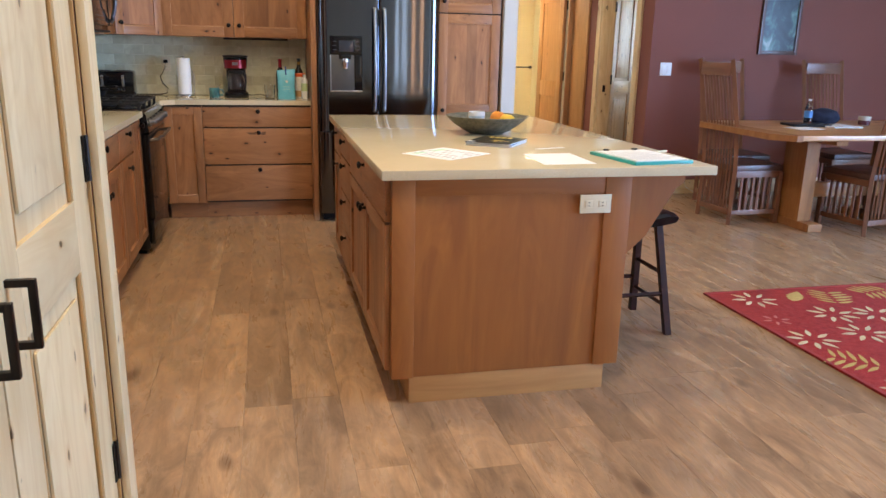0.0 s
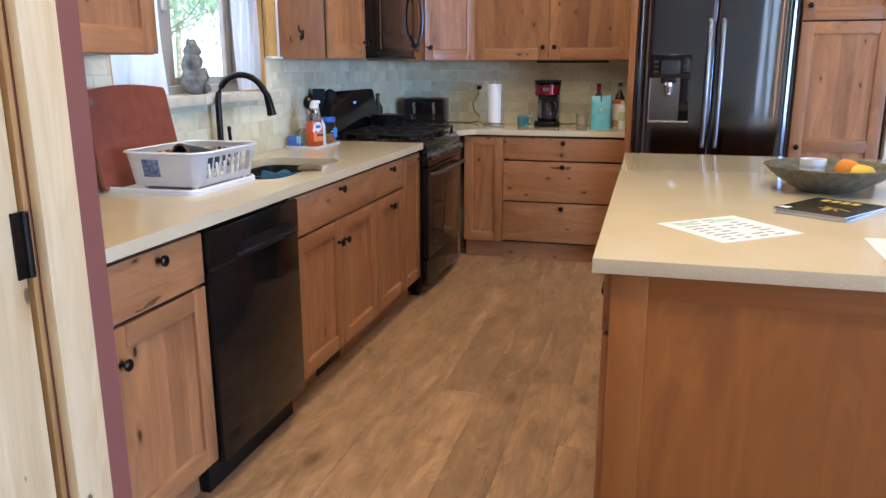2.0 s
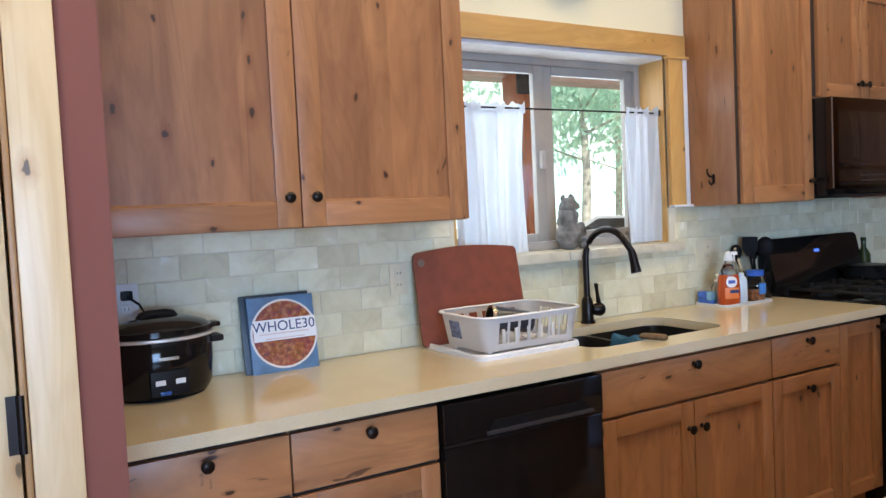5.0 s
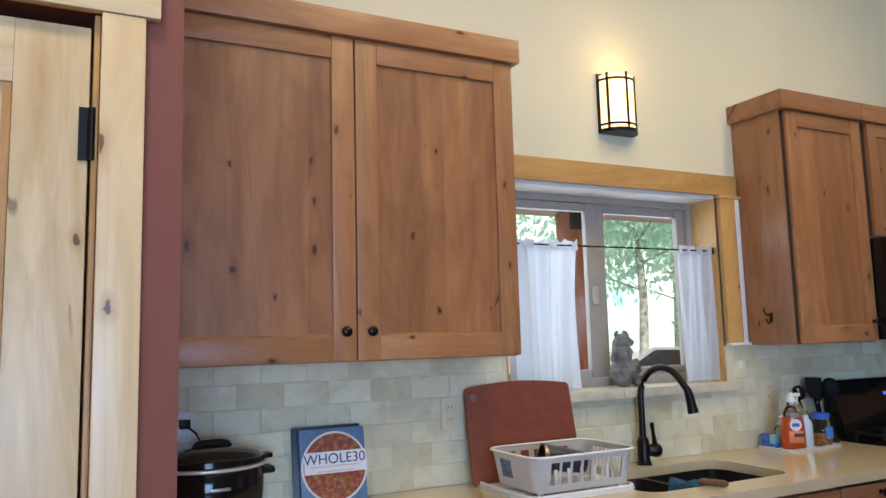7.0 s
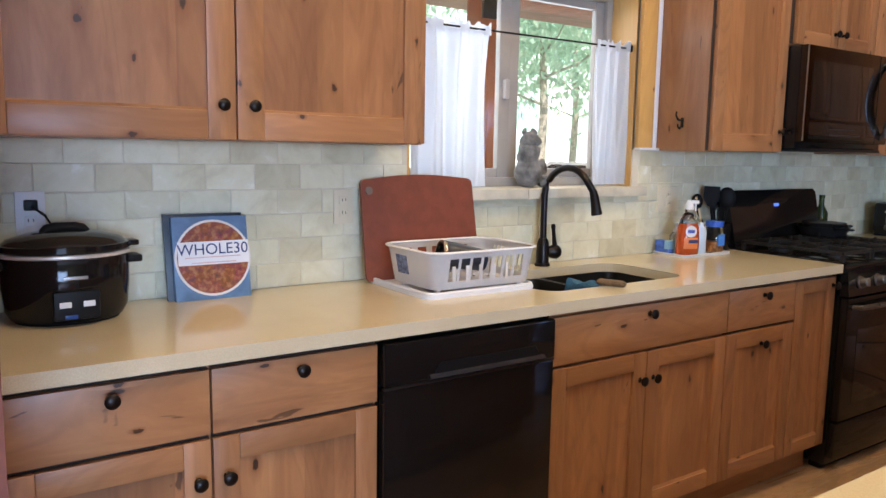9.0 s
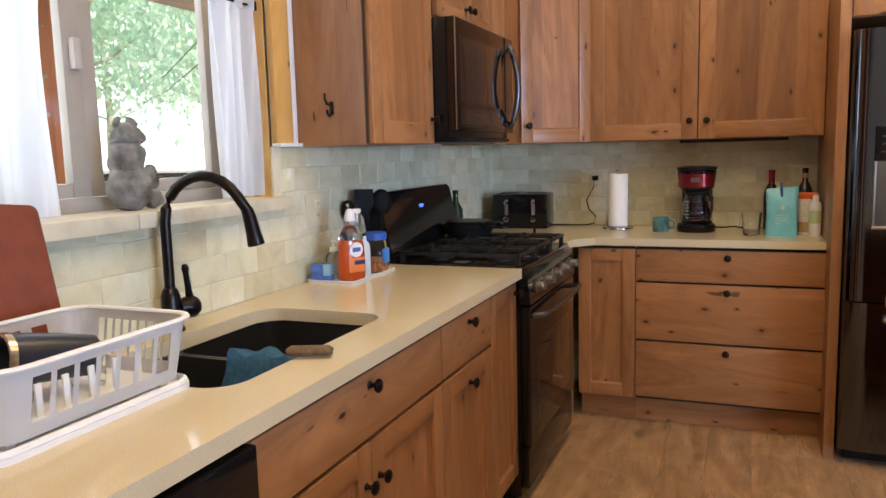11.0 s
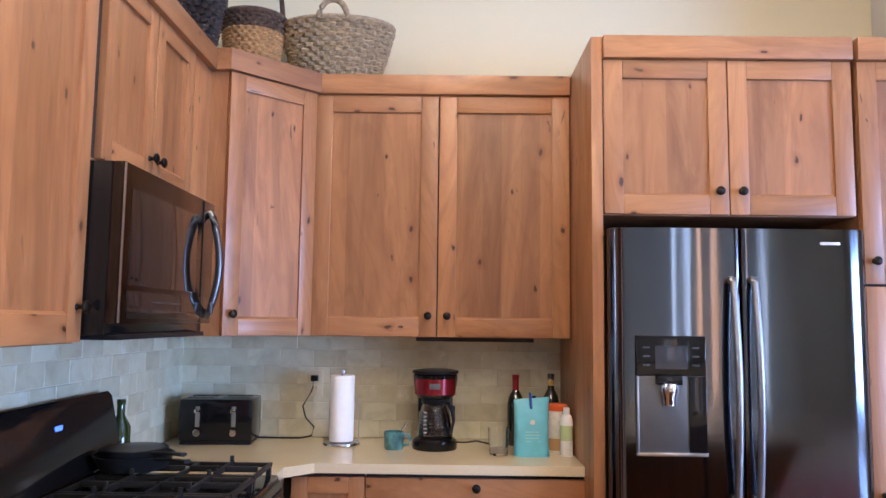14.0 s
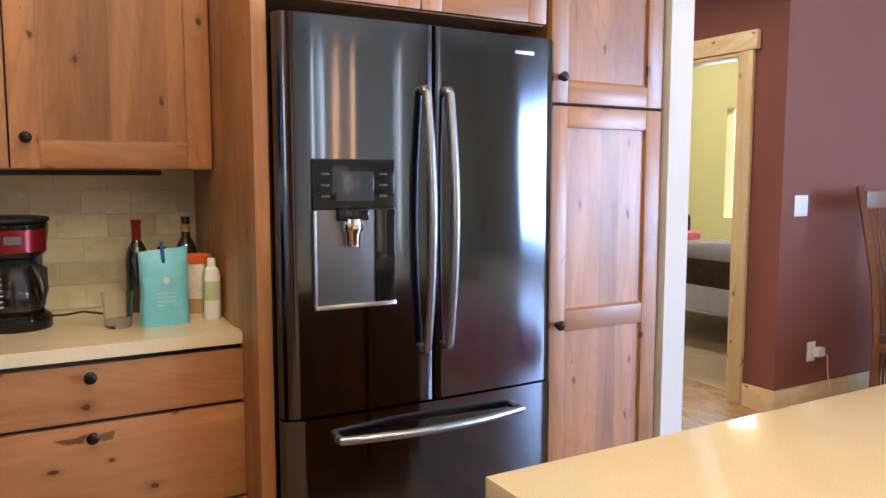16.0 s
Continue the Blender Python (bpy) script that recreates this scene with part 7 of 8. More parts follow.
# picture on the maroon wall
t = thing("framed_picture", pose(4.81, 7.167, 1.73), "framed teal and white nature picture on the wall", "picture")
FR = plain("dark_picture_frame", (0.10, 0.045, 0.03), 0.35)
for x0, x1, z0, z1 in ((-0.215, -0.18, -0.38, 0.38), (0.18, 0.215, -0.38, 0.38), (-0.18, 0.18, -0.38, -0.345), (-0.18, 0.18, 0.345, 0.38)):
    boxpart("frame_bar", FR, t, x0, x1, -0.026, 0.0, z0, z1, 0.003)
art = Mat("teal_waterfall_print", 0.3)
an = art.noise(art.coords((1, 1, 0.8)), 6.0, 5.0, 0.6, 0.8)
art.colour(art.ramp(an, [(0.34, (0.02, 0.025, 0.035)), (0.5, (0.04, 0.06, 0.065)), (0.60, (0.10, 0.2, 0.17)), (0.72, (0.4, 0.46, 0.45))]))
boxpart("print", art.m, t, -0.18, 0.18, -0.010, -0.004, -0.345, 0.345, 0.0)

# switch and charger
t = thing("light_switch", pose(3.645, 7.167, 1.195), "white double rocker switch plate on maroon wall", "switch")
boxpart("plate", white_plastic, t, -0.058, 0.058, -0.006, 0.0, -0.06, 0.06, 0.002)
for x in (-0.024, 0.024):
    boxpart("rocker", white_plastic, t, x - 0.016, x + 0.016, -0.010, -0.005, -0.033, 0.033, 0.002)
ob = outlet(pose(3.80, 7.167, 0.33), "white outlet with a phone charger plugged in")
boxpart("charger", white_plastic, ob, 0.01, 0.075, -0.045, -0.008, -0.03, 0.025, 0.006, "white charger block")
bm = bmesh.new()
tube(bm, [(0.07, -0.03, -0.01), (0.11, -0.035, -0.03), (0.13, -0.03, -0.15), (0.16, -0.04, -0.26), (0.25, -0.05, -0.31)], 0.003, 6)
part("cord", bm, white_plastic, ob)

# rug
t = thing("area_rug", pose(2.375, 1.75, 0), "red rug with cream and gold leaf pattern", "rug")
RW, RL = 1.75, 2.46
boxpart("field", plain("red_wool_pile", (0.34, 0.024, 0.022), 0.95, vary=0.2, scale=40, bump=0.7), t, 0, RW, 0, RL, 0.0, 0.010, 0.003)
for x0, x1, y0, y1 in ((0.0, 0.018, 0.0, RL), (RW - 0.018, RW, 0.0, RL), (0.018, RW - 0.018, 0, 0.018), (0.018, RW - 0.018, RL - 0.018, RL)):
    boxpart("binding", plain("dark_red_binding", (0.30, 0.026, 0.028), 0.9), t, x0, x1, y0, y1, 0.0035, 0.0125, 0.001)
rr = random.Random(11)
golds = (plain("cream_yarn", (0.62, 0.50, 0.30), 0.95, vary=0.12, bump=0.6), plain("gold_yarn", (0.50, 0.34, 0.10), 0.95, vary=0.12, bump=0.6), plain("pink_yarn", (0.52, 0.16, 0.13), 0.95, bump=0.6))


def leaf_mesh(name, mat, jag):
    """A flat woven leaf, 1 long and 0.5 wide at most, along x."""
    bm = bmesh.new()
    pts = [(i / 12, 0.25 * math.sin(math.pi * (i / 12) ** 0.8) * (1 + jag * (-1) ** i)) for i in range(13)]
    prism(bm, pts + [(px, -py) for px, py in reversed(pts[1:-1])], 0.0, 1.0)
    return mesh_of(name, bm, mat, False)


LEAVES = [leaf_mesh("leaf", m, 0.0) for m in golds] + [leaf_mesh("leaf", m, 0.16) for m in golds]


def leaf(me, x, y, ang, ln, wd):
    ob = new("leaf", me)
    ob.parent = t
    ob.matrix_local = pose(x, y, 0.0098, 0, 0, ang) @ Matrix.Diagonal((ln, wd * 4, 0.0018 + 0.0006 * rr.random(), 1))


for kx in range(6):
    for ky in range(8):
        x, y = 0.17 + kx * 0.285 + rr.uniform(-0.05, 0.05), 0.19 + ky * 0.30 + rr.uniform(-0.05, 0.05)
        kind = rr.choice(("flower", "daisy", "spray", "fern", "flower", "big"))
        b = rr.uniform(0, 360)
        if kind == "flower":
            for a in range(0, 360, 45):
                leaf(LEAVES[0], x + 0.045 * math.cos(radians(a + b)), y + 0.045 * math.sin(radians(a + b)), a + b, 0.085, 0.013)
        elif kind == "daisy":
            for a in range(0, 360, 60):
                leaf(LEAVES[2], x + 0.028 * math.cos(radians(a + b)), y + 0.028 * math.sin(radians(a + b)), a + b, 0.05, 0.009)
        elif kind == "spray":
            for k in range(-1, 2):
                for sg in (-1, 1):
                    leaf(LEAVES[0], x + 0.05 * k * math.cos(radians(b)) - sg * 0.008 * math.sin(radians(b)), y + 0.05 * k * math.sin(radians(b)) + sg * 0.008 * math.cos(radians(b)), b + sg * 52, 0.075, 0.012)
        elif kind == "fern":
            for k in range(5):
                px, py = x + (k - 2) * 0.044 * math.cos(radians(b)), y + (k - 2) * 0.044 * math.sin(radians(b))
                for sg in (-1, 1):
                    leaf(LEAVES[1], px - sg * 0.006 * math.sin(radians(b)), py + sg * 0.006 * math.cos(radians(b)), b + sg * 66, 0.13 - 0.016 * abs(k - 2), 0.011)
        else:
            leaf(LEAVES[rr.choice((3, 4))], x - 0.10 * math.cos(radians(b)), y - 0.10 * math.sin(radians(b)), b, 0.21, 0.042)

# ---- trim: baseboards, doors, casings ----


def trim(name, mat, x0, x1, y0, y1, z0, z1, label, bevel=0.003):
    bm = bmesh.new()
    cx, cy, cz = (x0 + x1) / 2, (y0 + y1) / 2, (z0 + z1) / 2
    box(bm, x0 - cx, x1 - cx, y0 - cy, y1 - cy, z0 - cz, z1 - cz, bevel)
    return single(name, bm, mat, pose(cx, cy, cz), label, "trim", kind="structure")


trim("baseboard", pine_h, 3.458, 7.4, 7.149, 7.166, 0.0, 0.135, "pine baseboard on the maroon wall")
trim("baseboard", pine_y, 3.458, 3.477, 7.167, 7.372, 0.0, 0.135, "pine baseboard beside the bedroom door")
trim("baseboard", pine_y, 3.458, 3.477, 8.37, 9.05, 0.0, 0.135, "pine baseboard in the hall")
# bedroom doorway
trim("door_casing", pine_v, 3.452, 3.477, 7.375, 7.47, 0.0, 2.085, "knotty pine casing of the bedroom doorway")
trim("door_casing", pine_v, 3.452, 3.477, 8.28, 8.37, 0.0, 2.085, "knotty pine casing of the bedroom doorway")
trim("door_casing", pine_y, 3.447, 3.477, 7.345, 8.40, 2.086, 2.195, "knotty pine head casing of the bedroom doorway")
trim("door_jamb", pine_v, 3.465, 3.61, 8.255, 8.275, 0.0, 2.08, "pine door jamb with a dark strike plate")
trim("door_jamb", pine_v, 3.465, 3.61, 7.472, 7.49, 0.0, 2.08, "pine door jamb of the bedroom doorway")
trim("door_jamb", pine_y, 3.465, 3.61, 7.491, 8.254, 2.062, 2.082, "pine head jamb of the bedroom doorway")
bm = bmesh.new()
box(bm, 3.52, 3.55, 8.250, 8.2545, 0.92, 0.99)
single("strike_plate", bm, knob_metal, Matrix(), "dark strike plate let into the door jamb", "hardware")
# hall end doorway
trim("door_casing", hall_wood, 2.53, 2.62, 9.022, 9.049, 0.0, 2.07, "fir casing of the doorway at the hall's end")
trim("door_casing", hall_wood, 3.40, 3.474, 9.022, 9.049, 0.0, 2.07, "fir casing of the doorway at the hall's end")
trim("door_casing", hall_wood, 2.53, 3.474, 9.020, 9.049, 2.071, 2.16, "fir head casing of the doorway")


def panel_door(name, m, w, h, label, woods, hinge_side=1, kind="structure", handle=None, panels=((0.14, 0.87), (1.02, 1.925)), hinges=()):
    """A frame-and-raised-panel door: width along x from 0, front at y = 0 facing -y."""
    v, hz = woods
    t = thing(name, m, label, "door", kind=kind)
    st = 0.125
    for a in (0.002, w - st - 0.002):
        boxpart("stile", v, t, a, a + st, 0.0, 0.036, 0.008, h, 0.002)
    zs = [0.008] + [z for p in panels for z in p] + [h]
    for z0, z1 in zip(zs[::2], zs[1::2]):
        boxpart("rail", hz, t, st + 0.002, w - st - 0.002, 0.0, 0.036, z0, z1, 0.002)
    for z0, z1 in panels:
        p = boxpart("panel", v, t, st + 0.002, w - st - 0.002, 0.010, 0.026, z0, z1, 0.0)
        boxpart("raised_field", v, p, -(w / 2 - st - 0.045), w / 2 - st - 0.045, -0.016, -0.008, -(z1 - z0) / 2 + 0.045, (z1 - z0) / 2 - 0.045, 0.006)
        for sx in (-1, 1):
            xx = sx * (w / 2 - st - 0.010)
            boxpart("moulding", pine_edge, p, xx - 0.008, xx + 0.008, -0.0165, -0.008, -(z1 - z0) / 2, (z1 - z0) / 2, 0.004)
    for z in hinges:
        x = w + 0.003 if hinge_side > 0 else -0.003
        bm = bmesh.new()
        lathe(bm, [(0.007, -0.05), (0.007, 0.05)], 10)
        box(bm, -0.022, 0.010, 0.0, 0.004, -0.05, 0.05)
        part("hinge", bm, knob_metal, t, "dark hinge", pose(x, -0.004, z))
    return t


# closet double doors in the maroon wall; they face +x
DW = 0.637
dl = panel_door("door_1", pose(-0.435, 1.034, 0, 0, 0, 90), DW, 2.045, "closed knotty pine closet door with a pull", (pine_v, pine_h), -1, hinges=(0.35, 1.09, 1.84))
dr = panel_door("door_2", pose(-0.435, 1.675, 0, 0, 0, 90), DW, 2.045, "closed knotty pine closet door with dark hinges", (pine_v, pine_h), 1, hinges=(0.35, 1.09, 1.84))
for d, x in ((dl, DW - 0.055), (dr, 0.055)):
    bm = bmesh.new()
    for z in (0.885, 0.985):
        box(bm, x - 0.006, x + 0.006, -0.035, 0.0, z - 0.006, z + 0.006, 0.001)
    box(bm, x - 0.006, x + 0.006, -0.043, -0.031, 0.879, 0.991, 0.002)
    part("pull_handle", bm, knob_metal, d, "square dark pull handle")
trim("door_casing", pine_v, -0.428, -0.408, 2.327, 2.404, 0.0, 2.07, "pale pine casing of the closet doors")
trim("door_casing", pine_v, -0.428, -0.408, 0.93, 1.018, 0.0, 2.07, "pale pine casing of the closet doors")
trim("door_casing", pine_y, -0.428, -0.405, 0.91, 2.43, 2.071, 2.17, "pale pine head casing of the closet doors")
trim("door_jamb", pine_edge, -0.54, -0.429, 2.315, 2.326, 0.0, 2.07, "golden pine door jamb")
trim("door_jamb", pine_edge, -0.54, -0.429, 1.020, 1.031, 0.0, 2.07, "golden pine door jamb")
trim("baseboard", pine_y, -0.429, -0.412, 2.405, 2.475, 0.0, 0.135, "pine baseboard beside the closet")

trim("door_casing", hall_wood, 3.452, 3.4765, 8.60, 9.018, 0.0, 2.07, "fir boards beside the doorway at the hall's end")
panel_door("door_4", pose(3.615, 8.262, 0, 0, 0, 46), 0.76, 2.04, "pale knotty pine bedroom door standing open", (pine_v, pine_h), -1, hinges=(0.3, 1.05, 1.8))

d3 = panel_door("door_3", pose(3.395, 9.10, 0, 0, 0, 91), 0.76, 2.03, "open fir panel door with a dark lever", (hall_wood, hall_wood), -1, hinges=(0.25, 1.05, 1.85), panels=((0.12, 0.80), (0.98, 1.90)))
bm = bmesh.new()
box(bm, 0.675, 0.715, -0.008, 0.0, 0.86, 0.98, 0.002)
tube(bm, [(0.695, -0.008, 0.93), (0.695, -0.05, 0.93), (0.60, -0.055, 0.93)], 0.008, 8)
part("lever", bm, knob_metal, d3, "dark lever handle")
t = thing("towel_bar", pose(3.60, 11.2, 1.10), "dark towel bar on the cream wall", "towel bar")
bm = bmesh.new()
tube(bm, [(-0.12, -0.05, 0), (0.12, -0.05, 0)], 0.009, 8)
part("bar", bm, knob_metal, t)
for x in (-0.12, 0.12):
    bm = bmesh.new()
    tube(bm, [(x, 0, 0), (x, -0.055, 0)], [0.024, 0.014], 10)
    part("post", bm, knob_metal, t)

# bed seen through the bedroom door
t = thing("bed", pose(5.25, 9.1, 0), "bed with a brown blanket on a metal frame", "bed")
boxpart("mattress", plain("white_mattress", (0.6, 0.62, 0.66), 0.9, bump=0.3), t, -0.75, 0.75, -1.0, 1.0, 0.36, 0.60, 0.05)
boxpart("blanket", plain("brown_fleece_blanket", (0.06, 0.035, 0.026), 0.95, vary=0.3, bump=0.6), t, -0.785, 0.785, -1.03, 0.75, 0.46, 0.72, 0.08, "thick brown blanket")
boxpart("pillow", plain("wine_red_cushion", (0.22, 0.02, 0.035), 0.9, vary=0.4, scale=30), t, -0.6, 0.6, 0.72, 0.98, 0.60, 0.80, 0.06, "wine-red cushion")
for x in (-0.68, 0.68):
    boxpart("side_rail", black_matt, t, x - 0.015, x + 0.015, -0.95, 0.95, 0.30, 0.36, 0.002)
    for y in (-0.8, 0.8):
        bm = bmesh.new()
        lathe(bm, [(0.024, 0.0), (0.026, 0.05), (0.012, 0.06), (0.012, 0.16), (0.026, 0.17), (0.03, 0.31)], 12)
        part("leg", bm, black_matt, t, m=pose(x, y, 0))
bm = bmesh.new()
tube(bm, [(-0.72, 1.02, 0.30), (-0.72, 1.02, 0.92), (-0.68, 1.02, 0.98), (0.68, 1.02, 0.98), (0.72, 1.02, 0.92), (0.72, 1.02, 0.30)], 0.02, 8)
part("headboard", bm, black_matt, t, "dark metal headboard")
boxpart("sheet", plain("pale_blue_sheet", (0.55, 0.62, 0.72), 0.9), t, -0.77, -0.752, -1.0, 0.9, 0.29, 0.50, 0.004)
carpet = plain("beige_carpet", (0.42, 0.35, 0.26), 0.98, vary=0.15, scale=60, bump=0.8)
slab("carpet", carpet, 3.61, 6.6, 7.29, 11.3, 0.0005, 0.010, "beige bedroom carpet", "carpet")

# toe-kick vent
t = thing("floor_vent", pose(-0.889, 4.37, 0.062, 0, 0, 90), "dark metal vent grille in the toe kick", "vent")
boxpart("frame", knob_metal, t, -0.13, 0.13, -0.004, 0.0, -0.035, 0.035, 0.001)
for k in range(6):
    boxpart("slat", knob_metal, t, -0.12, 0.12, -0.008, -0.003, -0.03 + k * 0.011, -0.024 + k * 0.011, 0.0)

# ---- outside the sink window ----
t = thing("porch", pose(-3.0, 4.5, -0.25), "log porch with posts, beam and roof boards", "porch")
bpy.context.view_layer.update()
lbox("deck", log_wood, t, -4.2, -1.68, 0.0, 8.0, -0.25, -0.12, 0.0)
for y in (4.77, 1.9, 7.4):
    lbox("post", log_wood, t, -2.32, -2.12, y - 0.09, y + 0.09, -0.12, 2.12, 0.02)
lbox("beam", log_wood, t, -2.35, -2.1, 0.2, 8.0, 2.12, 2.32, 0.015)
lbox("roof_boards", wood("weathered_roof_board", (0.5, 0.3, 0.2), (0.42, 0.25, 0.16), (0.3, 0.16, 0.1), "y", 0.1), t, -3.5, -1.66, 0.0, 8.0, 2.33, 2.38, 0.0)
lbox("bracket", dark_side, t, -2.118, -2.104, 4.63, 4.80, 2.0, 2.16, 0.003, "dark steel beam bracket")
for bz in (1.50, 1.62, 1.78, 1.86):
    lbox("bolt", steel, t, -2.119, -2.110, 4.715, 4.73, bz, bz + 0.014, 0.003, "small steel bolt head")
bm = bmesh.new()
tube(bm, [(-2.22 + 3.0, 4.66 - 4.5, 1.2 + 0.25), (-2.22 + 3.0, 4.06 - 4.5, 2.1 + 0.25)], 0.06, 4)
part("brace", bm, log_wood, t, smooth=False)

# Leaf colours lifted well above foliage green; outdoor glare is painted into them.
leaf_mat = Mat("leaves_paled_for_glare", 0.6)
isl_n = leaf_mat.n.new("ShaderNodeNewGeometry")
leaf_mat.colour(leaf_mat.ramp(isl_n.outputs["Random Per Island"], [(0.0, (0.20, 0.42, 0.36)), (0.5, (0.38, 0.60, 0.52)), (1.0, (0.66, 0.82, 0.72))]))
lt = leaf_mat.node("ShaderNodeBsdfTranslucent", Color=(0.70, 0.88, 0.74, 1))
lm = leaf_mat.node("ShaderNodeMixShader")
lm.inputs[0].default_value = 0.5
leaf_mat.l.new(leaf_mat.b.outputs[0], lm.inputs[1])
leaf_mat.l.new(lt.outputs[0], lm.inputs[2])
leaf_mat.l.new(lm.outputs[0], leaf_mat.n["Material Output"].inputs[0])
# Emissive backdrop: the overbright distance is painted as its own glow.
backdrop_glow = Mat("self_lit_pale_distance", 1.0)
hz = backdrop_glow.noise(backdrop_glow.coords((1, 1, 1), False), 0.18, 5.0, 0.6)
hc = backdrop_glow.ramp(hz, [(0.32, (0.30, 0.56, 0.50)), (0.5, (0.62, 0.84, 0.80)), (0.64, (1.0, 1.0, 1.0))])
backdrop_glow.colour((0.0, 0.0, 0.0))
backdrop_glow.l.new(hc, backdrop_glow.b.inputs["Emission Color"])
backdrop_glow.b.inputs["Emission Strength"].default_value = 3.0
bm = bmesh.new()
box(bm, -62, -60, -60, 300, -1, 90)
single("backdrop", bm, backdrop_glow.m, Matrix(), "self-lit backdrop glowing as the bright wooded distance", "backdrop", kind="structure", smooth=False)
# Out-of-view slab added to keep direct sun out of the east window.
slab("porch_roof_east", log_wood, 7.56, 10.6, -3.0, 8.5, 2.6, 2.7, "unseen slab blocking the sun from the east window", "roof")
bark_mat = plain("grey_brown_bark", (0.42, 0.41, 0.36), 0.9, vary=0.4, bump=0.8)


def tree(x, y, h, r, seed, n):
    rt = random.Random(seed)
    t = thing("tree", pose(x, y, -0.25), "leafy sunlit tree beyond the porch", "tree", "trees outside")
    bm = bmesh.new()
    tube(bm, [(0, 0, 0), (0.05, 0.1, h * 0.3), (0.0, 0.0, h * 0.6), (0.1, 0, h * 0.9)], [0.14, 0.11, 0.07, 0.02], 10)
    tips = []
    for k in range(9):
        a, z = rt.uniform(0, 6.28), h * rt.uniform(0.25, 0.75)
        tip = (r * 0.7 * math.cos(a), r * 0.7 * math.sin(a), z + h * 0.15)
        tube(bm, [(0, 0, z), (tip[0] * 0.5, tip[1] * 0.5, z + h * 0.05), tip], [0.035, 0.022, 0.008], 6)
        tips.append(tip)
    part("trunk", bm, bark_mat, t)
    verts, faces = [], []
    clumps = [(rt.gauss(0, r * 0.45), rt.gauss(0, r * 0.45), h * rt.uniform(0.38, 1.0)) for _ in range(46)] + tips
    for k in range(n):
        cx, cy, cz = rt.choice(clumps)
        p = Vector((cx + rt.gauss(0, r * 0.16), cy + rt.gauss(0, r * 0.16), cz + rt.gauss(0, r * 0.15)))
        m = Euler((rt.uniform(0, 6.28), rt.uniform(0, 6.28), rt.uniform(0, 6.28))).to_matrix()
        s = rt.uniform(0.06, 0.15)
        b = len(verts)
        for q in ((-s, 0, 0), (0, -s * 0.5, 0.01), (s, 0, 0), (0, s * 0.5, 0.01)):
            verts.append(p + m @ Vector(q))
        faces.append((b, b + 1, b + 2, b + 3))
    me = bpy.data.meshes.new("crown")
    me.from_pydata(verts, [], faces)
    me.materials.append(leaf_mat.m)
    ob = new("crown", me)
    ob.parent = t


for k, (x, y, h, r) in enumerate(((-14.0, 15.5, 8.5, 3.0), (-18.0, 20.5, 10.0, 3.6), (-13.5, 21.5, 8.0, 3.0), (-20.0, 12.0, 11.0, 3.8), (-17.5, 28.0, 10.0, 4.0), (-22.0, 34.0, 12.0, 4.4))):
    tree(x, y, h, r, 20 + k, 7000)
t = thing("parked_car", pose(-9.2, 13.2, -0.25, 0, 0, 25), "pale silver car parked beyond the porch", "car")
silver = plain("silver_car_paint", (0.55, 0.58, 0.62), 0.25, 0.3, coat=0.6)
bm = bmesh.new()
prism(bm, [(-2.1, 0.35), (2.1, 0.35), (2.15, 0.75), (1.25, 0.92), (0.65, 1.42), (-1.0, 1.45), (-1.75, 0.98), (-2.15, 0.9)], -0.82, 0.82, pose(0, 0, 0, 90, 0, 0))
part("body", bm, silver, t)
bm = bmesh.new()
prism(bm, [(1.15, 0.93), (0.62, 1.38), (-0.95, 1.40), (-1.6, 0.99)], -0.83, 0.83, pose(0, 0, 0, 90, 0, 0))
part("windows", bm, black_glass, t)
for x in (-1.35, 1.35):
    for y in (-0.78, 0.78):
        bm = bmesh.new()
        lathe(bm, [(0.31, -0.1), (0.33, -0.08), (0.33, 0.08), (0.31, 0.1)], 24, pose(0, 0, 0, 90, 0, 0))
        part("wheel", bm, black_matt, t, m=pose(x, y, 0.33))
for z in (2.95, 3.3):
    bm = bmesh.new()
    tube(bm, [(-1.655, 7.0, z), (-12.0, 16.4, z - 0.1), (-30.0, 32.7, z + 0.5), (-60.0, 60.0, z + 3.0)], 0.010, 5)
    single("power_line", bm, black_matt, Matrix(), "thin dark power line running from the house wall", "cable", "power lines")

# ---- floor and tiles, piece by piece ----
PW, PL = 0.182, 1.22
plank_bm = bmesh.new()
box(plank_bm, 0.0004, PW - 0.0004, 0.0004, PL - 0.0004, -0.012, 0.0)
plank_mesh = mesh_of("plank", plank_bm, plank_mat, False)
floor = tagged(new("floor"), "brown wood-look plank floor, softly glossy", "floor", kind="structure")
rng = random.Random(4)
rest = bmesh.new()
count = 0
cols = int((7.5 - WX) / PW) + 1
for c in range(cols):
    x = WX + c * PW
    y = -3.1 - rng.random() * PL
    while y < 9.2:
        near = -0.5 < x < 2.45 and -0.3 < y + PL / 2 < 7.0
        if near and count < 300:
            ob = new("plank", plank_mesh)
            ob.location = (x, y, 0)
            ob.parent = floor
            count += 1
        else:
            box(rest, x + 0.0004, x + PW - 0.0004, y + 0.0004, y + PL - 0.0004, -0.012, 0.0)
        y += PL
far = part("far_planks", rest, plank_mat, floor, smooth=False)
tagged(far, kind="stuff")

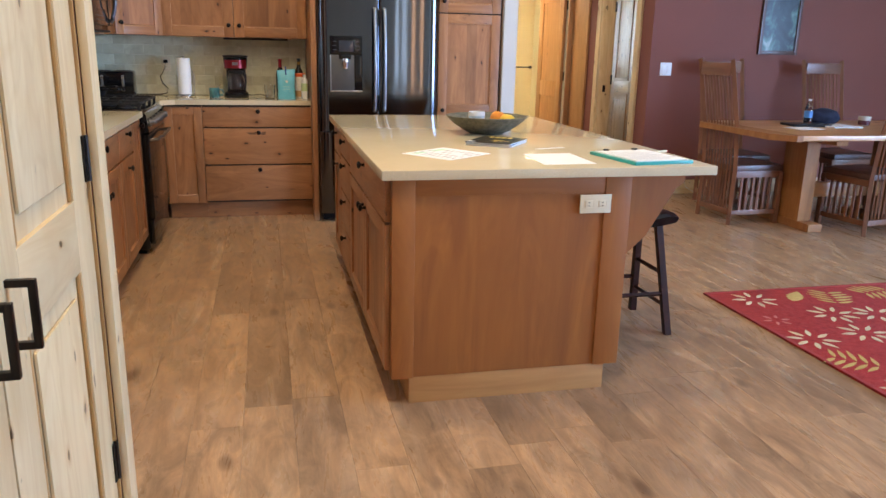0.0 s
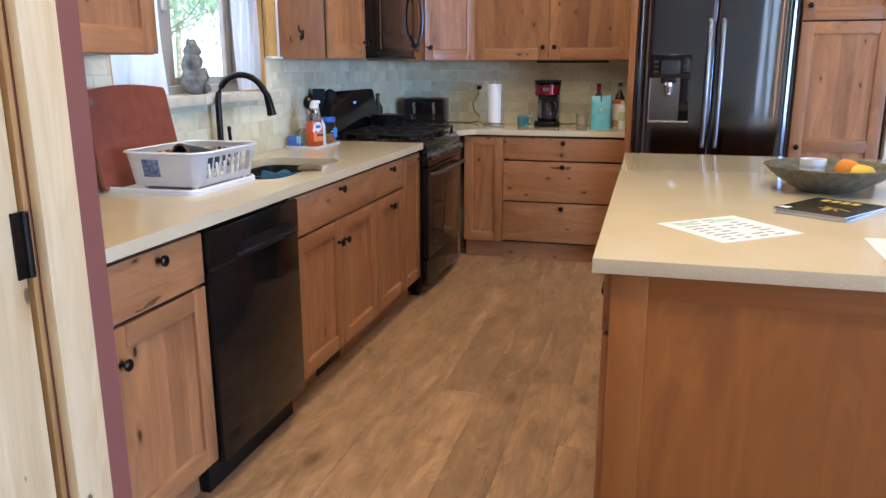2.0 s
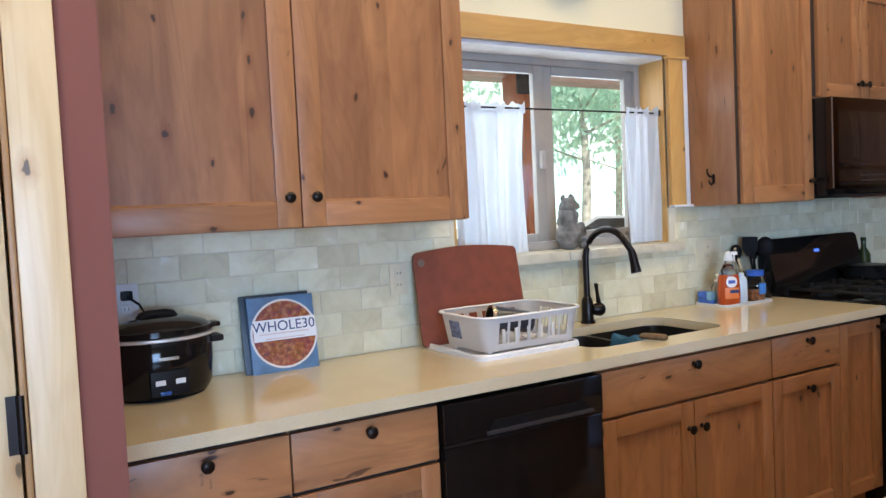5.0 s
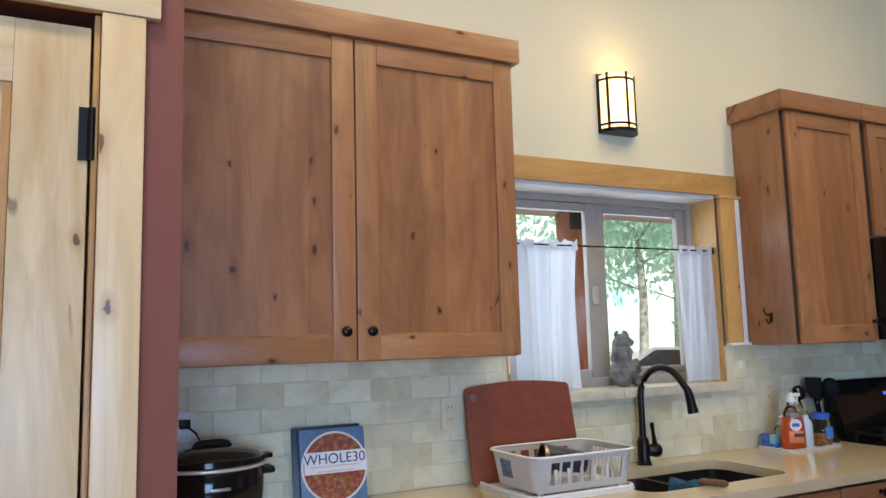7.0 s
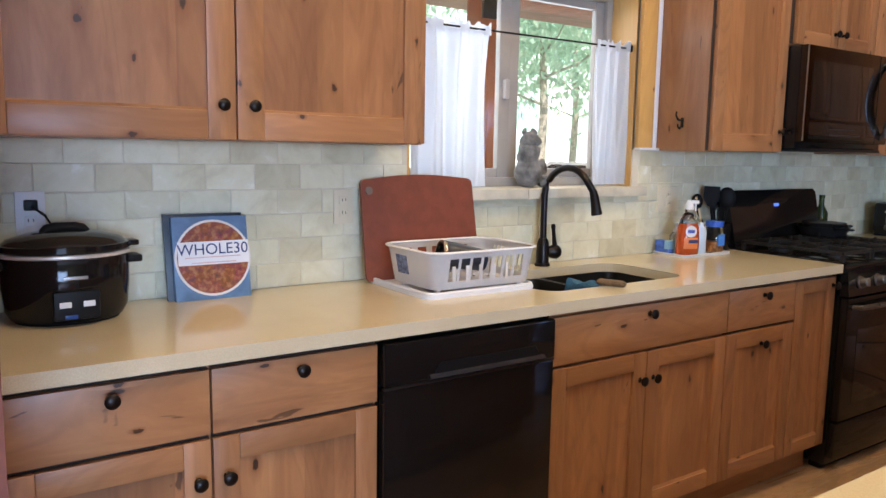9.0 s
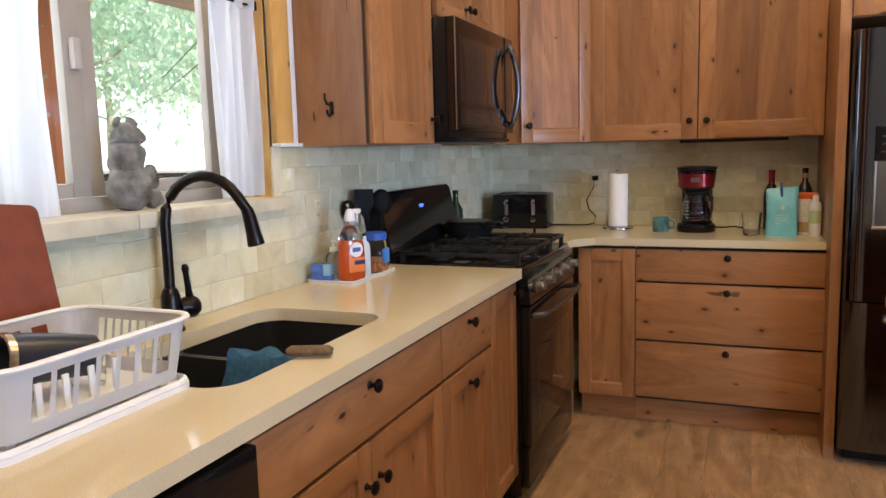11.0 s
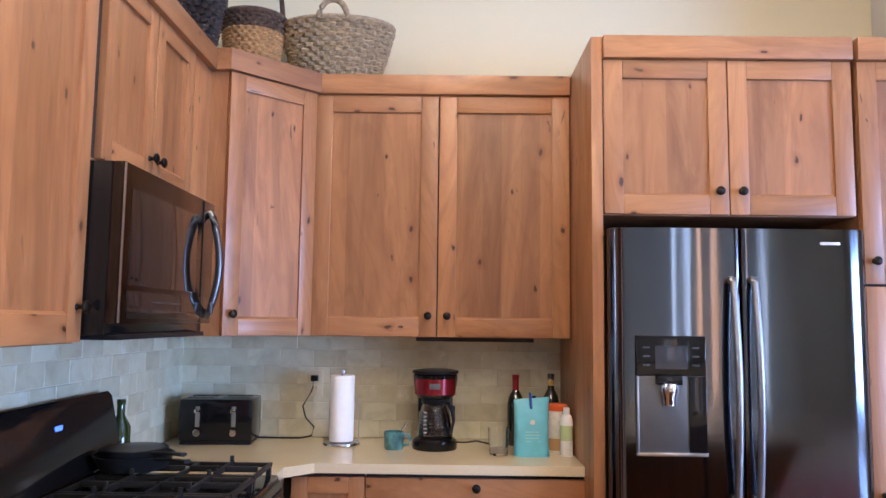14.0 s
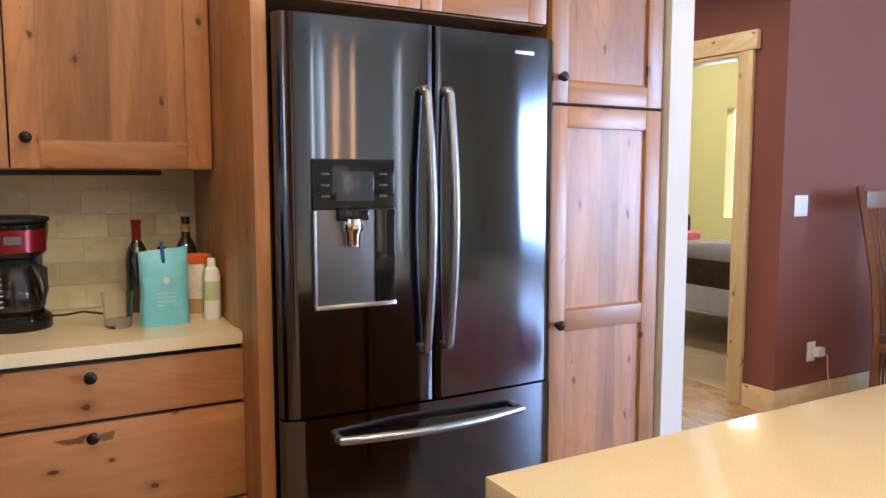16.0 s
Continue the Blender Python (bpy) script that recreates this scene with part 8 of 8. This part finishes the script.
TW, TH, GAP = 0.1508, 0.0768, 0.0022
tile_meshes = []
for k in range(3):
    bm = bmesh.new()
    box(bm, 0.0, TW, -0.008, 0.0, 0.0, TH, 0.0)
    es = [e for e in bm.edges if all(v.co.y < -0.004 for v in e.verts)]
    bmesh.ops.bevel(bm, geom=es, offset=0.0018, segments=1, affect="EDGES")
    for v in bm.verts:
        v.co += Vector((rng.uniform(-0.0008, 0.0008), rng.uniform(-0.0006, 0.0006), rng.uniform(-0.0008, 0.0008)))
    tile_meshes.append(mesh_of("tile", bm, tile_mat, False))


def backsplash(label, m, length, blocked):
    """Tiles in running bond over a grout bed; x along the wall, facing -y."""
    t = thing("backsplash", m, label, "backsplash", kind="structure")
    bm = bmesh.new()
    for a, b, z0, z1 in blocked["bed"]:
        box(bm, a, b, -0.0062, -0.0005, z0, z1)
    part("grout_bed", bm, grout, t, smooth=False)
    row, z = 0, 0.923
    while z + 0.02 < 1.40:
        x = -(row % 2) * (TW + GAP) / 2
        while x < length - 0.01:
            a, b = max(x, 0.0), min(x + TW, length)
            h = min(TH, 1.384 - z)
            hit = [q for q in blocked["holes"] if a < q[1] and b > q[0] and z + h > q[2] + 0.004]
            if hit:
                q = hit[0]
                if a < q[0] - 0.02:
                    b = q[0]
                elif b > q[1] + 0.02:
                    a = q[1]
                else:
                    h = min(h, q[2] - z)
            if b - a > 0.015 and h > 0.012:
                ob = new("tile", tile_meshes[rng.randrange(3)])
                ob.parent = t
                ob.matrix_local = pose(a, 0, z) @ Matrix.Diagonal(((b - a) / TW, 1, h / TH, 1))
            x += TW + GAP
        row += 1
        z += TH + GAP


backsplash("cream tumbled stone subway tile behind the sink", pose(WX, 2.48, 0, 0, 0, LEFT), WY - 2.48,
           {"bed": [(0, 1.32, 0.922, 1.384), (1.32, 2.48, 0.922, 1.19), (2.48, 4.72, 0.922, 1.384)], "holes": [(1.32, 2.52, 1.188, 3)]})
backsplash("cream tumbled stone subway tile behind the coffee maker", pose(WX, WY, 0), 1.742, {"bed": [(0, 1.742, 0.922, 1.384)], "holes": []})
